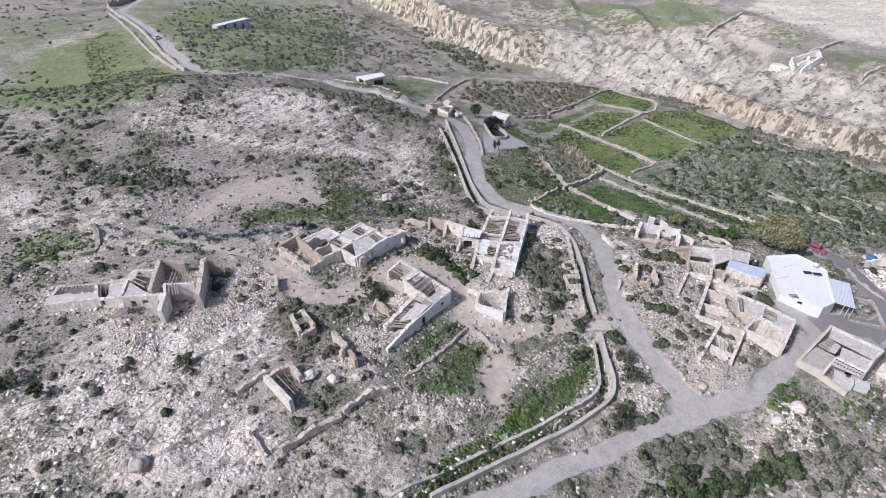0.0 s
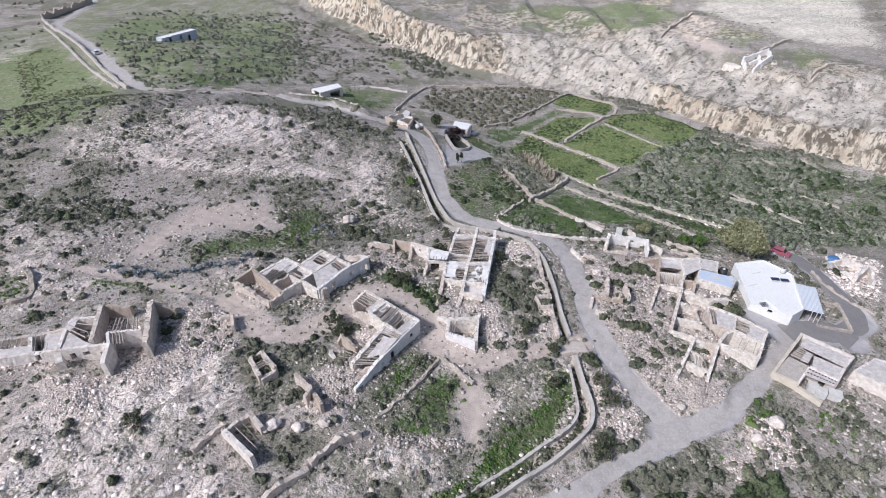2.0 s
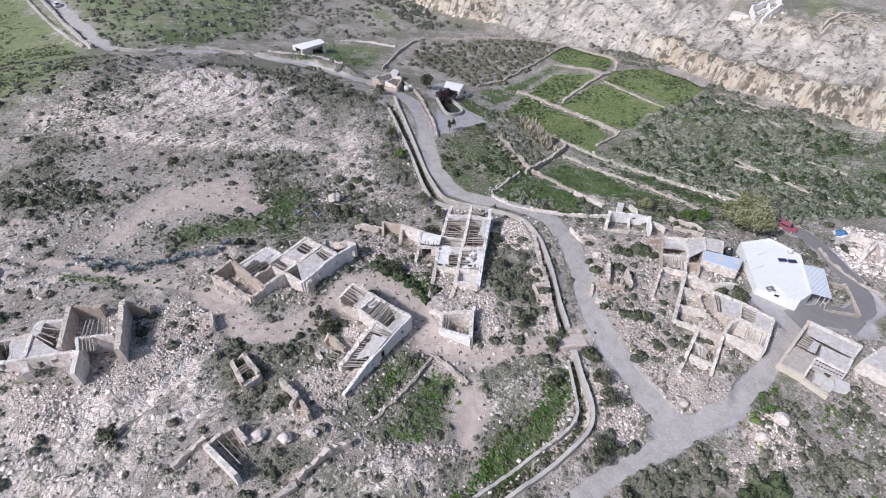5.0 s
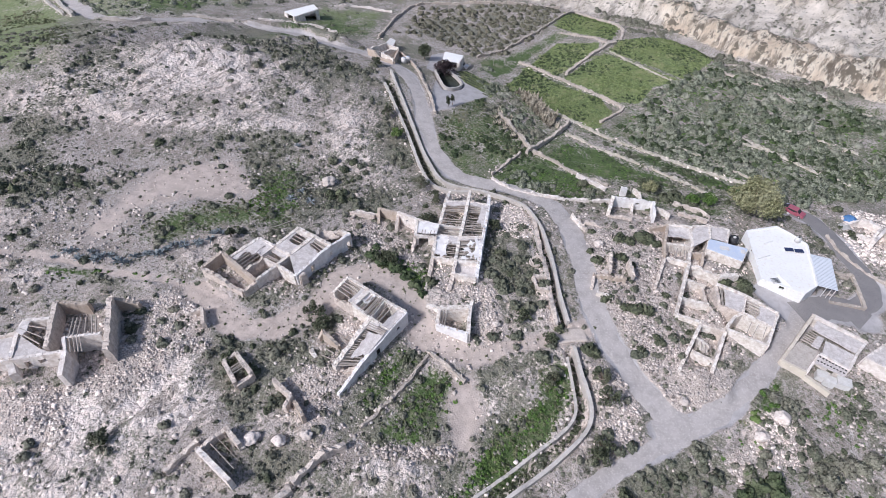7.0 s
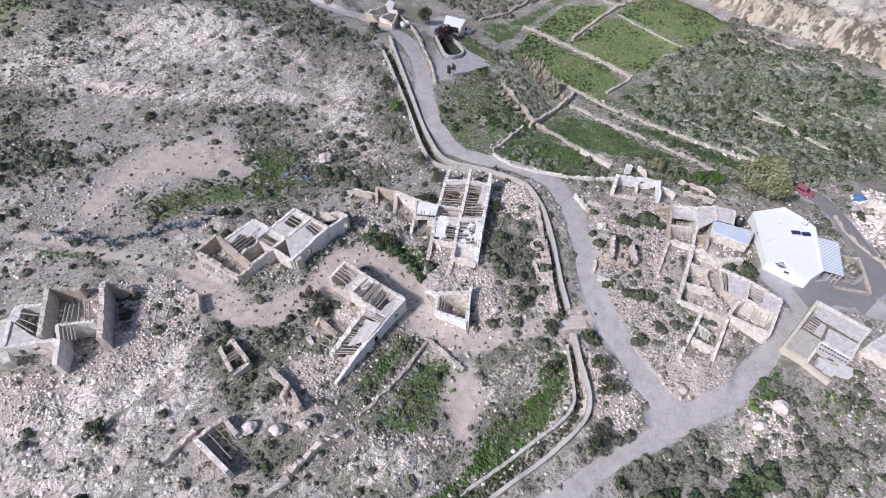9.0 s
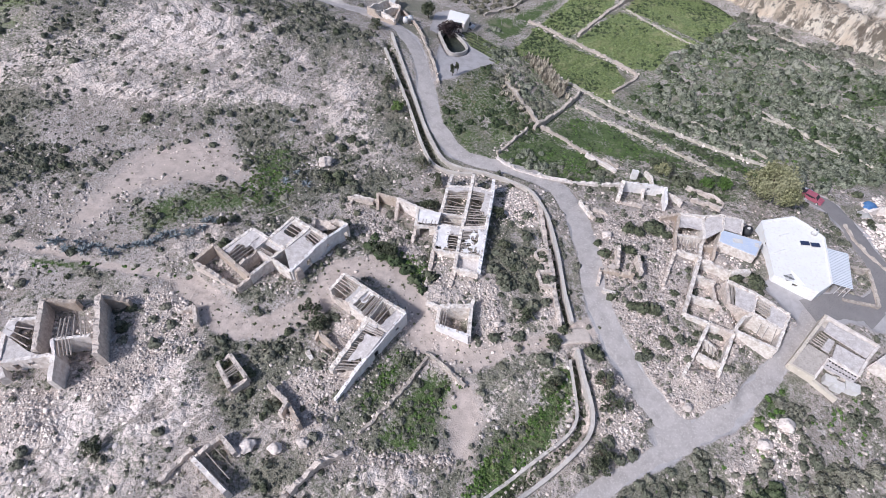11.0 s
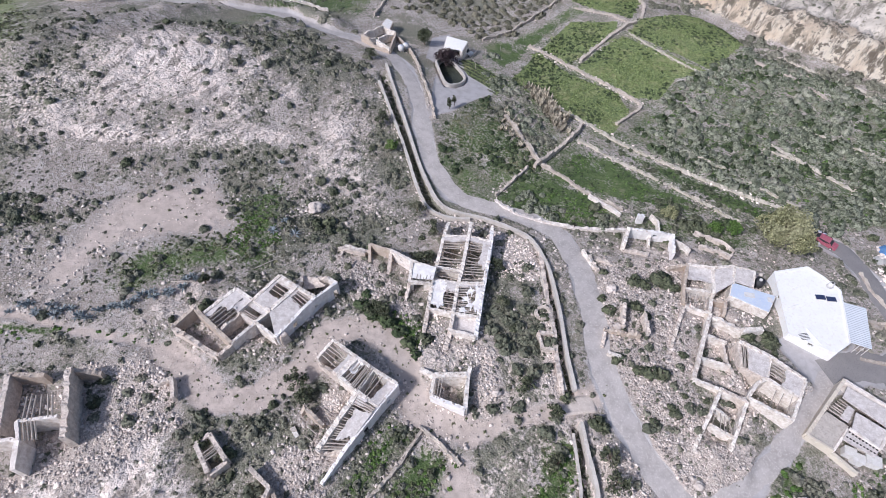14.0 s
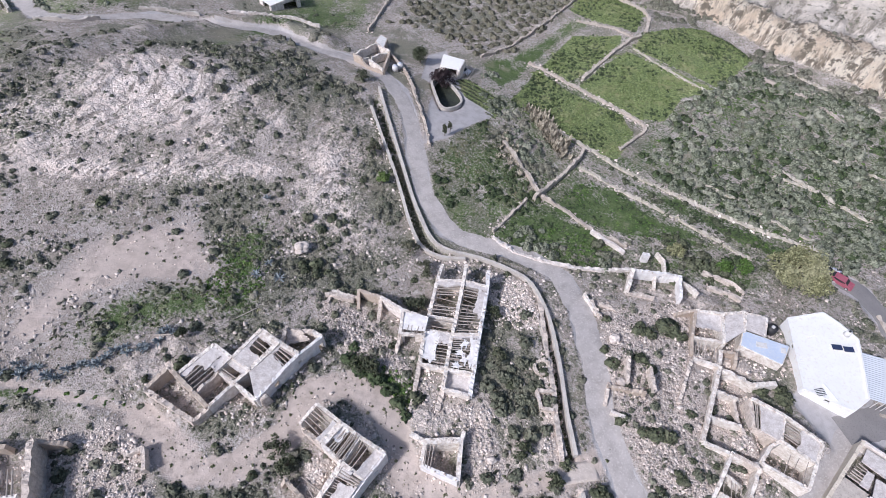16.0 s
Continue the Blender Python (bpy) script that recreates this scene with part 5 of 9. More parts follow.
    rise(h, c1, (-11.6, 68.6), 1.9, 0.6, MAT_OCHRE_WALL, crumble=0.3, rough=0.15, thick=0.5)
    rise(h, c3, c4, 0.9, 0.4, MAT_CREAM, crumble=0.3, rough=0.15, thick=0.6)
    for pa, pb in (((-9.2, 69.5), (-6.5, 67.4)), ((-8.4, 68.3), (-7.3, 66.6)), ((-10.7, 66.9), (-9.1, 65.3)), ((-11.0, 65.7), (-9.5, 64.4))):
        bm = bmesh.new()
        bar(bm, (pa[0], pa[1], ground(*pa) + 0.5), (pb[0], pb[1], ground(*pb) + 1.3), 0.16)
        part("fallen_beam", bm, MAT_BEAM, h)


house_l_shaped()


def house_two_bays():
    # long house of two bays beside the canal
    l0, c0, r0 = (10.8, 102.2), (14.7, 101.6), (18.2, 100.0)
    l1, c1, r1 = (9.7, 98.7), (13.9, 98.3), (17.6, 96.8)
    l2, c2 = (7.9, 92.0), (12.0, 91.1)
    l3, c3, r3 = (7.2, 89.6), (11.2, 88.5), (15.3, 88.2)
    l4, c4, r4 = (6.1, 84.1), (9.9, 83.0), (13.7, 82.0)
    c5, r5 = (9.2, 80.1), (12.9, 78.8)
    l5, l6, c6 = (5.1, 79.6), (4.1, 76.5), (8.2, 77.3)
    h = ruin("long abandoned stone house of two bays with bare roof beams", l1, r4, base=-2.9)
    for pts, tops, mat in (((l0, l1, l2, l3, l4), (-0.9, -0.45, -0.3, -0.2, -0.1), MAT_CREAM), ((c0, c1, c2, c3, c4, c5), (-0.6, -0.3, -0.25, -0.15, -0.05, -0.05), MAT_CREAM), ((r0, r1, r3, r4, r5), (-0.6, -0.4, -0.2, -0.1, -0.1), MAT_WHITE_WORN)):
        for (p, q), (zp, zq) in zip(zip(pts[:-1], pts[1:]), zip(tops[:-1], tops[1:])):
            rise(h, p, q, zp, zq, mat, thick=0.6, rough=0.1, crumble=0.12)
    rise(h, l4, l5, -0.2, -0.7, MAT_RUBBLE_WALL, thick=0.65, crumble=0.5, rough=0.16)
    rise(h, l5, l6, -0.7, -1.7, MAT_RUBBLE_WALL, thick=0.6, crumble=0.5, rough=0.16)
    rise(h, c5, c6, -0.4, -1.1, MAT_RUBBLE_WALL, thick=0.7, crumble=0.5, rough=0.2)
    for p, q, z in ((l1, c1, -0.45), (c1, r1, -0.45), (l2, c2, -0.25), (l3, c3, -0.2), (c3, r3, -0.15), (l4, c4, -0.1), (c4, r4, -0.1), (c5, r5, -0.1)):
        rise(h, p, q, z, z, MAT_CREAM, thick=0.5, crumble=0.08)
    A, A2, B, D, E, F = (l1, c1, c2, l2), (l2, c2, c3, l3), (c1, r1, r3, c3), (l3, c3, c4, l4), (c3, r3, r4, c4), (c4, r4, r5, c5)
    slab(h, A, over(h, -0.5), MAT_ROOF, v=(0, 0.14), ragged=1.2)
    beams(h, A, over(h, -0.55), 11, u=(0, 1), v=(0.12, 0.98), across="u", gaps=0.1, fallen=0.12)
    beams(h, A2, over(h, -0.4), 4, u=(0, 1), v=(0.1, 0.95), across="u", gaps=0.1)
    slab(h, B, over(h, -0.45), MAT_ROOF, v=(0, 0.1), ragged=1.2)
    slab(h, B, over(h, -0.45), MAT_ROOF, u=(0.66, 1), v=(0.1, 0.6), ragged=2)
    beams(h, B, over(h, -0.55), 17, u=(0, 1), v=(0.1, 0.98), across="u", gaps=0.1, fallen=0.06)
    slab(h, D, over(h, -0.25), MAT_WHITE_WORN, u=(0, 0.55), v=(0, 0.85), ragged=1.6, sag=0.15)
    slab(h, D, over(h, -0.25), MAT_ROOF, u=(0.55, 1), v=(0, 0.25), ragged=1.2)
    beams(h, D, over(h, -0.38), 8, u=(0.45, 1), v=(0.2, 0.98), across="u", gaps=0.05)
    slab(h, E, over(h, -0.25), MAT_ROOF, v=(0, 0.1), ragged=1.2)
    slab(h, E, over(h, -0.25), MAT_WHITE_WORN, u=(0.74, 1), v=(0.1, 0.8), ragged=2)
    for uu, vv in ((0.42, 0.2), (0.3, 0.45), (0.5, 0.62), (0.25, 0.8)):
        slab(h, E, over(h, -0.26), MAT_WHITE_WORN, u=(uu, uu + 0.2), v=(vv, vv + 0.12), ragged=2.5, thick=0.1)
    beams(h, E, over(h, -0.38), 15, u=(0, 1), v=(0.1, 0.98), across="u", gaps=0.04)
    slab(h, F, over(h, -0.9), MAT_ROOF, u=(0, 0.95), v=(0, 0.9), ragged=1.0, sag=0.4)
    # annex with one flat roof, and the broken rooms beyond it
    a1, a2, a3, a4 = (4.1, 92.7), (7.9, 91.2), (7.1, 88.5), (3.5, 88.8)
    rise(h, a1, a2, 1.0, 0.4, MAT_CREAM, thick=0.45, crumble=0.06)
    rise(h, a4, a3, 0.8, 0.3, MAT_CREAM, thick=0.45, crumble=0.06, openings=((0.6, 1.6, 0.0, 1.7),))
    rise(h, a1, a4, 1.0, 0.8, MAT_CREAM, thick=0.5, crumble=0.06)
    slab(h, (a1, a2, a3, a4), over(h, 0.75), MAT_WHITE_WORN, ragged=0.4, v=(0, 0.82), fall=-0.15)
    beams(h, (a1, a2, a3, a4), over(h, 0.6), 6, u=(0.05, 0.95), v=(0.6, 1.0), width=0.14)
    rise(h, a4, (2.7, 86.3), 0.7, -1.0, MAT_RUBBLE_WALL, thick=0.55, crumble=0.3, rough=0.14)
    b1, b2, b3 = (-2.9, 97.6), (0.6, 95.8), (0.1, 92.0)
    rise(h, b1, b2, -0.1, 0.2, MAT_OCHRE_WALL, thick=0.5, crumble=0.2)
    rise(h, b2, a1, 0.2, 0.9, MAT_PLASTER, thick=0.5, crumble=0.25, openings=((2.2, 0.6, 1.2, 1.8),))
    rise(h, b1, (-3.0, 94.7), -0.1, -1.2, MAT_OCHRE_WALL, thick=0.5, crumble=0.3)
    rise(h, b2, b3, 0.1, -1.1, MAT_RUBBLE_WALL, thick=0.6, crumble=0.3, rough=0.14)
    wall(h, (-7.1, 98.2), (-3.1, 96.6), 0.9, 0.9, MAT_CREAM, thick=0.5, crumble=0.3, level=False)
    wall(h, (-7.1, 98.2), (-7.9, 95.9), 0.9, 0.5, MAT_RUBBLE_WALL, thick=0.6, crumble=0.4, level=False)


house_two_bays()


def hut():
    a, b, c, d = (6.4, 72.9), (11.1, 72.7), (10.2, 67.8), (5.7, 70.0)
    e, f = (4.5, 74.3), (11.6, 73.8)
    h = ruin("small roofless stone hut with thick walls on the footpath", a, c, category="ruined hut", name="ruined_hut", base=-1.8)
    rise(h, e, a, -0.3, 0.2, MAT_CREAM, crumble=0.15, thick=0.6)
    rise(h, a, b, 0.2, 0.2, MAT_CREAM, thick=0.8, crumble=0.08)
    rise(h, b, c, 0.2, 0.0, MAT_CREAM, thick=0.6, crumble=0.08)
    rise(h, d, c, 0.0, 0.0, MAT_WHITE_WORN, thick=0.55, crumble=0.08)
    rise(h, a, d, 0.2, 0.0, MAT_CREAM, thick=0.55, crumble=0.08)
    rise(h, b, f, 0.2, 0.2, MAT_CREAM, crumble=0.2)
    beams(h, (a, b, c, d), over(h, -0.05), 3, u=(0.04, 0.3), width=0.13)
    for pa, pb in (((11.4, 72.4), (12.6, 72.5)), ((11.3, 70.6), (12.5, 70.6)), ((11.0, 69.3), (12.0, 68.9))):
        bm = bmesh.new()
        bar(bm, (pa[0], pa[1], ground(*pa) + 0.4), (pb[0], pb[1], ground(*pb) + 0.3), 0.14)
        part("fallen_beam", bm, MAT_BEAM, h)


def low_pens():
    a, b, c, d = (-24.2, 65.1), (-22.7, 66.3), (-20.0, 62.8), (-21.9, 61.4)
    h = ruin("small roofless stone pen with a few remaining rafters", a, c, category="ruined pen", name="ruined_pen", base=0.47)
    for p, q in ((a, b), (b, c), (a, d)):
        wall(h, p, q, 1.5, 1.5, MAT_RUBBLE_WALL, thick=0.6, crumble=0.2)
    wall(h, d, c, 1.0, 1.3, MAT_RUBBLE_WALL, thick=0.6, crumble=0.4)
    beams(h, (a, b, c, d), 1.4, 5, v=(0.3, 0.7), across="u", gaps=0.1, width=0.12)
    a, b, c, d = (-25.1, 52.9), (-22.2, 55.4), (-20.1, 53.1), (-20.4, 48.6)
    h = ruin("collapsed stone room full of rubble and broken rafters", a, c, category="ruined pen", name="ruined_pen")
    wall(h, a, b, 1.6, 1.9, MAT_RUBBLE_WALL, thick=0.6, crumble=0.6)
    wall(h, b, c, 1.8, 1.5, MAT_RUBBLE_WALL, thick=0.6, crumble=0.3)
    wall(h, a, d, 1.9, 1.7, MAT_PLASTER, thick=0.6, crumble=0.3)
    beams(h, (a, b, c, d), 1.0, 4, across="v", gaps=0.2, fallen=0.4, width=0.12)
    a, b, c, d = (-17.0, 61.7), (-14.5, 59.4), (-15.2, 57.7), (-12.6, 56.1)
    h = ruin("broken stone wall end of a fallen house", a, d, category="ruined wall", name="ruined_wall")
    chain(h, [a, b], [1.8, 1.6], MAT_RUBBLE_WALL, crumble=0.4, level=False)
    chain(h, [b, c], [1.6, 1.5], MAT_RUBBLE_WALL, crumble=0.4, level=False)
    chain(h, [b, d], [1.0, 2.0], MAT_OCHRE_WALL, crumble=0.5, level=False)
    a, b = (-28.7, 73.8), (-27.9, 71.0)
    h = ruin("lone broken stone wall beside the footpath", a, b, category="ruined wall", name="ruined_wall")
    wall(h, a, b, 1.6, 1.3, MAT_RUBBLE_WALL, crumble=0.4, level=False)
    wall(h, a, (-31.0, 73.1), 1.3, 0.5, MAT_RUBBLE_WALL, crumble=0.5, level=False)


hut()
low_pens()


def kiln():
    c = (24.0, 83.0)
    h = thing("stone_ring", "low round ring of stones, an old kiln", "kiln", c)
    ring = [(c[0] + 1.15 * math.cos(i * 0.5236), c[1] + 1.15 * math.sin(i * 0.5236)) for i in range(13)]
    for p, q in zip(ring[:-1], ring[1:]):
        wall(h, p, q, 0.7, 0.7, MAT_RUBBLE_WALL, thick=0.45, crumble=0.3, level=False)
    a, b, c, d = (22.5, 79.4), (25.0, 79.0), (24.7, 76.3), (22.7, 76.8)
    h = ruin("tiny ruined stone cell beside the canal ditch", a, c, category="ruined hut", name="ruined_hut")
    for p, q in ((a, b), (b, c), (d, c), (a, d)):
        wall(h, p, q, 1.2, 0.9, MAT_RUBBLE_WALL, thick=0.5, crumble=0.5, level=False)
    a, b = (-8.2, 97.7), (-3.7, 96.2)
    h = ruin("low broken wall above a stone heap", a, b, category="ruined wall", name="ruined_wall")
    wall(h, a, b, 0.7, 1.2, MAT_RUBBLE_WALL, thick=0.5, crumble=0.4, level=False)


kiln()


def house_on_slope():
    # long house in the hillside
    a, b, c, d = (-61.8, 64.1), (-54.3, 65.2), (-50.5, 65.4), (-44.9, 66.0)
    e, f, g = (-62.3, 68.3), (-56.3, 68.9), (-51.4, 69.5)
    i, j, k = (-51.1, 71.4), (-47.7, 71.4), (-47.0, 66.5)
    m, n = (-48.2, 74.4), (-46.4, 66.6)
    o = (-44.0, 74.3)
    p, q = (-40.7, 74.6), (-38.5, 65.6)
    s, t = (-44.6, 68.0), (-39.9, 68.3)
    u, v = (-43.4, 65.5), (-43.2, 62.4)
    w, x = (-50.2, 64.6), (-49.6, 63.4)
    h = ruin("long abandoned house built into the hillside with tall cross walls", a, o, base=3.07)
    wall(h, a, b, 2.0, 2.2, MAT_PLASTER, thick=0.5, crumble=0.1)
    wall(h, b, c, 2.2, 2.4, MAT_PLASTER, thick=0.5, crumble=0.1, openings=((0.5, 0.7, 0.4, 1.5), (3.6, 0.5, 0.9, 1.4)), level=True)
    wall(h, c, d, 2.4, 2.4, MAT_PLASTER, thick=0.5, crumble=0.1, openings=((1.2, 0.8, 0.2, 1.5), (3.0, 0.9, 0.8, 1.6), (5.2, 0.5, 0.8, 1.5)))
    wall(h, a, e, 2.0, 2.2, MAT_PLASTER, crumble=0.3)
    wall(h, e, f, 2.2, 2.2, MAT_RUBBLE_WALL, crumble=0.2)
    wall(h, f, g, 2.2, 2.6, MAT_RUBBLE_WALL, crumble=0.2)
    wall(h, g, i, 2.6, 3.0, MAT_PLASTER)
    wall(h, i, j, 3.0, 3.0, MAT_PLASTER)
    wall(h, f, b, 2.2, 2.2, MAT_PLASTER, thick=0.5)
    wall(h, g, c, 2.6, 2.5, MAT_PLASTER, thick=0.6)
    wall(h, m, n, 3.1, 2.8, MAT_RUBBLE_WALL, thick=0.7, crumble=0.15)
    wall(h, m, o, 2.9, 2.4, MAT_OCHRE_WALL, thick=0.6, crumble=0.2)
    wall(h, p, q, 3.2, 2.6, MAT_RUBBLE_WALL, thick=0.8, crumble=0.2, rough=0.15)
    wall(h, p, (-37.4, 74.5), 2.6, 1.2, MAT_OCHRE_WALL, thick=0.6, crumble=0.3)
    wall(h, s, t, 2.9, 2.9, MAT_PLASTER, thick=0.45)
    wall(h, d, u, 2.4, 2.9, MAT_PLASTER, thick=0.5)
    wall(h, u, v, 3.2, 2.2, MAT_PLASTER, thick=0.7)
    wall(h, w, x, 2.5, 1.9, MAT_PLASTER, thick=0.9)
    wall(h, u, s, 2.9, 2.9, MAT_PLASTER, thick=0.45)
    L1, L2, L3, L4 = (e, f, b, a), (f, g, c, b), (i, j, k, g), (s, t, q, u)
    beams(h, L1, 2.0, 9, gaps=0.1, fallen=0.1)
    slab(h, L1, 2.1, MAT_ROOF, v=(0.55, 1), ragged=1.2)
    beams(h, L2, 2.1, 6, gaps=0.2, fallen=0.3)
    slab(h, L2, 2.2, MAT_ROOF, u=(0.45, 1), ragged=1.2)
    slab(h, (g, k, d, c), 2.3, MAT_ROOF, ragged=0.8)
    beams(h, L3, 2.8, 4, across="u", width=0.18)
    slab(h, L3, 2.9, MAT_ROOF, u=(0, 0.3), ragged=1)
    beams(h, ((-45.1, 71.1), (-41.0, 71.4), t, s), 2.8, 6, width=0.18)
    beams(h, L4, 2.7, 5, u=(0, 0.5), fallen=0.2, width=0.18)
    return h


house_on_slope()


def village_east():
    # roofless white building at the north end
    a, b, c, d = (43.2, 100.4), (51.2, 99.0), (49.3, 94.1), (41.3, 96.8)
    h = ruin("roofless whitewashed building with a rubble-filled interior", a, c)
    wall(h, a, b, 2.7, 2.5, MAT_WHITE_WORN, thick=0.5, crumble=0.35, rough=0.1, openings=((4.6, 0.8, 1.0, 1.8),), level=False)
    wall(h, a, d, 2.7, 1.5, MAT_CREAM, thick=0.7, crumble=0.4, rough=0.1, level=False)
    wall(h, b, c, 2.6, 2.0, MAT_WHITE_WORN, thick=0.5, crumble=0.35, rough=0.1, level=False)
    wall(h, d, (45.6, 95.3), 0.8, 0.6, MAT_RUBBLE_WALL, thick=0.6, crumble=0.5, rough=0.14, level=False)
    wall(h, (47.2, 99.6), (46.4, 97.4), 1.4, 0.8, MAT_CREAM, thick=0.4, crumble=0.4, rough=0.1, level=False)
    wall(h, (46.4, 104.3), (47.6, 104.1), 2.2, 2.1, MAT_WHITE_WORN, thick=0.7, level=False)
    wall(h, (49.6, 105.3), (50.4, 103.6), 1.4, 1.3, MAT_CREAM, thick=0.4, crumble=0.3, rough=0.12, level=False)
    wall(h, (50.4, 103.6), (49.6, 101.0), 1.3, 1.0, MAT_CREAM, thick=0.4, crumble=0.3, rough=0.12, level=False)
    wall(h, b, (53.4, 95.6), 1.6, 1.4, MAT_CREAM, thick=0.4, crumble=0.3, level=False)
    wall(h, (33.9, 96.4), (35.0, 92.3), 1.4, 0.8, MAT_CREAM, thick=0.5, crumble=0.5, rough=0.12, level=False)
    wall(h, (36.0, 94.6), (38.9, 92.9), 0.9, 0.6, MAT_RUBBLE_WALL, thick=0.5, crumble=0.5, rough=0.14, level=False)
    wall(h, (39.3, 111.6), (44.0, 106.0), 0.8, 0.9, MAT_PLASTER, thick=0.6, crumble=0.3, level=False)
    # row of small roofed rooms
    e, f, g, k = (51.2, 92.0), (55.1, 90.9), (53.0, 86.2), (48.8, 87.3)
    h = ruin("row of low rooms with cracked pale lime roofs", e, (58.4, 86.5), base=-6.43)
    wall(h, (47.6, 91.6), e, 2.5, 2.7, MAT_OCHRE_WALL, thick=0.5)
    wall(h, e, k, 2.7, 2.7, MAT_OCHRE_WALL, thick=0.52, crumble=0.2)
    wall(h, e, f, 2.7, 2.7, MAT_CREAM)
    wall(h, k, g, 2.6, 2.6, MAT_CREAM)
    slab(h, (e, f, g, k), 2.55, MAT_ROOF, v=(0, 0.62), ragged=1.2, sag=0.3)
    l, m, n = (59.0, 91.0), (57.3, 87.6), (53.3, 85.7)
    wall(h, f, l, 2.7, 2.7, MAT_CREAM)
    wall(h, l, m, 2.7, 2.7, MAT_CREAM)
    wall(h, f, n, 2.7, 2.7, MAT_CREAM)
    slab(h, (f, l, m, n), 2.62, MAT_ROOF, ragged=0.5)
    o, p, q = (62.1, 89.8), (60.3, 86.6), (57.8, 88.0)
    wall(h, l, o, 2.5, 2.5, MAT_CREAM, thick=0.4)
    wall(h, o, p, 2.5, 2.5, MAT_CREAM, thick=0.4)
    slab(h, (l, o, p, q), 2.45, MAT_ROOF, ragged=0.2)
    # barred room
    r, s, t, u = (48.7, 86.6), (52.4, 84.7), (51.3, 82.5), (47.7, 84.4)
    wall(h, k, u, 2.7, 2.7, MAT_OCHRE_WALL, thick=0.5)
    wall(h, t, s, 2.7, 2.7, MAT_CREAM)
    beams(h, (r, s, t, u), 2.6, 7, width=0.14)
    v, w = (54.6, 84.1), (53.5, 81.8)
    wall(h, s, v, 2.6, 2.6, MAT_OCHRE_WALL, thick=0.5, crumble=0.2)
    wall(h, v, w, 2.6, 2.2, MAT_OCHRE_WALL, thick=0.5, crumble=0.4)
    # blue-roofed room
    a, b, c, d = (57.5, 87.9), (63.3, 84.7), (60.9, 81.9), (56.1, 85.5)
    h = thing("flat_roofed_shed", "low whitewashed shed with a faded pale blue roof", "shed", mid(a, c), base=-7.04)
    for p, q in ((a, b), (b, c), (a, d)):
        wall(h, p, q, 2.75, 2.75, MAT_CREAM, thick=0.35, rough=0.03, crumble=0.02)
    wall(h, d, c, 2.75, 2.75, MAT_CREAM, thick=0.35, rough=0.03, crumble=0.02)
    slab(h, (a, b, c, d), 2.9, MAT_BLUE, thick=0.22)
    mm = mid(a, b, c, d)
    bm = bmesh.new()
    box(bm, (mm[0] - 0.3, mm[1] + 0.2, root_place(h).z + 2.9), (1.6, 0.9, 0.14), -18, 0.03)
    part("roof_hatch", bm, MAT_CRATE, h, "flat white hatch on the roof")
    bm = bmesh.new()
    box(bm, (mm[0] + 2.6, mm[1] - 1.0, root_place(h).z + 2.9), (0.7, 0.9, 0.18), -18, 0.03)
    part("roof_vent", bm, MAT_CRATE, h)
    # main ruin along the long white wall
    z1, z2, z3 = (47.8, 83.8), (51.2, 82.1), (44.5, 71.4)
    h = ruin("sprawling stone ruin with roofless rooms along a long whitewashed wall", z2, (56.3, 65.4), base=-6.55)
    wall(h, z1, z2, 2.6, 2.8, MAT_CREAM, thick=0.52)
    wall(h, z2, z3, 2.9, 2.8, MAT_CREAM, thick=0.58)
    y1, y2 = (55.3, 79.0), (58.8, 79.0)
    wall(h, z2, y1, 2.8, 2.4, MAT_CREAM, thick=0.5, crumble=0.4)
    wall(h, y1, y2, 2.3, 2.2, MAT_CREAM, thick=0.8, crumble=0.3)
    for p, q, hp, hq, mt in (((48.7, 78.7), (52.2, 77.2), 2.6, 2.3, MAT_CREAM), ((46.7, 75.0), (51.0, 73.2), 2.6, 2.2, MAT_CREAM), ((51.8, 77.4), (51.0, 73.2), 1.7, 1.4, MAT_RUBBLE_WALL), ((51.2, 81.6), (54.7, 80.1), 2.5, 2.2, MAT_CREAM), ((51.2, 73.1), (51.0, 70.7), 2.0, 1.6, MAT_RUBBLE_WALL), ((47.4, 69.4), (51.2, 67.9), 2.5, 2.3, MAT_CREAM)):
        wall(h, p, q, hp, hq, mt, thick=0.45, crumble=0.3, rough=0.08)
    v1 = (47.6, 69.6)
    wall(h, z3, v1, 2.8, 2.7, MAT_CREAM, thick=0.52)
    # room with a lime roof
    a, b, c, d = (53.8, 76.9), (57.5, 74.0), (55.3, 70.6), (52.5, 72.9)
    wall(h, a, b, 2.8, 2.8, MAT_CREAM, thick=0.52)
    wall(h, a, d, 2.7, 2.4, MAT_RUBBLE_WALL, crumble=0.3)
    wall(h, b, c, 2.7, 2.7, MAT_CREAM, thick=0.4)
    wall(h, d, c, 2.4, 2.7, MAT_RUBBLE_WALL, crumble=0.3)
    slab(h, (a, b, c, d), 2.6, MAT_ROOF, u=(0.25, 1), ragged=1)
    beams(h, (a, b, c, d), 2.45, 4, u=(0.02, 0.3), across="v")
    # room with rafters
    e, f, g = (60.8, 69.9), (58.6, 67.3), (57.4, 73.0)
    wall(h, b, e, 2.8, 2.8, MAT_CREAM, thick=0.45)
    wall(h, e, f, 2.8, 2.8, MAT_CREAM, thick=0.45)
    wall(h, c, f, 2.7, 2.8, MAT_CREAM, thick=0.5)
    slab(h, (b, e, f, c), 2.62, MAT_ROOF, u=(0.48, 1), ragged=1.3)
    beams(h, (b, e, f, c), 2.55, 6, u=(0.05, 0.46), v=(0.1, 1), across="u", width=0.18)
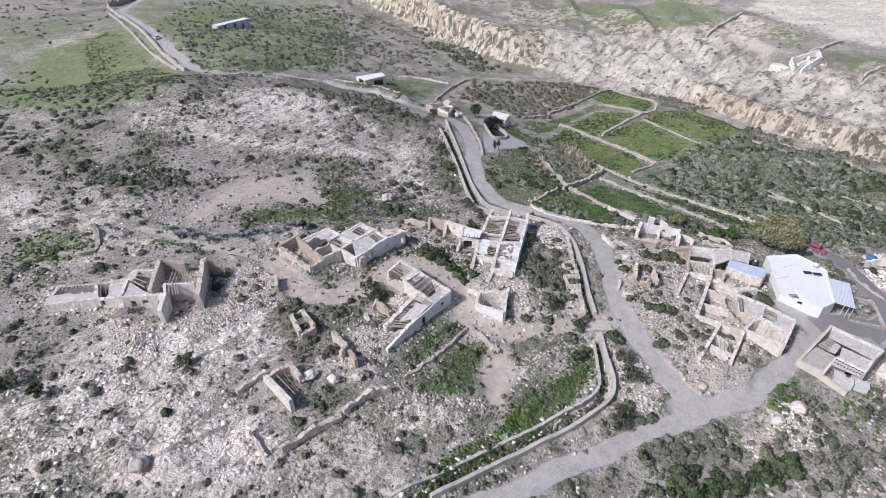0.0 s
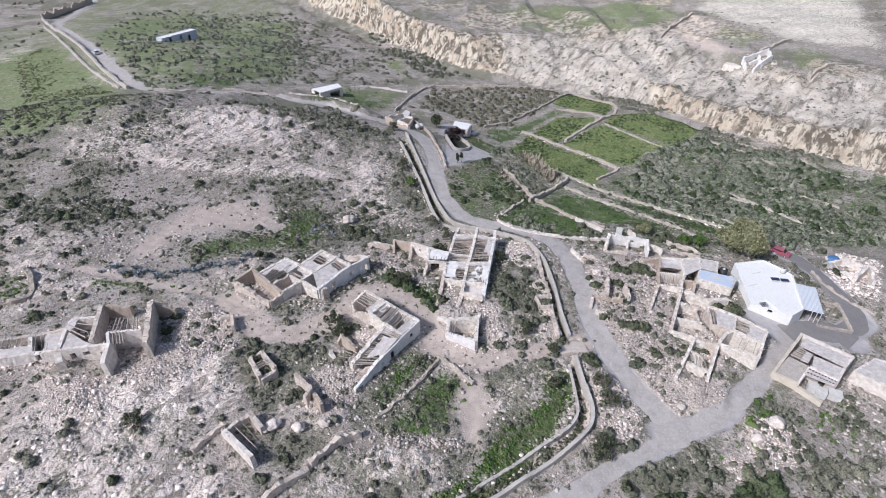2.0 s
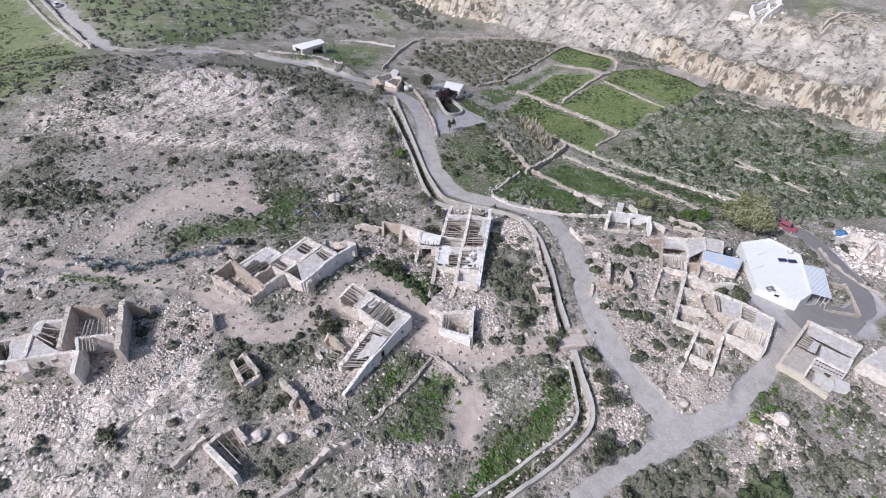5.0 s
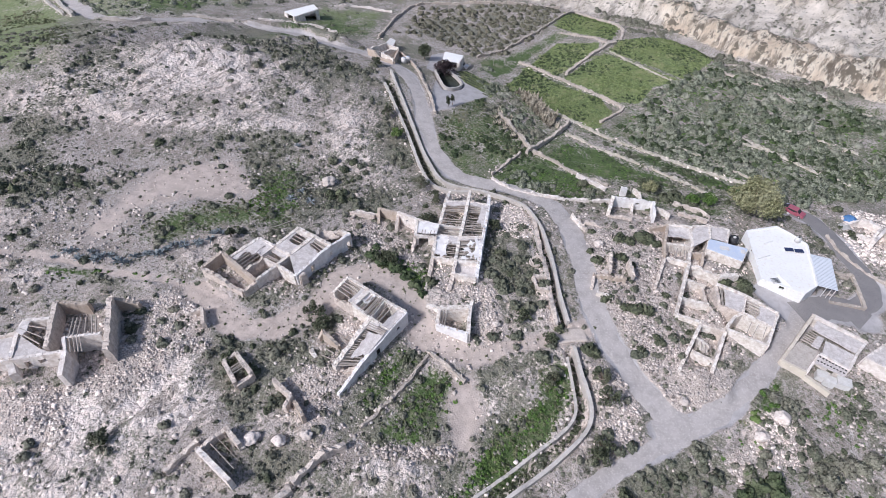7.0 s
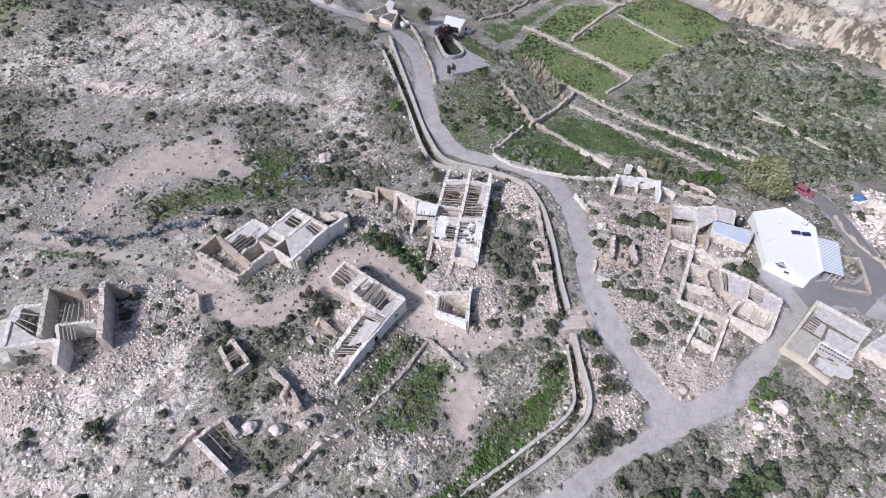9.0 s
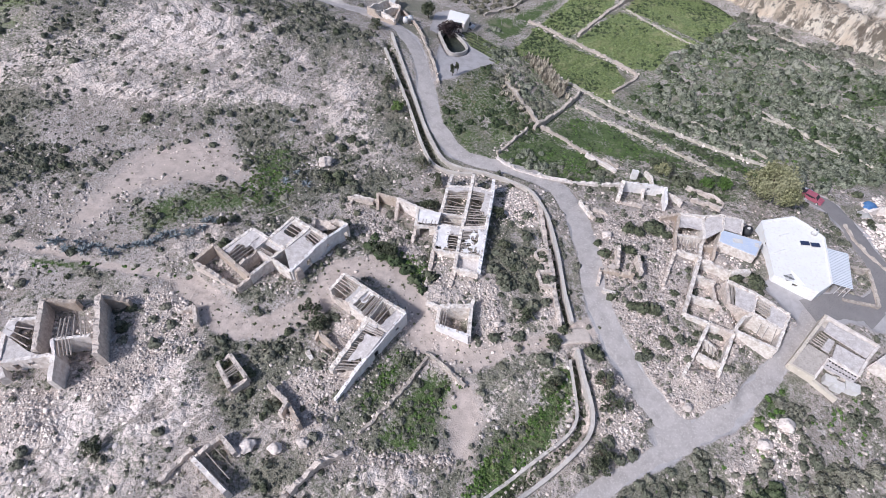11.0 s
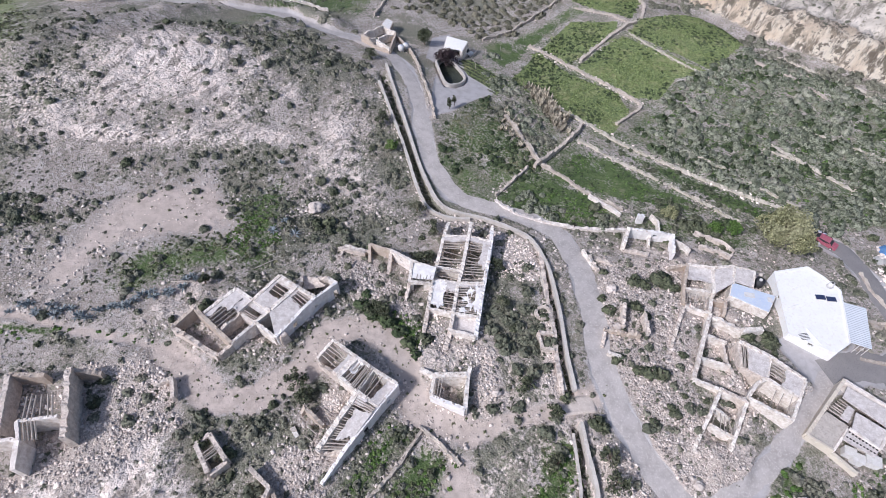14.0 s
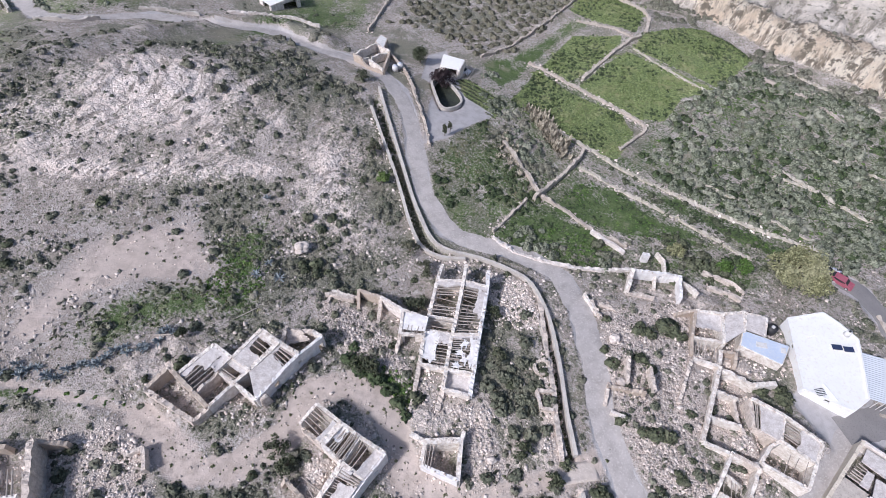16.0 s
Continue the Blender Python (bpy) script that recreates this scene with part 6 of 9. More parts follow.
    # front rooms
    k, l, m = (53.8, 70.2), (51.4, 68.1), (56.1, 64.3)
    wall(h, c, k, 2.6, 2.4, MAT_CREAM, thick=0.5)
    wall(h, k, l, 2.4, 2.4, MAT_CREAM, thick=0.52, crumble=0.2)
    wall(h, l, m, 2.5, 2.6, MAT_CREAM, thick=0.52)
    wall(h, f, m, 2.8, 2.5, MAT_CREAM, thick=0.5)
    beams(h, (k, f, m, l), 2.3, 3, u=(0.4, 0.9), width=0.1)
    # two long front walls
    n, o = (48.1, 69.7), (41.2, 61.6)
    p, q = (50.9, 67.4), (46.4, 61.3)
    h = ruin("roofless stone rooms with two long parallel broken walls", n, q, base=-6.45)
    wall(h, n, o, 2.7, 1.5, MAT_CREAM, thick=0.52, crumble=0.2)
    wall(h, p, q, 2.6, 1.4, MAT_CREAM, thick=0.5, crumble=0.3)
    wall(h, n, p, 2.2, 2.4, MAT_RUBBLE_WALL, crumble=0.6)
    r, s = (46.1, 67.2), (47.9, 65.5)
    wall(h, r, s, 2.0, 1.8, MAT_CREAM, thick=0.4, crumble=0.2)
    t, u = (44.6, 64.9), (47.3, 62.9)
    wall(h, t, u, 1.7, 1.6, MAT_CREAM, thick=0.5, crumble=0.2, openings=((3.0, 0.8, 0.3, 1.2),))
    beams(h, (r, s, u, t), 1.7, 4, gaps=0.1, width=0.12)
    # western broken rooms near the road
    h = ruin("scattered broken stone walls of fallen rooms beside the road", (37.1, 82.4), (38.9, 79.0), category="ruined house")
    for p, q, hp, hq, mt in (((37.1, 83.7), (35.9, 79.9), 1.7, 1.3, MAT_RUBBLE_WALL), ((39.8, 81.8), (39.4, 78.3), 2.0, 1.5, MAT_RUBBLE_WALL), ((33.4, 80.2), (32.0, 77.0), 1.2, 0.8, MAT_RUBBLE_WALL), ((33.0, 79.8), (38.2, 78.2), 1.0, 1.2, MAT_OCHRE_WALL), ((34.8, 95.2), (35.3, 91.5), 1.2, 0.8, MAT_RUBBLE_WALL), ((47.3, 83.5), (43.0, 76.9), 0.6, 0.5, MAT_RUBBLE_WALL), ((32.5, 76.0), (34.9, 74.7), 0.9, 0.7, MAT_CREAM)):
        wall(h, p, q, hp, hq, mt, thick=0.5, crumble=0.5, rough=0.16, level=False)


village_east()


def white_house():
    ring = [(66.0, 89.9), (72.2, 90.5), (73.9, 88.2), (75.2, 85.3), (71.4, 75.8), (68.3, 74.3), (62.8, 78.1), (64.3, 83.7)]
    h = thing("house", "freshly whitewashed flat-roofed house with a low parapet", "house", mid(*ring), base=-7.76)
    base = root_place(h).z
    c = Vector(mid(*ring))
    for k, (a, b) in enumerate(zip(ring, ring[1:] + ring[:1])):
        openings = ((3.0, 0.8, 1.2, 2.2), (6.4, 0.8, 1.2, 2.2)) if k == 5 else ((1.2, 0.8, 1.0, 2.1),) if k == 7 else ()
        wall(h, a, b, 3.05, 3.05, MAT_WHITE, thick=0.3, rough=0.01, crumble=0.0, openings=openings, step=1.0)
    bm = bmesh.new()
    top = [bm.verts.new((p[0], p[1], base + 2.85)) for p in ring]
    low = [bm.verts.new((p[0], p[1], base + 2.65)) for p in ring]
    bm.faces.new(top)
    bm.faces.new(low[::-1])
    for i in range(len(ring)):
        j = (i + 1) % len(ring)
        bm.faces.new((low[i], low[j], top[j], top[i]))
    part("roof", bm, MAT_WHITE, h, "white painted flat roof")
    glass = worn("solar_glass", (0.03, 0.04, 0.09), (0.045, 0.06, 0.12), (0.06, 0.08, 0.15), 1.0, 0.3, 0.2, 0.0)
    # two panels near the parapet
    for px in ((71.0, 84.2), (72.6, 83.7)):
        bm = bmesh.new()
        box(bm, (px[0], px[1], base + 3.2), (1.5, 0.9, 0.06), -10, 0.01)
        panel = part("solar_panel", bm, glass, h, "dark blue solar panel")
        bm = bmesh.new()
        box(bm, (px[0], px[1], base + 3.02), (1.6, 1.0, 0.17), -10, 0.01, 0.05)
        part("panel_frame", bm, MAT_CRATE, panel)
    px = (64.8, 77.3)
    bm = bmesh.new()
    for k in range(5):
        bar(bm, (px[0] - 0.7, px[1] - 0.5 + 0.25 * k, base + 3.1), (px[0] + 0.7, px[1] - 0.4 + 0.25 * k, base + 3.1), 0.09)
    part("roof_grating", bm, MAT_BLACK, h, "dark grating over a roof light")
    px = (73.8, 86.3)
    bm = bmesh.new()
    bmesh.ops.create_cone(bm, cap_ends=True, segments=16, radius1=0.5, radius2=0.42, depth=1.0, matrix=Matrix.Translation((px[0], px[1], base + 3.5)))
    tank = part("water_tank", bm, MAT_CRATE, h, "small white roof tank", True)
    bm = bmesh.new()
    bmesh.ops.create_cone(bm, cap_ends=True, segments=12, radius1=0.2, radius2=0.16, depth=0.12, matrix=Matrix.Translation((px[0], px[1], base + 4.05)))
    part("lid", bm, MAT_BLACK, tank)
    for px, size in (((65.7, 83.0), (2.6, 0.12, 0.2)), ((66.3, 77.2), (0.12, 3.0, 0.2)), ((68.5, 86.6), (2.2, 0.12, 0.2))):
        bm = bmesh.new()
        box(bm, (px[0], px[1], base + 2.95), size, 14, 0.02)
        part("roof_ridge", bm, MAT_WHITE, h)
    # carport
    a, b, c, d = (74.6, 83.5), (78.1, 82.1), (74.8, 74.8), (71.8, 76.1)
    cp = thing("carport", "lean-to carport with a pale corrugated metal roof", "carport", mid(a, b, c, d), base=-7.76)
    bz = root_place(cp).z
    tin = worn("galvanised_sheet", (0.62, 0.65, 0.70), (0.56, 0.59, 0.64), (0.68, 0.70, 0.73), 1.2, 0.2, 0.5, 0.005)
    n = 22
    for k in range(n):
        bm = bmesh.new()
        vs = []
        for f in (0, 0.5, 1.0):
            v = (k + f) / n
            p, q = quad_point((a, b, c, d), -0.02, v), quad_point((a, b, c, d), 1.02, v)
            zz = bz + 2.55 + (0.055 if f == 0.5 else 0.0)
            vs.append([bm.verts.new((p.x, p.y, zz)), bm.verts.new((q.x, q.y, zz - 0.25)), bm.verts.new((q.x, q.y, zz - 0.29)), bm.verts.new((p.x, p.y, zz - 0.04))])
        for p, q in zip(vs[:-1], vs[1:]):
            for i in range(4):
                bm.faces.new((p[i], p[(i + 1) % 4], q[(i + 1) % 4], q[i]))
        bm.faces.new(vs[0])
        bm.faces.new(vs[-1][::-1])
        part("roof_sheet", bm, tin, cp)
    for u, v in ((0.97, 0.03), (0.97, 0.97), (0.97, 0.5), (0.5, 0.98), (0.75, 0.98)):
        p = quad_point((a, b, c, d), u, v)
        bm = bmesh.new()
        bar(bm, (p.x, p.y, ground(p.x, p.y) - 0.2), (p.x, p.y, bz + 2.35), 0.12)
        part("post", bm, MAT_CRATE, cp)
    # walled bed beside the lane
    bed = thing("garden_bed", "triangular garden bed with a low pale stone kerb", "garden bed", (81.0, 77.2))
    for p, q in (((80.0, 81.3), (83.2, 80.6)), ((83.2, 80.6), (80.2, 72.9)), ((80.1, 72.8), (74.3, 74.4)), ((80.2, 80.4), (81.8, 79.9))):
        wall(bed, p, q, 0.6, 0.6, MAT_FIELDSTONE, thick=0.5, crumble=0.2, level=False, name="kerb")


white_house()


def flat_house():
    # squat ochre-edged house on the corner of the side road
    a, b, c, d = (67.8, 70.2), (73.0, 64.4), (67.3, 60.0), (58.6, 62.9)
    e, f, g, k = (70.2, 62.5), (61.3, 60.5), (63.8, 57.5), (64.6, 63.1)
    h = thing("house", "squat flat-roofed house with cream walls and a half-open roof", "house", mid(a, b, d, f), base=-8.43)
    base = root_place(h).z
    cream = worn("cream_render", (0.64, 0.58, 0.49), (0.52, 0.46, 0.385), (0.70, 0.65, 0.57), 1.2, 0.3, 0.9, 0.04)
    wall(h, a, b, 3.1, 3.1, MAT_PLASTER, thick=0.4, rough=0.03, crumble=0.03)
    wall(h, b, e, 3.1, 3.1, MAT_PLASTER, thick=0.4, rough=0.03, crumble=0.03)
    wall(h, e, c, 3.1, 3.0, MAT_PLASTER, thick=0.4, rough=0.03, crumble=0.03)
    wall(h, a, d, 3.1, 2.3, cream, thick=0.5, rough=0.05, crumble=0.05)
    wall(h, d, f, 2.3, 2.2, cream, thick=0.4, rough=0.03, crumble=0.03)
    wall(h, f, k, 2.2, 2.6, MAT_PLASTER, thick=0.35, rough=0.04, crumble=0.03)
    wall(h, k, c, 3.0, 3.0, MAT_PLASTER, thick=0.35, rough=0.03, crumble=0.03, openings=((2.0, 0.9, 0.1, 2.0),))
    wall(h, f, g, 1.5, 0.9, cream, thick=0.6, rough=0.04, crumble=0.05)
    dusty = worn("dusty_roof_screed", (0.50, 0.455, 0.415), (0.40, 0.36, 0.325), (0.30, 0.27, 0.25), 0.9, 0.3, 0.95, 0.02, 0.6)
    slab(h, ((63.0, 65.9), (65.0, 63.5), (61.3, 60.7), (58.9, 63.0)), 2.4, dusty, fall=-0.4)
    slab(h, ((67.8, 69.2), (72.6, 64.3), (70.1, 62.7), (66.1, 67.6)), 2.85, MAT_ROOF)
    slab(h, ((66.9, 65.3), (69.8, 62.4), (67.4, 60.3), (64.9, 63.0)), 2.8, MAT_ROOF)
    q = ((65.9, 67.6), (67.3, 65.6), (65.1, 63.5), (63.0, 65.9))
    beams(h, q, 2.72, 6, u=(0, 0.5), across="u", width=0.18)
    slab(h, q, 2.8, MAT_ROOF, u=(0.5, 0.86), v=(0.1, 0.95), ragged=0.4)
    # pierced screen along the yard: near-black blocks stand in for its shaded holes
    for i in range(9):
        for j in range(2):
            p = quad_point((k, c, (66.1, 59.2), (63.2, 61.8)), (i + 0.5) / 9, j * 0.5 + 0.25)
            bm = bmesh.new()
            box(bm, (p.x, p.y, base + 2.62), (0.26, 0.26, 0.14), 30, 0.03)
            part("vent_hole_shade", bm, MAT_DARK, h)
    slab(h, (k, c, (66.0, 59.0), (63.0, 61.7)), 2.7, MAT_ROOF)
    # big white containers in the yard
    for px, s in (((64.1, 60.4), 1.5), ((64.9, 59.5), 1.6), ((67.1, 59.1), 1.9)):
        t = thing("storage_crate", "white weathered storage crate in the yard", "crate", px, "storage crates in the yard")
        z = root_place(t).z
        bm = bmesh.new()
        box(bm, (px[0], px[1], z - 0.1), (s, s * 0.8, 1.3), -30, 0.06)
        part("body", bm, MAT_CRATE, t)
        bm = bmesh.new()
        box(bm, (px[0], px[1], z + 1.2), (s * 1.06, s * 0.86, 0.12), -30, 0.03)
        part("lid", bm, MAT_CRATE, t)
    # neighbour at the edge
    a, b, c, d = (72.1, 62.3), (77.6, 64.7), (73.4, 59.2), (71.9, 61.3)
    h = thing("house", "pale flat-roofed house partly hidden beyond the corner house", "house", mid(a, b, c, d))
    for p, q in ((a, b), (b, (b[0] + 5, b[1] - 4)), ((b[0] + 5, b[1] - 4), (a[0] + 5, a[1] - 5)), ((a[0] + 5, a[1] - 5), a)):
        wall(h, p, q, 2.6, 2.6, MAT_PLASTER, thick=0.4)
    slab(h, (a, b, (b[0] + 5, b[1] - 4), (a[0] + 5, a[1] - 5)), 2.5, MAT_ROOF)


flat_house()


# ---- canal, bridge and field walls ----
def long_wall(name, label, category, pts, height, thick, material, crumble=0.15, rough=0.06, piece=14.0, lift=0.0):
    """A wall that follows a smoothed line in plan and the ground under it, in one mesh."""
    c, n, s = ribbon(pts, 0, 0.5)
    g = ground_many(*(c + n * (thick * 0.5 + 0.3)).T)
    g2 = ground_many(*(c - n * (thick * 0.5 + 0.3)).T)
    g = np.maximum(g, g2)
    k = np.ones(7) / 7
    gs = np.convolve(np.pad(g, 3, mode="edge"), k, "valid")
    top = gs + height - crumble * np.clip(fbm(s, s * 0, 3.0, 3, len(pts)) + 0.3, 0, 1) + lift
    if rough > 0.15:
        c = c + n * (0.16 * fbm(s, s * 0 + 4.0, 1.4, 3, len(pts)))[:, None]
        top = top + 0.35 * height * fbm(s, s * 0 + 9.0, 1.1, 3, len(pts) + 3)
        WALL_TOPS.extend((p[0], p[1], t, thick * 1.3) for p, t in zip(c, top))
        WALL_FEET.extend((p[0], p[1]) for p in c)
    bm = bmesh.new()
    add_strip(bm, c.tolist(), n.tolist(), thick, (np.minimum(gs, g2) - 1.5).tolist(), top.tolist(), rough)
    ob = part(name, bm, material, None)
    return tagged(ob, label, category, kind="structure")


long_wall("canal_wall", "pale rendered canal wall along the road", "canal wall", CANAL_OUT, 0.75, 0.55, MAT_CANAL, 0.05, 0.03)
long_wall("canal_wall", "pale rendered inner canal wall", "canal wall", CANAL_IN, 0.15, 0.5, MAT_CANAL, 0.1, 0.05)
long_wall("canal_wall", "pale rendered canal wall on the hill side", "canal wall", CANAL_HILL, 0.65, 0.55, MAT_CANAL, 0.08, 0.03)
long_wall("canal_wall", "tall pale outer canal wall curving down the slope", "canal wall", CANAL_LOW_OUT, 1.0, 0.55, MAT_CANAL, 0.1, 0.04)
long_wall("canal_wall", "low broken inner canal wall", "canal wall", CANAL_LOW_IN, 0.35, 0.45, MAT_CANAL, 0.35, 0.06)


def bridge():
    q = ((22.9, 69.4), (29.2, 70.0), (29.0, 67.4), (23.0, 66.9))
    ob = thing("bridge", "small humped bridge of pale render over the dry canal", "bridge", mid(*q))
    bm = bmesh.new()
    n, m = 12, 6
    z0 = root_place(ob).z
    zz = max(ground(24.3, 68.2), ground(27.6, 68.4))
    up, dn = {}, {}
    for i in range(n + 1):
        for j in range(m + 1):
            p = quad_point(q, i / n, j / m)
            west, east = ground(*quad_point(q, 0, 0.5)), ground(*quad_point(q, 1, 0.5))
            z = west + (east - west) * i / n - 0.05 + max(0.0, zz - max(west, east) + 0.2) * math.sin(math.pi * i / n) ** 0.6 + jitter(0, 0.02)
            up[i, j] = bm.verts.new((p.x, p.y, z))
            arch = 0.3 + 0.9 * abs(2 * i / n - 1) ** 2
            dn[i, j] = bm.verts.new((p.x, p.y, z - arch))
    for i in range(n):
        for j in range(m):
            bm.faces.new((up[i, j], up[i + 1, j], up[i + 1, j + 1], up[i, j + 1]))
            bm.faces.new((dn[i, j], dn[i, j + 1], dn[i + 1, j + 1], dn[i + 1, j]))
        for j, flip in ((0, 1), (m, 0)):
            f = [up[i, j], dn[i, j], dn[i + 1, j], up[i + 1, j]]
            bm.faces.new(f if flip else f[::-1])
    for i in (0, n):
        for j in range(m):
            bm.faces.new((up[i, j], up[i, j + 1], dn[i, j + 1], dn[i, j]))
    part("deck", bm, worn("pale_bridge_render", (0.66, 0.575, 0.51), (0.50, 0.43, 0.375), (0.72, 0.65, 0.595), 1.5, 0.3), ob, "", True)


bridge()


def stone_wall(label, pts, height, thick, material):
    # the line wanders a little, as laid by eye
    pts = [(p[0] + jitter(0, 0.25), p[1] + jitter(0, 0.25)) for p in pts]
    return long_wall("stone_wall", label, "stone wall", pts, height, thick, material, crumble=height * (0.4 if material is MAT_BANK else 0.6), rough=0.2)


stone_wall("thin stone garden wall running down the slope", [(4.4, 66.0), (1.3, 62.1), (-1.8, 58.9), (-5.8, 55.2)], 0.6, 0.45, MAT_FIELDSTONE)
stone_wall("thin stone garden wall beside the footpath", [(4.2, 66.3), (6.9, 63.8), (9.2, 61.3)], 0.6, 0.45, MAT_FIELDSTONE)
PILED_LINE = [(-4.0, 52.4), (0.9, 52.0), (6.6, 51.6)]
stone_wall("broken retaining wall of pale stone", [(-20.7, 42.5), (-16.8, 45.7), (-13.8, 48.2)], 1.2, 0.6, MAT_RUBBLE_WALL)
stone_wall("broken retaining wall of pale stone", [(-13.4, 48.6), (-10.6, 51.5), (-7.5, 53.1)], 1.3, 0.7, MAT_RUBBLE_WALL)
stone_wall("low broken wall on the lower slope", [(-28.6, 50.5), (-27.2, 52.5), (-25.5, 53.8)], 0.7, 0.6, MAT_RUBBLE_WALL)
stone_wall("low broken wall on the lower slope", [(-25.4, 44.7), (-22.0, 41.5)], 0.7, 0.5, MAT_RUBBLE_WALL)
stone_wall("curved dry stone terrace wall on the hillside", [(-65.8, 85.2), (-63.0, 82.6), (-61.7, 79.5), (-62.6, 77.2), (-67.5, 77.2)], 0.8, 0.8, MAT_FIELDSTONE)
stone_wall("dry stone wall with a pale cap by the gardens", [(20.5, 110.8), (23.1, 107.7), (28.6, 104.3), (36.8, 101.7), (44.1, 101.8)], 0.6, 0.6, MAT_PLASTER)
stone_wall("dry stone garden wall", [(28.7, 120.1), (24.4, 115.8), (20.8, 111.7)], 0.7, 0.5, MAT_FIELDSTONE)
stone_wall("dry stone garden wall", [(26.5, 137.5), (30.0, 127.2), (31.6, 122.3)], 0.9, 0.6, MAT_FIELDSTONE)
stone_wall("tall dry stone garden wall", [(30.0, 120.2), (34.7, 125.0), (42.7, 133.5), (44.1, 136.9)], 1.3, 0.7, MAT_FIELDSTONE)
stone_wall("dry stone garden wall", [(31.4, 121.2), (36.0, 116.9), (40.5, 111.0), (44.9, 107.8)], 0.7, 0.6, MAT_FIELDSTONE)
stone_wall("pale eroded terrace bank", [(40.4, 144.5), (43.2, 141.0), (47.7, 136.5), (49.5, 133.0), (57.8, 125.3), (65.5, 117.9), (75.5, 111.3), (84.3, 106.1)], 0.3, 0.8, MAT_BANK)
stone_wall("pale eroded terrace bank", [(42.1, 131.0), (46.3, 126.8), (51.2, 121.5), (59.9, 113.6), (68.4, 104.7)], 0.3, 0.7, MAT_BANK)
stone_wall("dry stone field wall", [(38.7, 174.0), (46.1, 166.4), (54.7, 156.7), (60.5, 150.3), (63.1, 146.6), (58.1, 142.5), (53.2, 138.3)], 0.6, 0.7, MAT_FIELDSTONE)
stone_wall("dry stone field wall", [(51.6, 166.5), (57.1, 172.2), (67.2, 181.9), (72.4, 185.2)], 0.9, 0.9, MAT_FIELDSTONE)
stone_wall("low field boundary bank", [(68.8, 179.0), (74.2, 169.5), (84.7, 157.7)], 0.3, 0.5, MAT_BANK)
stone_wall("dry stone field wall", [(57.3, 196.8), (65.4, 192.2), (70.4, 185.3)], 0.5, 0.8, MAT_FIELDSTONE)
stone_wall("dry stone field wall", [(68.0, 222.9), (77.3, 214.9), (80.5, 198.9), (75.4, 187.9)], 0.8, 0.9, MAT_FIELDSTONE)
stone_wall("dry stone terrace wall in the scrub", [(104.6, 158.9), (120.1, 158.5), (122.2, 147.2), (132.1, 141.4)], 0.3, 0.7, MAT_BANK)
stone_wall("dry stone terrace wall in the scrub", [(99.4, 165.7), (108.4, 156.4), (113.0, 142.2)], 0.5, 0.8, MAT_FIELDSTONE)
stone_wall("dry stone terrace wall in the scrub", [(87.1, 131.8), (92.2, 125.0), (96.6, 117.9), (105.4, 109.8)], 0.3, 0.7, MAT_BANK)
stone_wall("low wall of the orchard", [(-3.3, 184.5), (2.8, 209.6), (9.9, 224.6), (28.5, 226.8), (65.7, 227.9)], 0.9, 0.5, MAT_FIELDSTONE)
stone_wall("low wall of the orchard", [(26.1, 175.3), (36.9, 182.8), (59.5, 209.3), (70.4, 222.9)], 0.9, 0.5, MAT_FIELDSTONE)
stone_wall("low field wall by the upper road", [(-18.3, 213.0), (-10.0, 215.4), (1.2, 213.1)], 0.6, 0.6, MAT_PLASTER)
stone_wall("pale stone wall along the upper lane", [(-37.4, 183.2), (-27.0, 184.8), (-19.9, 184.8), (-15.2, 183.1)], 0.7, 0.6, MAT_PLASTER)
stone_wall("tall pale rendered wall along the valley road", [(-84.5, 176.6), (-100.7, 199.0), (-124.8, 231.7), (-172.4, 294.7)], 1.6, 0.7, MAT_CANAL)
stone_wall("pale rendered canal wall below the valley road", [(-88.5, 179.8), (-105.0, 200.3), (-127.1, 228.1), (-162.7, 277.7)], 1.0, 0.7, MAT_CANAL)
stone_wall("tall mud-brown wall at the valley road's bend", [(-173.9, 297.5), (-172.8, 318.9), (-169.8, 340.4)], 3.0, 0.7, MAT_OCHRE_WALL)
stone_wall("pale wall along the upper lane", [(-75.9, 170.2), (-67.8, 169.4), (-62.6, 172.2)], 0.8, 0.6, MAT_CANAL)
stone_wall("pale wall along the upper lane", [(-57.3, 181.1), (-50.8, 181.8), (-43.8, 181.1)], 0.7, 0.6, MAT_CANAL)
stone_wall("dry stone plateau wall", [(118.8, 257.9), (133.7, 274.1), (145.7, 284.4)], 1.3, 1.0, MAT_FIELDSTONE)
stone_wall("dry stone plateau wall", [(146.6, 223.6), (157.5, 231.0), (167.8, 236.8)], 1.3, 1.0, MAT_FIELDSTONE)
stone_wall("dry stone plateau wall", [(151.5, 197.6), (158.8, 202.7), (165.0, 205.4)], 1.3, 1.0, MAT_FIELDSTONE)
stone_wall("retaining wall of the farm drive", [(0.1, 176.3), (6.5, 162.7), (8.3, 149.0), (10.3, 137.6), (10.2, 133.6)], 0.6, 0.5, MAT_FIELDSTONE)
stone_wall("low wall beside the asphalt lane", [(85.4, 91.6), (84.9, 85.9), (86.6, 80.9), (88.9, 77.9)], 0.5, 0.5, MAT_FIELDSTONE)
stone_wall("crumbling wall edge along the canal ditch", [(26.1, 96.1), (25.1, 82.6), (24.6, 74.3), (24.0, 69.7)], 0.4, 0.7, MAT_RUBBLE_WALL)
stone_wall("pale eroded terrace edge in the scrub", [(108.6, 175.1), (116.9, 164.5), (124.5, 154.7), (129.9, 146.0)], 0.3, 0.8, MAT_BANK)
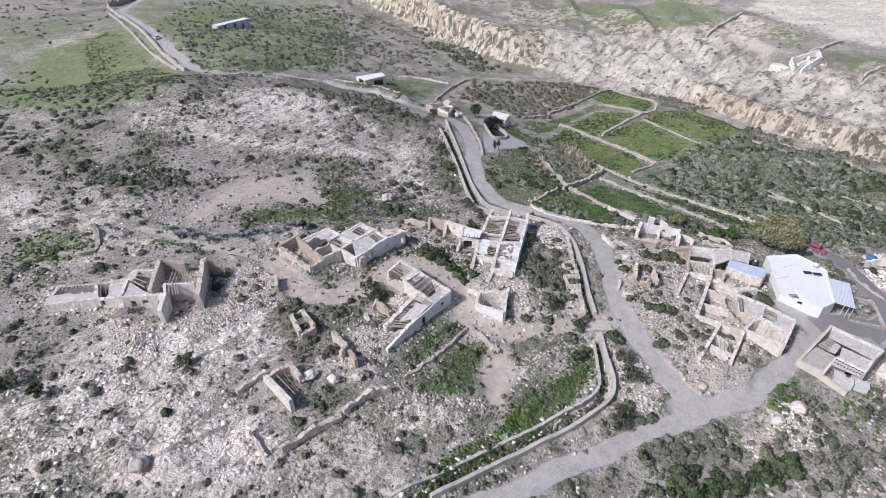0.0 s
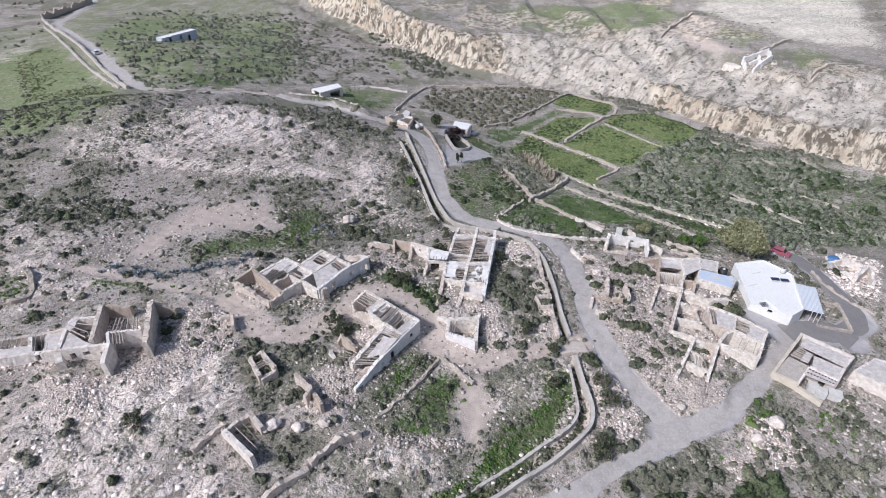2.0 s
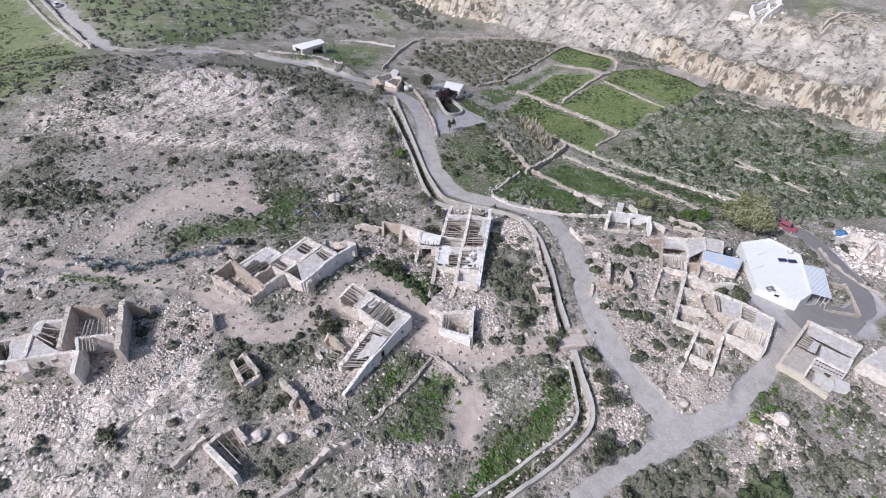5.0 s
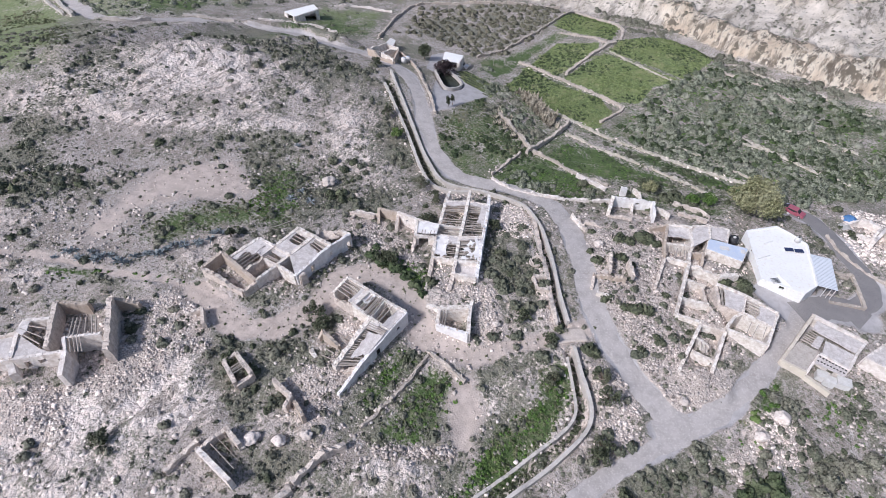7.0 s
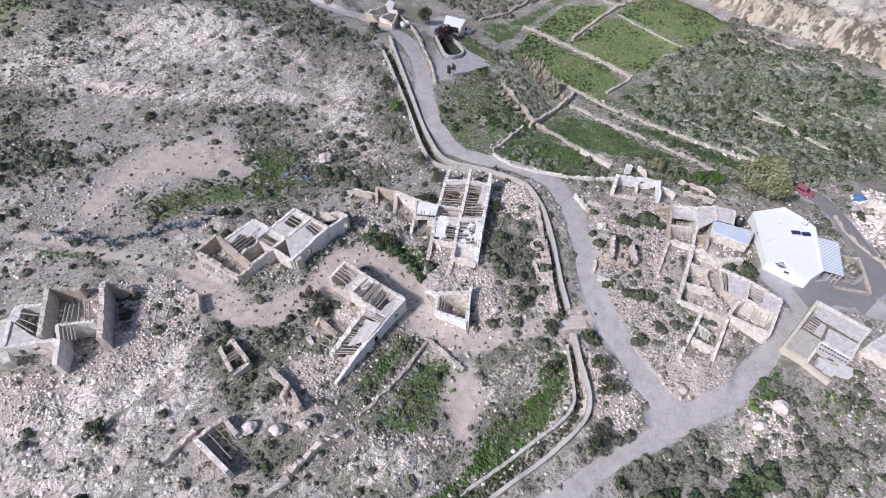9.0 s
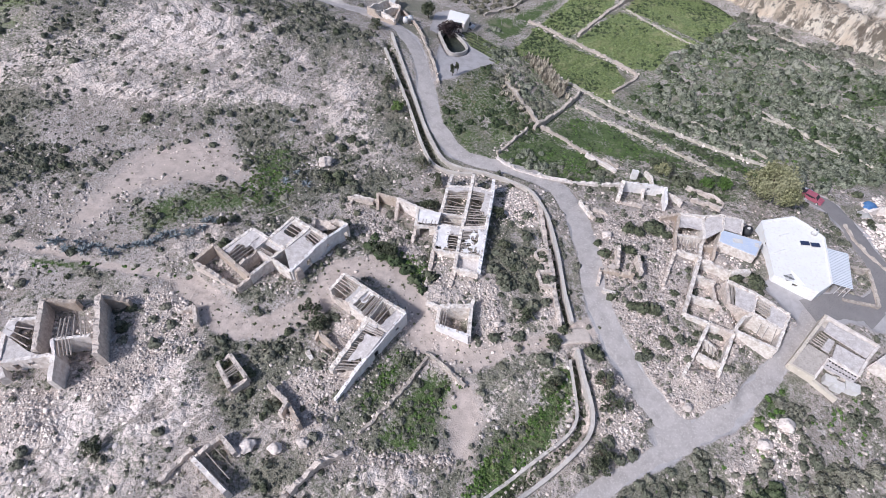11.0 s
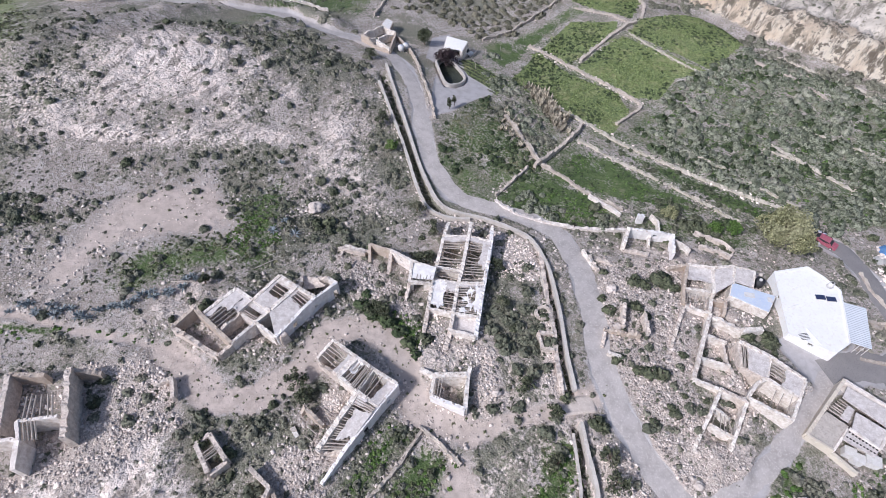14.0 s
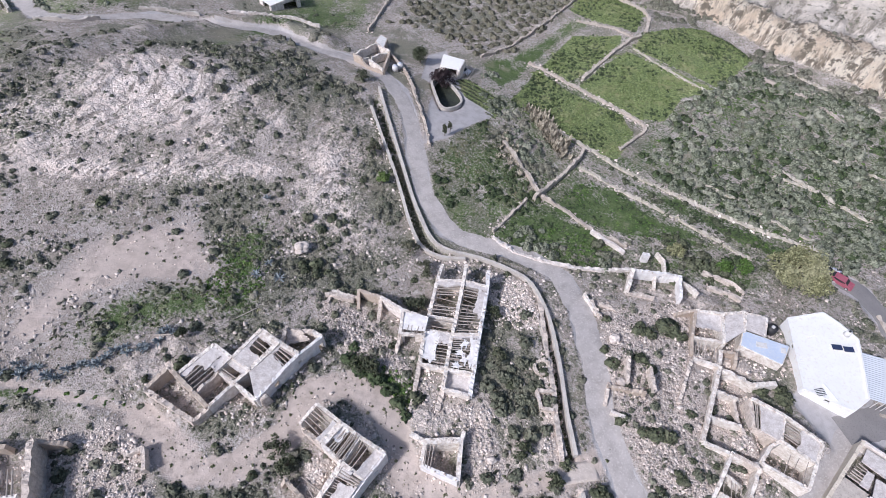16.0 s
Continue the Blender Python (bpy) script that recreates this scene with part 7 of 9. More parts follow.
stone_wall("pale eroded terrace edge in the scrub", [(99.4, 136.3), (105.4, 130.9), (115.0, 123.1)], 0.3, 0.7, MAT_BANK)
stone_wall("pale eroded terrace edge in the scrub", [(85.8, 129.0), (92.2, 125.0), (95.6, 119.9)], 0.3, 0.6, MAT_BANK)
stone_wall("pale eroded terrace edge in the scrub", [(67.8, 126.4), (74.4, 119.9), (80.0, 112.4), (83.4, 109.2)], 0.3, 0.6, MAT_BANK)


stone_wall("low broken stone wall behind the row of rooms", [(56.7, 100.9), (60.1, 99.1), (62.6, 96.4)], 0.9, 0.6, MAT_RUBBLE_WALL)
stone_wall("low broken stone wall behind the row of rooms", [(56.5, 97.8), (59.5, 96.6), (61.3, 94.7)], 0.8, 0.6, MAT_RUBBLE_WALL)


# ---- plants ----
def leafy(name, dark, light, dry):
    m, nodes, links, bsdf = shader(name, 0.8)
    geo = nodes.new("ShaderNodeNewGeometry")
    c = blend(nodes, links, geo.outputs["Random Per Island"], dark, light)
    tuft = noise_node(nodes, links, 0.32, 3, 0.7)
    # Leaf colour goes darker where the tuft noise sinks the bump.
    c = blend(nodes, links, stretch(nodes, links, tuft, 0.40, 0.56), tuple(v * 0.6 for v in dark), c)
    c = blend(nodes, links, stretch(nodes, links, noise_node(nodes, links, 5.0, 3), 0.52, 0.74), c, dry)
    links.new(c, bsdf.inputs["Base Color"])
    bump(nodes, links, bsdf, tuft, 1.0, 0.25)
    return m


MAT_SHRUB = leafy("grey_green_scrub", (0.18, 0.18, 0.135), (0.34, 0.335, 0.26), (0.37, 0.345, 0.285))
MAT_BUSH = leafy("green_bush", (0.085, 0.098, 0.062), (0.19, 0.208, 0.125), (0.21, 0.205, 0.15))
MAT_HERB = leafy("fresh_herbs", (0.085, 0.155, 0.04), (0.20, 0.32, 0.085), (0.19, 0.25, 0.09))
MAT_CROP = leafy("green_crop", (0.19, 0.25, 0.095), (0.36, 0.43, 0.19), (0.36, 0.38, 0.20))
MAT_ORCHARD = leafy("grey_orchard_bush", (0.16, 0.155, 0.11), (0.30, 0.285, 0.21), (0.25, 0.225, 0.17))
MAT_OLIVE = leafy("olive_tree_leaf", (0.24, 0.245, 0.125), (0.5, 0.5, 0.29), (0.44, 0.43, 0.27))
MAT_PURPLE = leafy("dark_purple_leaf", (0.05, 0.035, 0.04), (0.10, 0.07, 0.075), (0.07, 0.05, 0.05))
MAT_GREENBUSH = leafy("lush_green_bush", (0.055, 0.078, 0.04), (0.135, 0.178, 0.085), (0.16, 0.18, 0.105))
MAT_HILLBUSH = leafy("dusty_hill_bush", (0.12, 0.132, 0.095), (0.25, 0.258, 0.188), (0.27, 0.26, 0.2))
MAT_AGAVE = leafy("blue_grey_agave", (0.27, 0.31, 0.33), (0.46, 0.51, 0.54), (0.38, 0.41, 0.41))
MAT_STRAW = leafy("dry_reed", (0.44, 0.39, 0.31), (0.64, 0.575, 0.46), (0.55, 0.49, 0.39))
MAT_BARK = worn("rough_bark", (0.16, 0.125, 0.09), (0.11, 0.085, 0.065), (0.20, 0.165, 0.13), 0.4, 0.06)


def leaf_quads(points, normals, size, gen, long=1.5):
    """Small leaf patches round points, each a bent pair of triangles."""
    n = len(points)
    r = gen.normal(size=(n, 3))
    t = np.cross(normals, r)
    t /= np.linalg.norm(t, axis=1)[:, None] + 1e-9
    b = np.cross(normals, t)
    s = size * (0.6 + 0.8 * gen.random(n))[:, None]
    v = np.stack([points - t * s * long / 2, points + b * s / 2 + normals * s * 0.15, points + t * s * long / 2 - normals * s * 0.25, points - b * s / 2 + normals * s * 0.1], 1)
    f = np.arange(4 * n).reshape(n, 4)
    return v.reshape(-1, 3), f


def shrub_shape(gen, around=9, bands=3, leaves=28, flat=0.75, size=0.30):
    """A lumpy leafy dome of radius 1 on the ground, ringed by loose leaf patches."""
    lift = np.linspace(-0.05, 1.32, bands + 1)
    a = np.arange(around) * 6.2832 / around
    lobe = 1 + 0.2 * np.sin(2 * a + gen.random() * 6) + 0.16 * np.sin(3 * a + gen.random() * 6)
    A, E = np.meshgrid(a, lift, indexing="xy")
    A = A + gen.normal(size=A.shape) * 0.18
    r = 0.78 * lobe[None, :] * (1 + 0.16 * gen.normal(size=A.shape))
    v = np.stack([np.cos(A) * np.cos(E) * r, np.sin(A) * np.cos(E) * r, np.maximum(np.sin(E) * r * flat, -0.03)], 2).reshape(-1, 3)
    f = []
    for j in range(bands):
        for i in range(around):
            n = (i + 1) % around
            f.append((j * around + i, j * around + n, (j + 1) * around + n, (j + 1) * around + i))
    d = gen.normal(size=(leaves, 3))
    d /= np.linalg.norm(d, axis=1)[:, None]
    d[:, 2] = np.abs(d[:, 2]) * 0.95 + 0.03
    p = d * (0.7 + 0.26 * gen.random(leaves))[:, None]
    p[:, 2] = np.maximum(p[:, 2] * flat, 0.04)
    nrm = d + gen.normal(size=d.shape) * 0.4
    nrm /= np.linalg.norm(nrm, axis=1)[:, None]
    lv, lf = leaf_quads(p, nrm, size, gen)
    return np.concatenate([v, lv]), np.concatenate([np.array(f), lf + len(v)])


def tuft_shape(gen, blades=7):
    a = gen.random(blades) * 6.283
    lean = 0.3 + 0.5 * gen.random(blades)
    base = np.stack([np.cos(a), np.sin(a), a * 0], 1) * 0.15
    tip = np.stack([np.cos(a) * lean, np.sin(a) * lean, 0.7 + 0.4 * gen.random(blades)], 1)
    side = np.stack([-np.sin(a), np.cos(a), a * 0], 1) * 0.2
    half = (base + tip) / 2
    v = np.stack([base - side * 0.4, half - side, tip, half + side], 1).reshape(-1, 3)
    return v, np.arange(4 * blades).reshape(blades, 4)


def stone_shape(gen):
    c = np.array([(x, y, z) for z in (-0.35, 0.45) for x, y in ((-0.5, -0.5), (0.5, -0.5), (0.5, 0.5), (-0.5, 0.5))]) * (1.0, 0.8, 0.75)
    c = c + gen.normal(size=(8, 3)) * 0.14
    c[4:, :2] *= 0.82
    f = np.array([(3, 2, 1, 0), (4, 5, 6, 7), (0, 1, 5, 4), (1, 2, 6, 5), (2, 3, 7, 6), (3, 0, 4, 7)])
    return c, f


def spread(name, label, category, shapes, x, y, size, material, gen, sink=0.05, upright=1.0, tilt=0.0, z=None):
    """Many small pieces in one mesh, laid on the ground."""
    n = len(x)
    if n == 0:
        return None
    z = ground_many(x, y) if z is None else z
    V, F, off = [], [], 0
    which = gen.integers(0, len(shapes), n)
    for k, (sv, sf) in enumerate(shapes):
        sel = np.nonzero(which == k)[0]
        if not len(sel):
            continue
        a = gen.random(len(sel)) * 6.283
        c, s = np.cos(a), np.sin(a)
        sz = size[sel]
        v = np.empty((len(sel), len(sv), 3))
        hgt = upright * (0.8 + 0.4 * gen.random(len(sel)))
        v[:, :, 0] = (sv[None, :, 0] * c[:, None] - sv[None, :, 1] * s[:, None]) * sz[:, None] + x[sel][:, None]
        v[:, :, 1] = (sv[None, :, 0] * s[:, None] + sv[None, :, 1] * c[:, None]) * sz[:, None] + y[sel][:, None]
        v[:, :, 2] = sv[None, :, 2] * (sz * hgt)[:, None] + (z[sel] - sink * sz)[:, None]
        V.append(v.reshape(-1, 3))
        F.append((sf[None] + (np.arange(len(sel)) * len(sv))[:, None, None] + off).reshape(-1, sf.shape[1]))
        off += v.shape[0] * v.shape[1]
    V, F = np.concatenate(V), np.concatenate(F)
    me = bpy.data.meshes.new(name)
    me.vertices.add(len(V))
    me.vertices.foreach_set("co", V.ravel())
    me.loops.add(F.size)
    me.loops.foreach_set("vertex_index", F.ravel())
    me.polygons.add(len(F))
    me.polygons.foreach_set("loop_start", np.arange(0, F.size, F.shape[1]))
    me.update(calc_edges=True)
    me.materials.append(material)
    return tagged(new(name, me), label, category, kind="stuff")


def sow(gen, polygon, density, clump=0.0, seed=0.0, clear=True):
    """Random places in a polygon, fewer where noise is low, none on roads or in rooms."""
    p = np.array(polygon)
    lo, hi = p.min(0), p.max(0)
    n = int((hi[0] - lo[0]) * (hi[1] - lo[1]) * density)
    x, y = lo[0] + gen.random(n) * (hi[0] - lo[0]), lo[1] + gen.random(n) * (hi[1] - lo[1])
    keep = area(x, y, polygon, 1.0) > gen.random(n)
    if clump:
        keep &= fbm(x, y, 9, 4, seed + 31) * clump * 3.4 + 0.45 > gen.random(n)
    if clear:
        road, soil, green, crop, rock, rubble = masks(x, y)
        keep &= rock * 0.9 < gen.random(n)
        keep &= (road < 0.15) & (soil < 0.5 + 0.4 * gen.random(n)) & outside_roofs(x, y)
    return x[keep], y[keep]


# Plan outlines under roofs, kept free of plants.
ROOFED = []
ROOFED.append([(-26.2, 83.2), (-22.3, 87.3), (-16.1, 89.0), (-13.1, 87.1), (-7.4, 88.0), (-15.6, 78.5)])
ROOFED.append([(-7.6, 78.2), (1.3, 71.3), (-7.2, 61.9), (-8.9, 63.1), (-4.2, 70.5), (-9.6, 75.4)])
ROOFED.append([(11.0, 102.7), (18.0, 100.9), (12.4, 78.0), (5.9, 82.4)])
ROOFED.append([(7.0, 72.6), (10.7, 71.9), (9.6, 68.0), (5.6, 69.3)])
ROOFED.append([(50.6, 91.3), (62.3, 90.0), (63.1, 84.5), (60.3, 81.4), (46.4, 82.3)])
ROOFED.append([(52.9, 76.1), (61.1, 70.1), (56.2, 64.5), (50.9, 67.7)])
ROOFED.append([(65.6, 89.5), (72.1, 90.3), (78.3, 82.3), (74.6, 74.7), (67.6, 72.9), (60.6, 76.3)])
ROOFED.append([(67.1, 69.7), (73.2, 64.6), (66.4, 58.4), (57.7, 56.8), (55.2, 61.2)])
ROOFED.append([(-61.1, 63.4), (-50.7, 65.6), (-43.6, 66.9), (-40.4, 69.4), (-43.7, 74.5), (-51.1, 71.3), (-61.6, 67.5)])
ROOFED.append([(-5.6, 159.5), (-2.1, 177.2), (3.2, 176.0), (1.2, 154.0)])
ROOFED.append([(14.6, 170.7), (19.5, 174.9), (24.3, 162.7), (22.3, 160.8)])


def outside_roofs(x, y):
    free = np.ones(np.shape(x), bool)
    for poly in ROOFED:
        free &= area(x, y, poly, 0.3) < 0.5
    return free


GEN = np.random.default_rng(11)
SHRUBS = [shrub_shape(GEN, 9, 3, 26) for _ in range(9)]
BUSHES = [shrub_shape(GEN, 11, 5, 60, 0.9, 0.24) for _ in range(7)]
LOW = [shrub_shape(GEN, 6, 1, 6, 0.6, 0.55) for _ in range(9)]
TUFTS = [tuft_shape(GEN) for _ in range(5)]
STONES = [stone_shape(GEN) for _ in range(8)]
HILL = [(-75, 118), (-60, 160), (-20, 165), (2, 140), (4, 108), (-8, 100), (-30, 112), (-60, 100)]
NEAR = [(-80, 30), (95, 30), (95, 105), (60, 112), (10, 104), (-10, 112), (-80, 105)]
def thicket(poly, density, r0, r1, kind, clump=0.5):
    x, y = sow(GEN, poly, density * 4.0, clump, density * 10 + r1)
    size = r0 + (r1 - r0) * GEN.random(len(x)) ** 1.8
    near = np.median(y) < 115 if len(x) else False
    label = "low grey-green scrub bushes on stony ground" if kind is MAT_SHRUB else "dark green bushes on stony ground"
    spread("scrub", label, "scrub", BUSHES if near and r1 > 1.1 else SHRUBS, x, y, size, kind, GEN)


thicket([(55.6, 80.4), (61.1, 78.7), (61.1, 74.4), (55.4, 77.6)], 0.25, 0.6, 1.3, MAT_BUSH)
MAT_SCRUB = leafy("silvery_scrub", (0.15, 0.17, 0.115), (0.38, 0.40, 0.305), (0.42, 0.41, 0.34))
thicket(SCRUB, 0.15, 0.6, 1.9, MAT_SCRUB, 0.4)
thicket(SCRUB, 0.07, 0.6, 1.7, MAT_GREENBUSH, 0.5)
x, y = sow(GEN, SCRUB, 0.3, 0.6, 7.7)
spread("herbs", "fresh green grass between scrub bushes", "plants", LOW, x, y, 0.25 + 0.4 * GEN.random(len(x)), MAT_HERB, GEN, upright=0.7)
thicket([(-166.0, 185.9), (-149.1, 197.0), (-80.9, 127.0), (-82.6, 96.3), (-89.5, 86.6)], 0.03, 0.6, 1.2, MAT_SHRUB)
thicket([(-246.2, 292.6), (-196.0, 343.7), (-181.8, 372.0), (-155.8, 266.3), (-140.9, 215.7), (-186.1, 213.2)], 0.012, 0.48, 1.10, MAT_SHRUB)
thicket([(-72.3, 351.3), (-18.8, 307.6), (7.9, 230.4), (-22.6, 215.0), (-45.1, 204.8)], 0.042, 0.48, 1.44, MAT_SHRUB)
thicket([(48.1, 132.9), (59.2, 125.4), (74.4, 106.7), (70.0, 103.0), (52.6, 121.6)], 0.08, 0.4, 1.0, MAT_BUSH)
thicket([(52.8, 111.4), (70.4, 101.3), (65.0, 95.4), (54.8, 98.2), (51.6, 104.9)], 0.12, 0.6, 1.3, MAT_BUSH)
thicket([(10.8, 130.9), (24.2, 145.4), (29.2, 126.1), (31.8, 120.3), (20.7, 110.8), (15.0, 110.8), (10.1, 120.5)], 0.2, 0.4, 1.0, MAT_GREENBUSH)
thicket([(22.0, 139.8), (34.3, 154.3), (43.0, 134.7), (32.5, 123.3)], 0.14, 0.5, 1.1, MAT_SHRUB)
thicket([(-118.5, 218.0), (-147.7, 324.8), (-72.3, 351.3), (-15.9, 249.2), (-30.3, 210.3), (-77.3, 177.2)], 0.020, 0.48, 1.44, MAT_SHRUB)
thicket([(-130.1, 194.2), (-81.3, 162.0), (-65.8, 143.1), (-91.3, 134.5)], 0.007, 0.6, 1.2, MAT_HILLBUSH)
thicket([(-19.0, 314.9), (9.8, 279.2), (31.0, 247.2), (12.8, 235.1), (-1.2, 263.2)], 0.126, 0.60, 1.58, MAT_HILLBUSH)
thicket([(77.5, 223.7), (104.1, 197.8), (101.0, 194.7), (81.0, 194.7)], 0.224, 0.54, 1.44, MAT_SHRUB)
thicket([(105.4, 185.9), (136.1, 149.9), (130.8, 146.5), (100.8, 169.3)], 0.12, 0.8, 1.8, MAT_SHRUB)
thicket([(51.3, 266.3), (118.0, 264.3), (110.4, 191.6), (70.6, 233.4), (37.0, 255.5)], 0.031, 0.35, 0.9, MAT_SHRUB)
thicket([(125.6, 263.0), (166.8, 197.1), (143.3, 149.7), (110.7, 193.1)], 0.022, 0.35, 0.9, MAT_SHRUB)
thicket([(0.1, 308.4), (259.8, 300.6), (194.3, 213.1), (52.0, 271.0)], 0.014, 0.35, 0.8, MAT_SHRUB)
thicket([(-39.2, 155.0), (-16.2, 184.8), (-3.0, 163.7), (-2.7, 145.3), (-34.7, 132.6)], 0.03, 0.8, 1.6, MAT_SHRUB)
thicket([(29.5, 47.5), (36.1, 48.8), (36.1, 45.4), (29.2, 43.8)], 0.3, 0.7, 1.9, MAT_GREENBUSH)
thicket([(37.3, 51.3), (43.5, 52.6), (46.3, 52.1), (42.0, 50.1), (37.2, 49.5)], 0.3, 0.6, 1.8, MAT_GREENBUSH)
thicket([(42.6, 45.4), (47.5, 47.3), (49.8, 45.4), (46.7, 40.8), (41.2, 40.5)], 0.25, 0.7, 2.0, MAT_GREENBUSH)
thicket([(56.5, 47.8), (65.7, 50.0), (60.1, 41.3), (53.6, 42.0)], 0.25, 0.7, 1.6, MAT_SHRUB)
thicket([(55.8, 58.1), (58.6, 57.3), (54.5, 51.2), (52.8, 53.0)], 0.25, 0.6, 1.3, MAT_SHRUB)
thicket([(-136.6, 150.1), (-127.6, 180.6), (-68.7, 142.0), (-66.4, 132.0), (-86.9, 125.3), (-110.6, 117.8)], 0.008, 0.6, 1.2, MAT_HILLBUSH)
thicket([(-93.5, 199.2), (-112.7, 230.2), (-114.9, 318.4), (-63.5, 343.3), (-39.2, 260.4), (-42.9, 198.0), (-74.4, 166.9)], 0.049, 0.48, 1.44, MAT_SCRUB)
thicket([(21.9, 161.5), (29.1, 169.1), (38.5, 139.0), (33.3, 127.7), (27.4, 138.9)], 0.12, 0.6, 1.4, MAT_SCRUB)
thicket([(21.3, 107.4), (31.0, 116.4), (40.2, 105.5), (41.4, 102.1), (32.7, 102.9)], 0.10, 0.6, 1.3, MAT_SCRUB)
thicket([(30.8, 43.9), (40.6, 44.5), (41.2, 40.5), (27.2, 39.7)], 0.2, 0.7, 1.8, MAT_GREENBUSH)
LOWER_EAST = [(31.6, 46.4), (41.3, 50.3), (53.8, 55.0), (70.9, 58.1), (60.1, 41.3), (25.0, 39.6)]
thicket([(15.6, 73.5), (16.6, 84.5), (22.6, 85.0), (23.6, 75.5)], 0.14, 0.7, 1.5, MAT_HILLBUSH, 0.2)
thicket([(37.0, 62.5), (36.0, 72.0), (43.0, 74.5), (42.0, 66.0)], 0.06, 0.6, 1.2, MAT_BUSH, 0.3)
thicket(LOWER_EAST, 0.10, 0.4, 1.3, MAT_HILLBUSH, 0.35)
x, y = sow(GEN, LOWER_EAST, 0.9, 0.5, 9.1)
spread("herbs", "fresh green herbs among the rubble", "plants", LOW, x, y, 0.2 + 0.35 * GEN.random(len(x)), MAT_HERB, GEN, upright=0.8)
thicket([(56.4, 61.1), (53.5, 59.2), (49.1, 55.0), (46.1, 52.9), (52.5, 54.2), (57.9, 59.1)], 0.4, 0.4, 1.0, MAT_HERB, 0.1)


def scrub_sow(poly, density, power):
    """Places where the scrub grows, the closer the denser the cover."""
    x, y = sow(GEN, poly, density, 0, 0)
    keep = scrub_cover(x, y, masks(x, y)) ** power > GEN.random(len(x))
    return x[keep], y[keep]


WEST = [(-125, 85), (-110, 150), (-75, 165), (-60, 160), (-60, 100), (-75, 85)]
for poly, share in ((NEAR, 1.0), (HILL, 1.0), (WEST, 0.4)):
    for kind, shapes, density, power, r0, r1, label in (
            (MAT_SHRUB, SHRUBS, 0.34, 1.2, 0.3, 0.95, "low grey-green scrub bushes on stony ground"),
            (MAT_HILLBUSH, SHRUBS, 0.22, 1.5, 0.35, 1.15, "dusty green scrub bushes on stony ground"),
            (MAT_BUSH, BUSHES, 0.06, 1.8, 0.5, 1.35, "dark green bushes on stony ground")):
        x, y = scrub_sow(poly, density * share, power)
        spread("scrub", label, "scrub", shapes, x, y, r0 + (r1 - r0) * GEN.random(len(x)) ** 2.0, kind, GEN)
    x, y = scrub_sow(poly, 2.6 * share, 1.3)
    spread("low_plants", "low dry grey-green plants between stones", "plants", LOW, x, y, 0.13 + 0.38 * GEN.random(len(x)) ** 2, MAT_SHRUB, GEN)
    x, y = scrub_sow(poly, 1.4 * share, 1.6)
    spread("low_plants", "small dusty green herbs between stones", "plants", LOW, x, y, 0.13 + 0.32 * GEN.random(len(x)) ** 2, MAT_HILLBUSH, GEN)

# low dry plants and grass between the stones
x, y = sow(GEN, [(-128.0, 262.0), (-110.0, 340.0), (-50.0, 330.0), (-1.4, 189.0), (-60.0, 160.0), (-76.0, 176.0)], 0.12, 0.6, 6.1)
spread("low_plants", "low green plants on the valley floor", "plants", LOW, x, y, 0.3 + 0.5 * GEN.random(len(x)) ** 2, MAT_HILLBUSH, GEN)
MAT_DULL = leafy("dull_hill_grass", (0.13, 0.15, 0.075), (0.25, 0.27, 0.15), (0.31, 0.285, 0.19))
for poly, soft, amount in GREEN_AREAS[:9]:
    x, y = sow(GEN, poly, 2.6 * amount, 0.5, 1.7)
    spread("grass_tufts", "dull green grass tufts on the slope", "grass", LOW, x, y, 0.18 + 0.3 * GEN.random(len(x)), MAT_DULL, GEN, upright=0.9)
for poly, soft, amount in LUSH + LUSH:
    x, y = sow(GEN, poly, 2.6 * amount, 0.35, 1.7)
    spread("herbs", "fresh green grass and herbs", "plants", LOW, x, y, 0.18 + 0.3 * GEN.random(len(x)), MAT_HERB, GEN, upright=0.9)
for poly in (LUSH[0][0], LUSH[7][0]):
    x, y = sow(GEN, poly, 4.5, 0.3, 2.7)
    spread("herbs", "vivid green herbs along the canal", "plants", LOW, x, y, 0.25 + 0.3 * GEN.random(len(x)), MAT_HERB, GEN, upright=0.9)
for poly in FIELDS:
    x, y = sow(GEN, poly, 3.0, 0.2, 2.3)
    spread("crop", "leafy green field crop", "crop", LOW, x, y, 0.3 + 0.35 * GEN.random(len(x)), MAT_CROP, GEN, upright=0.8)


for poly in FIELDS:
    x, y = sow(GEN, poly, 1.1, 0.9, 4.3)
    spread("crop", "dark green weeds among a field crop", "crop", LOW, x, y, 0.3 + 0.4 * GEN.random(len(x)), MAT_GREENBUSH, GEN, upright=0.8)
for poly in TERRACES:
    x, y = sow(GEN, poly, 3.0, 0.3, 2.3)
    spread("crop", "dark green leafy terrace crop", "crop", LOW, x, y, 0.2 + 0.35 * GEN.random(len(x)), MAT_GREENBUSH, GEN, upright=0.8)
    x, y = sow(GEN, poly, 1.2, 0.6, 3.3)
    spread("crop", "fresh green leaves among a terrace crop", "crop", LOW, x, y, 0.2 + 0.3 * GEN.random(len(x)), MAT_HERB, GEN, upright=0.8)


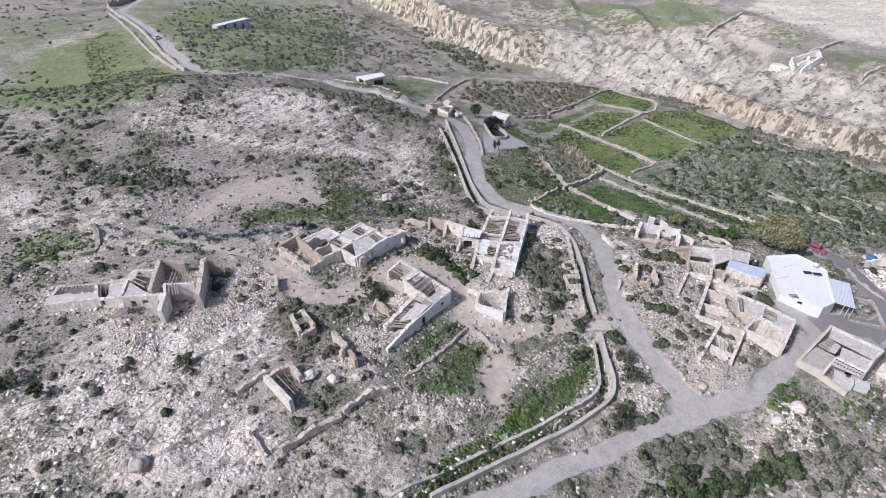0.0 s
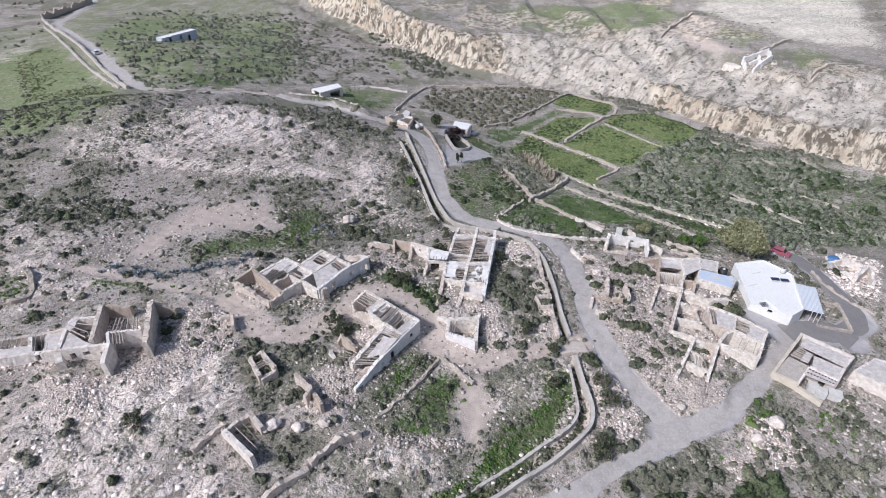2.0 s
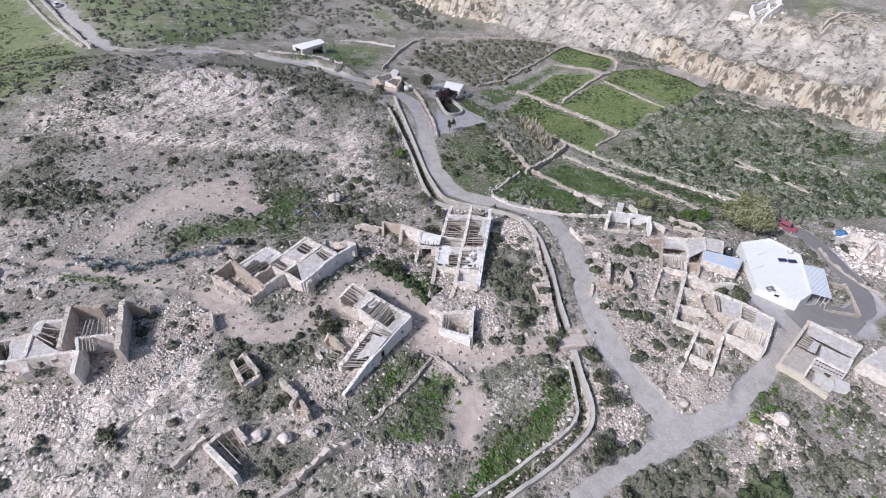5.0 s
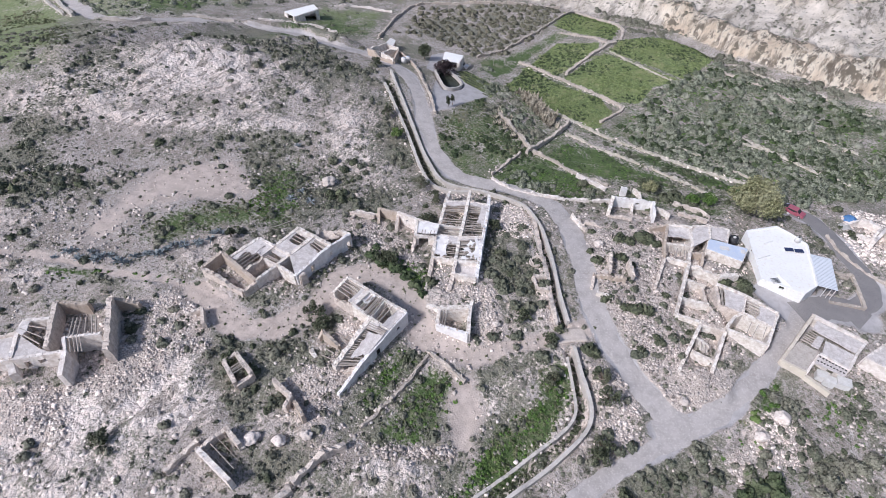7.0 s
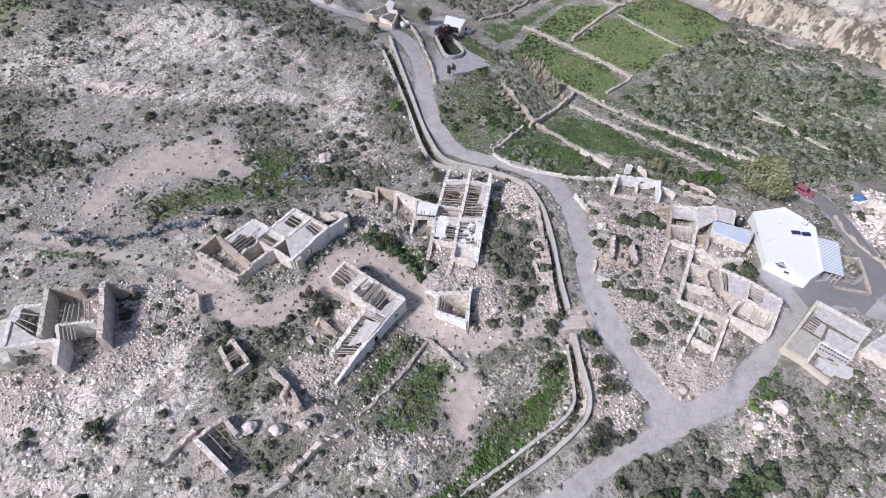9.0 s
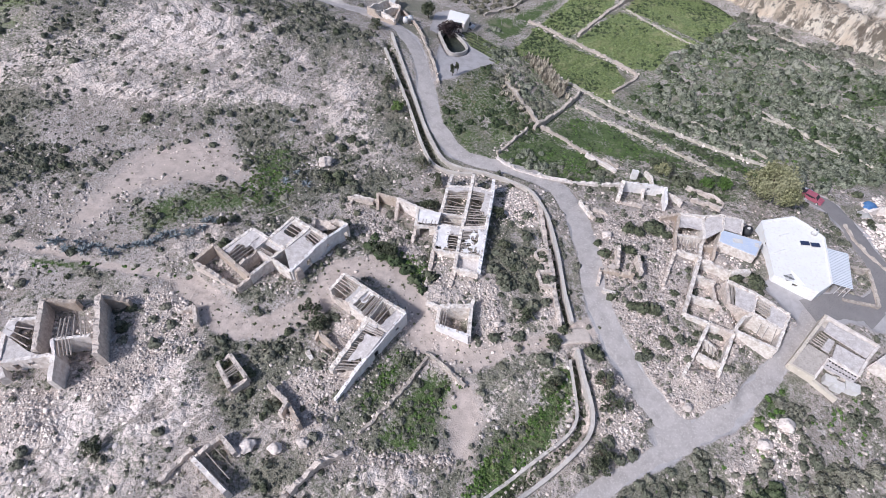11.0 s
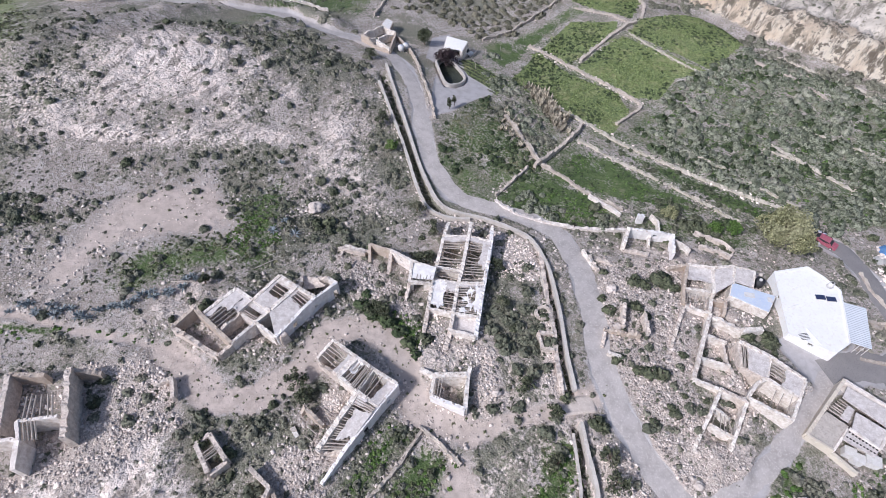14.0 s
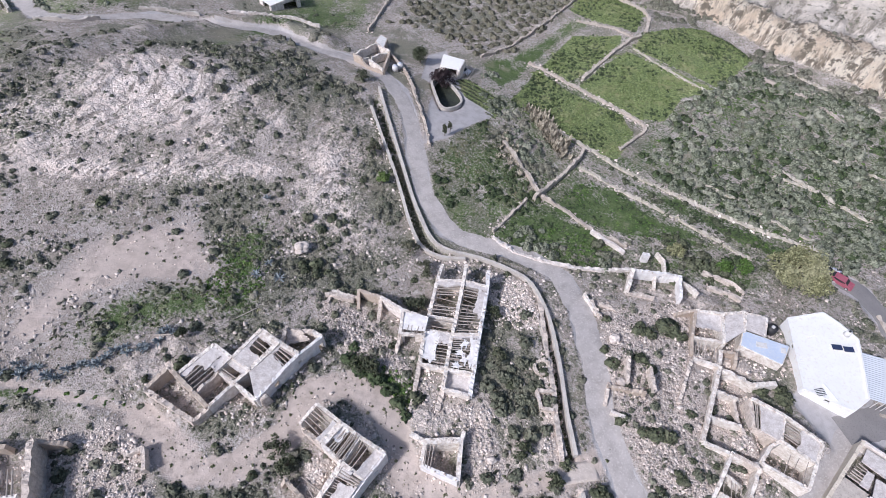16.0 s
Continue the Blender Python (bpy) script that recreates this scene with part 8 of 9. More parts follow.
def rows_in(polygon, along, spacing, step, gen, wander=0.25):
    """Places in straight rows across a polygon; along is the rows' direction in degrees."""
    p = np.array(polygon)
    c, a = p.mean(0), radians(along)
    u, v = np.array((math.cos(a), math.sin(a))), np.array((-math.sin(a), math.cos(a)))
    r = np.abs(p - c).max() * 1.5
    i, j = np.meshgrid(np.arange(-r, r, step), np.arange(-r, r, spacing), indexing="ij")
    q = c + i.ravel()[:, None] * u + j.ravel()[:, None] * v + gen.normal(size=(i.size, 2)) * wander
    keep = area(q[:, 0], q[:, 1], polygon, 0.1) > 0.5
    return q[keep, 0], q[keep, 1]


x, y = rows_in(ORCHARD, 20, 3.6, 3.2, GEN, 0.5)
spread("orchard_bushes", "rows of grey-brown orchard bushes", "orchard", SHRUBS, x, y, 1.0 + 0.6 * GEN.random(len(x)), MAT_ORCHARD, GEN)
x, y = sow(GEN, ORCHARD, 0.35, 0.4, 8.0)
spread("low_plants", "dry weeds under the orchard bushes", "plants", LOW, x, y, 0.3 + 0.4 * GEN.random(len(x)), MAT_ORCHARD, GEN)
x, y = rows_in(VEGETABLE_PLOT, -40, 1.5, 0.5, GEN, 0.1)
spread("vegetable_rows", "rows of dark green vegetables", "crop", LOW, x, y, 0.35 + 0.2 * GEN.random(len(x)), MAT_BUSH, GEN)
x, y = sow(GEN, [(34.0, 152.7), (38.1, 150.9), (41.8, 138.3), (39.9, 133.1), (36.1, 141.0), (34.0, 148.5)], 1.4, 0, 1, False)
spread("reeds", "dry straw-coloured reeds along a garden wall", "reeds", TUFTS, x, y, 1.0 + 0.7 * GEN.random(len(x)), MAT_STRAW, GEN, upright=1.3)
x, y = sow(GEN, [(26.3, 141.0), (30.3, 132.7), (27.7, 124.9), (24.2, 131.5)], 0.5, 0, 1, False)
spread("reeds", "dry straw-coloured reeds", "reeds", TUFTS, x, y, 0.8 + 0.5 * GEN.random(len(x)), MAT_STRAW, GEN)

# ---- loose stones ----
for line, wide in ((PATH_HOUSES[3:], 2.2), (BARE_GROUND[0][0][1:7], 6.0)):
    c, n, s = ribbon(line, 0, 0.1)
    xy = c + n * (GEN.normal(size=(len(c), 1)) * wide)
    pick = (masks(xy[:, 0], xy[:, 1])[1] > 0.3) & outside_roofs(xy[:, 0], xy[:, 1])
    xy = xy[pick]
    spread("pebbles", "small stones lying on trodden soil", "stones", STONES, xy[:, 0], xy[:, 1], 0.08 + 0.22 * GEN.random(len(xy)) ** 3, MAT_FALLEN, GEN)
    xy = xy[::4] + GEN.normal(size=(len(xy[::4]), 2)) * 0.5
    spread("low_plants", "sparse dry weeds on trodden soil", "plants", LOW, xy[:, 0], xy[:, 1], 0.12 + 0.25 * GEN.random(len(xy)) ** 2, MAT_DULL, GEN)
for k, (poly, soft) in enumerate(RUBBLE):
    x, y = sow(GEN, poly, 12.0, 0.0, 0, False)
    keep = outside_roofs(x, y) & (masks(x, y)[0] < 0.2)
    x, y = x[keep], y[keep]
    spread("rubble", "heap of fallen pale building stones", "rubble", STONES, x, y, 0.11 + 0.36 * GEN.random(len(x)) ** 3.2, MAT_FALLEN, GEN, sink=0.1)
for k, (poly, soft) in enumerate(ROCK_SPURS):
    x, y = sow(GEN, poly, 1.3, 0.35, k, False) if np.mean([p[1] for p in poly]) < 100 else sow(GEN, poly, 1.0, 0.5, k)
    keep = outside_roofs(x, y) & (masks(x, y)[0] < 0.1)
    x, y = x[keep], y[keep]
    spread("loose_rocks", "pale limestone boulders on the slope", "rocks", STONES, x, y, 0.2 + 0.65 * GEN.random(len(x)) ** 3, MAT_STONE, GEN, sink=0.2, upright=0.7)
x, y = sow(GEN, NEAR, 2.2, 0.5, 5.5)
bare = masks(x, y)[2] < 0.35
x, y = x[bare], y[bare]
spread("loose_stones", "loose pale stones scattered over the slope", "stones", STONES, x, y, 0.14 + 0.5 * GEN.random(len(x)) ** 3, MAT_STONE, GEN, sink=0.12)
x, y = sow(GEN, HILL, 0.6, 0.5, 6.5)
spread("loose_stones", "loose pale stones scattered over the slope", "stones", STONES, x, y, 0.14 + 0.4 * GEN.random(len(x)) ** 3, MAT_STONE, GEN, sink=0.12)
for poly in ROOFED[:6] + ROOFED[8:9]:
    c = np.array(poly).mean(0)
    x, y = sow(GEN, [tuple(c + (np.array(p) - c) * 1.35) for p in poly], 2.6, 0, 0, False)
    keep = outside_roofs(x, y) & (masks(x, y)[0] < 0.2)
    spread("rubble", "fallen pale stones round the foot of a ruined house", "rubble", STONES, x[keep], y[keep], 0.16 + 0.4 * GEN.random(int(keep.sum())) ** 2, MAT_FALLEN, GEN)
    x, y = sow(GEN, poly, 3.0, 0, 0, False)
    spread("rubble", "fallen stones on the floor of a ruined room", "rubble", STONES, x, y, 0.15 + 0.35 * GEN.random(len(x)) ** 2, MAT_FALLEN, GEN)
for line in (CANAL_LOW_IN, CANAL_HILL, [(40.4, 144.5), (47.7, 136.5), (57.8, 125.3), (75.5, 111.3), (84.3, 106.1)], [(42.1, 131.0), (51.2, 121.5), (68.4, 104.7)], [(38.7, 174.0), (54.7, 156.7), (63.1, 146.6)], [(51.6, 166.5), (67.2, 181.9)]):
    c, n, s = ribbon(line, 0, 0.35)
    xy = c + n * (GEN.normal(size=(len(c), 1)) * 0.7)
    spread("loose_stones", "loose stones along a wall", "stones", STONES, xy[:, 0], xy[:, 1], 0.15 + 0.5 * GEN.random(len(c)) ** 2, MAT_STONE, GEN)


c, n, s = ribbon(PILED_LINE, 0, 0.03)
xy = c + n * (GEN.normal(size=(len(c), 1)) * 0.4)
spread("piled_stones", "low line of piled pale stones", "stones", STONES, xy[:, 0], xy[:, 1], 0.16 + 0.4 * GEN.random(len(c)) ** 2, MAT_FALLEN, GEN, sink=-0.1)
feet = np.array(WALL_FEET)
feet = np.concatenate([feet + GEN.normal(size=feet.shape) * 0.7 for _ in range(2)])
feet = feet[(feet[:, 1] < 200) & (masks(feet[:, 0], feet[:, 1])[0] < 0.2)]
spread("loose_stones", "loose stones fallen beside dry stone walls", "stones", STONES, feet[:, 0], feet[:, 1], 0.14 + 0.34 * GEN.random(len(feet)) ** 2, MAT_STONE, GEN)
tops = np.array(WALL_TOPS)
pick = GEN.random(len(tops)) < 0.3
tops = tops[pick]
off = GEN.normal(size=(len(tops), 2)) * tops[:, 3:4] * 0.22
spread("coping_stones", "loose stones on the broken tops of ruined walls", "stones", STONES, tops[:, 0] + off[:, 0], tops[:, 1] + off[:, 1], 0.12 + 0.2 * GEN.random(len(tops)) ** 1.5, MAT_RUBBLE_WALL, GEN, sink=0.12, z=tops[:, 2])
for line, half in TRENCHES:
    c, n, s = ribbon(line, 0, 0.25)
    xy = c + n * (GEN.normal(size=(len(c), 1)) * half * 0.45)
    spread("herbs", "dark green weeds in the dry canal", "plants", LOW, xy[:, 0], xy[:, 1], 0.25 + 0.3 * GEN.random(len(c)), MAT_BUSH, GEN)


# ---- single plants ----
def limb(bm, pts, radii, sides=7):
    """A tapered branch through points."""
    rings = []
    for k, (p, r) in enumerate(zip(pts, radii)):
        d = (Vector(pts[min(k + 1, len(pts) - 1)]) - Vector(pts[max(k - 1, 0)])).normalized()
        s = d.orthogonal().normalized()
        t = d.cross(s)
        rings.append([bm.verts.new(Vector(p) + (s * math.cos(a) + t * math.sin(a)) * r) for a in (6.283 * i / sides for i in range(sides))])
    for a, b in zip(rings[:-1], rings[1:]):
        for i in range(sides):
            bm.faces.new((a[i], a[(i + 1) % sides], b[(i + 1) % sides], b[i]))
    bm.faces.new(rings[-1])


def tree(name, label, at, radius, height, material, gen, leaves=2200, size=0.32, clumps=26, slim=1.0, category="tree"):
    t = thing(name, label, category, at)
    o = Vector((at[0], at[1], root_place(t).z))
    trunk = bmesh.new()
    fork = o + Vector((0.1, 0.05, height * 0.28))
    limb(trunk, [o - Vector((0, 0, 0.3)), o + Vector((0.05, 0, height * 0.14)), fork], [0.06 * radius + 0.05, 0.05 * radius + 0.04, 0.04 * radius + 0.03])
    part("trunk", trunk, MAT_BARK, t, "", True)
    heads = []
    for k in range(clumps):
        a, e = gen.random() * 6.283, math.asin(min(1, gen.random() * 1.05))
        rr = radius * (0.55 + 0.35 * gen.random())
        heads.append(o + Vector((math.cos(a) * math.cos(e) * rr, math.sin(a) * math.cos(e) * rr, height * 0.42 + math.sin(e) * rr * slim * 0.95)))
    limbs = bmesh.new()
    for hpos in heads[:9]:
        m = fork.lerp(hpos, 0.5) + Vector((0, 0, 0.1 * height))
        limb(limbs, [fork - Vector((0, 0, 0.1)), m, hpos], [0.03 * radius + 0.02, 0.02 * radius + 0.015, 0.01], 5)
    part("limbs", limbs, MAT_BARK, t, "", True)
    hp = np.array([h[:] for h in heads])
    w = gen.integers(0, clumps, leaves)
    d = gen.normal(size=(leaves, 3))
    d /= np.linalg.norm(d, axis=1)[:, None]
    p = hp[w] + d * radius * (0.22 + 0.16 * gen.random(leaves))[:, None] * (1, 1, slim)
    p[:, 2] = np.maximum(p[:, 2], o.z + 0.15)
    nrm = d + gen.normal(size=d.shape) * 0.5
    v, f = leaf_quads(p, nrm / np.linalg.norm(nrm, axis=1)[:, None], size, gen)
    me = bpy.data.meshes.new("crown")
    me.from_pydata((v - np.array(root_place(t))).tolist(), [], f.tolist())
    me.materials.append(material)
    crown = new("crown", me)
    crown.parent = t
    return t


tree("olive_tree", "broad round olive tree with dusty yellow-green leaves", (73.1, 99.1), 4.6, 8.0, MAT_OLIVE, GEN, 5200, 0.34, 40)
for px, r, hgt in (((53.3, 105.5), 1.6, 2.8), ((61.5, 102.3), 1.3, 2.4), ((65.2, 102.1), 1.5, 2.6), ((0.9, 123.1), 1.4, 2.2)):
    tree("small_tree", "small yellow-green fruit tree among bushes", px, r, hgt, MAT_OLIVE if r > 1.55 else MAT_HERB, GEN, 500, 0.26, 12)
for px, r, hgt in (((6.3, 94.5), 1.7, 2.6), ((7.8, 102.4), 1.5, 2.3), ((5.4, 107.3), 1.6, 2.6), ((-0.6, 83.9), 1.4, 2.0), ((-2.2, 84.5), 1.4, 2.0), ((18.0, 92.8), 1.2, 1.8), ((17.8, 84.7), 1.2, 1.8), ((19.3, 71.2), 1.5, 2.2), ((22.9, 67.5), 1.2, 1.6), ((-0.7, 130.7), 1.6, 2.4), ((-3.2, 154.0), 1.5, 2.3), ((-12.5, 73.3), 1.5, 2.0), ((-11.2, 71.1), 1.4, 2.0), ((-27.6, 89.7), 1.0, 1.6), ((-58.4, 50.4), 1.5, 2.2), ((-37.0, 54.6), 1.3, 1.8), ((-54.4, 48.8), 1.2, 1.7), ((29.2, 61.2), 1.5, 1.9), ((26.4, 51.3), 1.6, 2.0), ((29.2, 57.9), 1.7, 2.0), ((25.5, 49.8), 1.6, 2.0), ((21.8, 60.7), 1.3, 1.7)):
    tree("bush", "rounded dark green wild bush on stony ground", px, r, hgt, MAT_BUSH, GEN, 420, 0.24, 12, category="bush")
tree("dark_leaved_tree", "dark purple-brown leaved tree beside a walled basin", (14.8, 159.6), 3.0, 7.4, MAT_PURPLE, GEN, 1300, 0.3, 20)
tree("garden_tree", "dark green garden tree by the farm drive", (10.0, 168.7), 2.0, 5.0, MAT_BUSH, GEN, 1100, 0.3, 18, 1.3)
for px in ((13.8, 137.5), (15.0, 138.7)):
    tree("cypress", "slim dark young cypress at the courtyard's edge", px, 0.5, 3.2, MAT_BUSH, GEN, 300, 0.2, 14, 3.2)


BUSH_RUINS = ((45.8, 89.6, 2.3), (47.4, 87.9, 1.3), (40.9, 89.4, 1.6), (42.6, 88.4, 1.3), (34.4, 85.8, 0.9), (36.3, 91.4, 1.0), (34.9, 83.4, 1.2), (39.4, 84.0, 1.3), (40.6, 82.2, 1.0),
              (36.6, 73.2, 1.2), (38.2, 72.6, 1.4), (39.9, 72.3, 1.3), (33.9, 74.9, 1.1), (44.2, 75.2, 0.9), (36.8, 65.6, 1.0), (57.8, 103.1, 2.2), (55.6, 103.5, 1.7), (59.9, 102.5, 1.6), (59.6, 77.2, 1.4))
BUSH_CANAL = ((22.4, 87.3, 1.2), (21.4, 83.9, 1.1), (24.0, 77.8, 1.2), (20.8, 73.3, 1.3), (17.8, 68.5, 1.2), (21.2, 64.8, 1.4), (22.9, 62.6, 1.2), (23.3, 92.4, 1.1), (16.6, 89.1, 1.3), (17.0, 84.0, 1.4),
              (15.6, 80.6, 1.3), (18.3, 81.8, 1.2), (18.4, 73.8, 1.2), (16.6, 77.9, 1.1), (23.2, 80.2, 1.0), (22.9, 73.8, 1.0), (23.0, 66.6, 0.9), (42.6, 67.3, 1.0), (42.9, 64.2, 0.8), (40.7, 105.6, 1.2))
BUSH_HOUSES = ((-3.9, 85.6, 1.5), (-2.1, 84.1, 1.7), (-0.2, 82.6, 1.6), (1.6, 80.7, 1.5), (2.9, 78.7, 1.3), (3.9, 76.9, 1.0), (-3.3, 87.6, 1.0), (54.2, 107.6, 1.5), (65.5, 103.7, 1.6), (63.6, 104.4, 1.2))


def bush(at, r, material, label):
    """One rounded bush with a leafy, uneven outline."""
    ob = spread("bush", label, "bush", BUSHES, np.array([at[0]]), np.array([at[1]]), np.array([r]), material, GEN, upright=0.85)
    del ob["kind"]
    return tagged(ob, group="bushes among the ruins")


for material, label, spots in (
        (MAT_BUSH, "dark green bush growing in the rubble", BUSH_RUINS),
        (MAT_HILLBUSH, "dusty green bush beside the canal wall", BUSH_CANAL),
        (MAT_GREENBUSH, "fresh green bush below a ruined house", BUSH_HOUSES)):
    for bx, by, br in spots:
        bush((bx, by), br, material, label)


def agave(at, r, gen, label):
    t = thing("agave", label, "agave", at, "agaves on the hillside")
    o = Vector((at[0], at[1], root_place(t).z))
    for k in range(16):
        a, e = gen.random() * 6.283, radians(20 + 55 * gen.random())
        d = Vector((math.cos(a) * math.cos(e), math.sin(a) * math.cos(e), math.sin(e)))
        s = d.cross(Vector((0, 0, 1))).normalized()
        bm = bmesh.new()
        pts = []
        for f, w in ((0.0, 0.07), (0.4, 0.11), (0.75, 0.07), (1.0, 0.008)):
            c = o + d * r * f - Vector((0, 0, 0.25 * r * f * f))
            n = s.cross(d)
            pts.append([bm.verts.new(c - s * w * r + n * 0.05 * r), bm.verts.new(c - n * 0.03 * r), bm.verts.new(c + s * w * r + n * 0.05 * r), bm.verts.new(c + n * 0.04 * r)])
        for p, q in zip(pts[:-1], pts[1:]):
            for i in range(4):
                bm.faces.new((p[i], p[(i + 1) % 4], q[(i + 1) % 4], q[i]))
        bm.faces.new(pts[0])
        part("leaf", bm, MAT_AGAVE, t)


for px, r in (((-15.8, 100.9), 1.4), ((-19.4, 101.6), 1.2), ((-17.8, 104.0), 1.1), ((-19.4, 117.8), 1.2)):
    agave(px, r, GEN, "large blue-grey agave with stiff pointed leaves")
c, n, s = ribbon([(-53.0, 86.1), (-46.3, 84.8), (-40.5, 84.8), (-36.4, 87.1), (-33.1, 88.8), (-29.0, 90.6)], 0, 0.75)
for i in range(0, len(c), 1):
    agave((float(c[i, 0] + jitter(0, 0.6)), float(c[i, 1] + jitter(0, 1.2))), 0.85 + 0.4 * random.random(), GEN, "blue-grey agave in a dense row on a bank")


# ---- far buildings and small things ----
def simple_house(label, ring, height, walls, roof_mat, roof=True, doors=(), name="house", category="house", lift=-0.15):
    h = thing(name, label, category, mid(*ring))
    base = root_place(h).z
    for k, (a, b) in enumerate(zip(ring, ring[1:] + ring[:1])):
        wall(h, a, b, height, height, walls, thick=0.4, rough=0.03, openings=tuple(o[1:] for o in doors if o[0] == k), step=1.0)
    if roof:
        q = ring if len(ring) == 4 else None
        bm = bmesh.new()
        top = [bm.verts.new((p[0], p[1], base + height + lift)) for p in ring]
        low = [bm.verts.new((p[0], p[1], base + height + lift - 0.2)) for p in ring]
        bm.faces.new(top)
        bm.faces.new(low[::-1])
        for i in range(len(ring)):
            j = (i + 1) % len(ring)
            bm.faces.new((low[i], low[j], top[j], top[i]))
        part("roof", bm, roof_mat, h)
    return h


def farm_ruin():
    # roofless pale farmhouse above the bend of the road
    a, b, c, d = (-5.6, 164.6), (-0.6, 173.0), (2.7, 169.3), (1.2, 158.4)
    e, f, g, k = (-3.6, 162.4), (2.3, 168.3), (-2.0, 162.7), (-2.5, 160.8)
    h = thing("ruined_house", "roofless pale pink stone farmhouse beside the lane", "ruined house", mid(a, b, c, d))
    for p, q, hp, hq, mat in ((a, b, 2.0, 2.2, MAT_CREAM), (b, c, 2.2, 2.2, MAT_CREAM), (a, e, 2.0, 2.0, MAT_OCHRE_WALL), (e, k, 1.8, 0.8, MAT_OCHRE_WALL), (g, d, 2.0, 1.5, MAT_CREAM), (k, d, 0.8, 0.9, MAT_OCHRE_WALL), (c, d, 2.0, 1.4, MAT_OCHRE_WALL), (c, (5.4, 164.9), 1.6, 1.0, MAT_OCHRE_WALL), ((5.4, 164.9), (8.3, 152.2), 0.9, 0.6, MAT_OCHRE_WALL)):
        wall(h, p, q, hp, hq, mat, thick=0.5, crumble=0.3, level=False)
    wall(h, e, f, 2.0, 2.0, MAT_CREAM, thick=0.5, crumble=0.3, openings=((2.0, 0.9, 0.0, 1.8),), level=False)


farm_ruin()
simple_house("small lean-to shed with a grey sheet roof", [(-0.8, 175.0), (0.5, 177.9), (2.0, 176.1), (1.1, 171.9)], 2.2, MAT_OCHRE_WALL, MAT_CRATE, True, (), "shed", "shed", 0.05)
shed = [(16.0, 169.6), (20.9, 166.6), (19.2, 162.5), (14.8, 164.5)]
simple_house("open farm shed with a bright white sheet roof", shed, 2.5, MAT_PLASTER, MAT_WHITE, True, ((2, 0.6, 2.4, 0.0, 2.1),), "shed", "shed", 0.1)
annex = [(20.9, 166.8), (25.3, 163.2), (22.1, 157.8), (18.6, 162.1)]
pergola = thing("pergola", "open timber pergola frame behind the farm shed", "pergola", mid(*annex))
for u, v in ((0, 0), (1, 0), (1, 1), (0, 1)):
    p = quad_point(annex, u, v)
    bm = bmesh.new()
    bar(bm, (p.x, p.y, ground(p.x, p.y) - 0.2), (p.x, p.y, root_place(pergola).z + 2.2), 0.12)
    part("post", bm, MAT_BEAM, pergola)
beams(pergola, annex, 2.2, 4, u=(0.05, 0.95), width=0.12)
basin = [(12.2, 157.2), (12.9, 150.5), (13.7, 146.6), (15.9, 146.8), (17.9, 148.6), (19.1, 151.9), (17.6, 156.5), (16.1, 159.5), (14.2, 160.8), (12.2, 157.2)]
long_wall("basin_wall", "pale rendered wall round a deep irrigation basin", "basin wall", basin, 0.8, 0.45, MAT_CANAL, 0.02, 0.02)
# Dark sheet added low in the pit so that the basin looks dark inside.
bm = bmesh.new()
level = min(ground(*p) for p in basin) + 1.1
for depth in (0.0, -0.25):
    bm.faces.new([bm.verts.new((p[0], p[1], level + depth)) for p in basin[:-1]])
tagged(part("water", bm, worn("dark_basin_sheet", (0.035, 0.04, 0.032), (0.055, 0.06, 0.045), (0.08, 0.08, 0.06), 1.5, 0.4, 0.15, 0.01), None), "dark flat sheet added deep in the irrigation basin", "water", kind="structure")
hut_far = [(-31.8, 194.2), (-23.3, 199.0), (-21.6, 195.4), (-28.3, 190.0)]
simple_house("low whitewashed farm hut with a white roof and dark open front", hut_far, 2.4, MAT_PLASTER, MAT_WHITE, True, ((3, 0.6, 3.0, 0.0, 1.9), (2, 1.0, 4.0, 0.0, 1.9)), "house", "house", 0.08)
blue_wash = worn("pale_blue_wash", (0.52, 0.55, 0.66), (0.60, 0.62, 0.70), (0.66, 0.68, 0.72), 1.5, 0.3)
far_c = [(-97.0, 241.7), (-87.8, 255.4)]
(ax, ay), (bx, by) = far_c
fx, fy = (by - ay) * 0.22, (bx - ax) * 0.22
simple_house("long pale blue-washed farmhouse with dark doors", [far_c[0], far_c[1], (bx - fx, by + fy), (ax - fx, ay + fy)], 2.9, blue_wash, MAT_WHITE, True, ((0, 3.0, 1.2, 0.0, 2.2), (0, 8.0, 1.2, 0.8, 2.2), (0, 12.0, 1.2, 0.0, 2.2)))
white_ruin = thing("ruined_house", "crumbled white ruin on the edge of the plateau", "ruined house", (139.5, 214.5))
for a, b, ha, hb in (((136.1, 217.1), (142.8, 219.3), 2.4, 2.0), ((142.8, 219.3), (147.9, 220.7), 2.2, 2.4), ((136.1, 217.1), (135.3, 212.0), 2.4, 1.2), ((136.7, 209.5), (142.1, 212.1), 2.2, 2.4), ((142.1, 212.1), (145.5, 213.6), 2.4, 1.8), ((146.2, 214.9), (147.9, 220.7), 1.8, 2.2), ((137.8, 214.5), (142.3, 216.0), 1.6, 1.8), ((140.2, 210.7), (142.7, 217.8), 1.6, 2.0)):
    wall(white_ruin, a, b, ha, hb, MAT_WHITE_WORN, thick=0.7, crumble=0.5, rough=0.12, level=False)
bank = (133.6, 218.4)
bm = bmesh.new()
box(bm, (bank[0], bank[1], ground(*bank) - 3.0), (8.5, 5.5, 4.2), -35, 0.4, 0.2)
part("terrace_bank", bm, MAT_CREAM, white_ruin, "cream earth bank under the ruin")
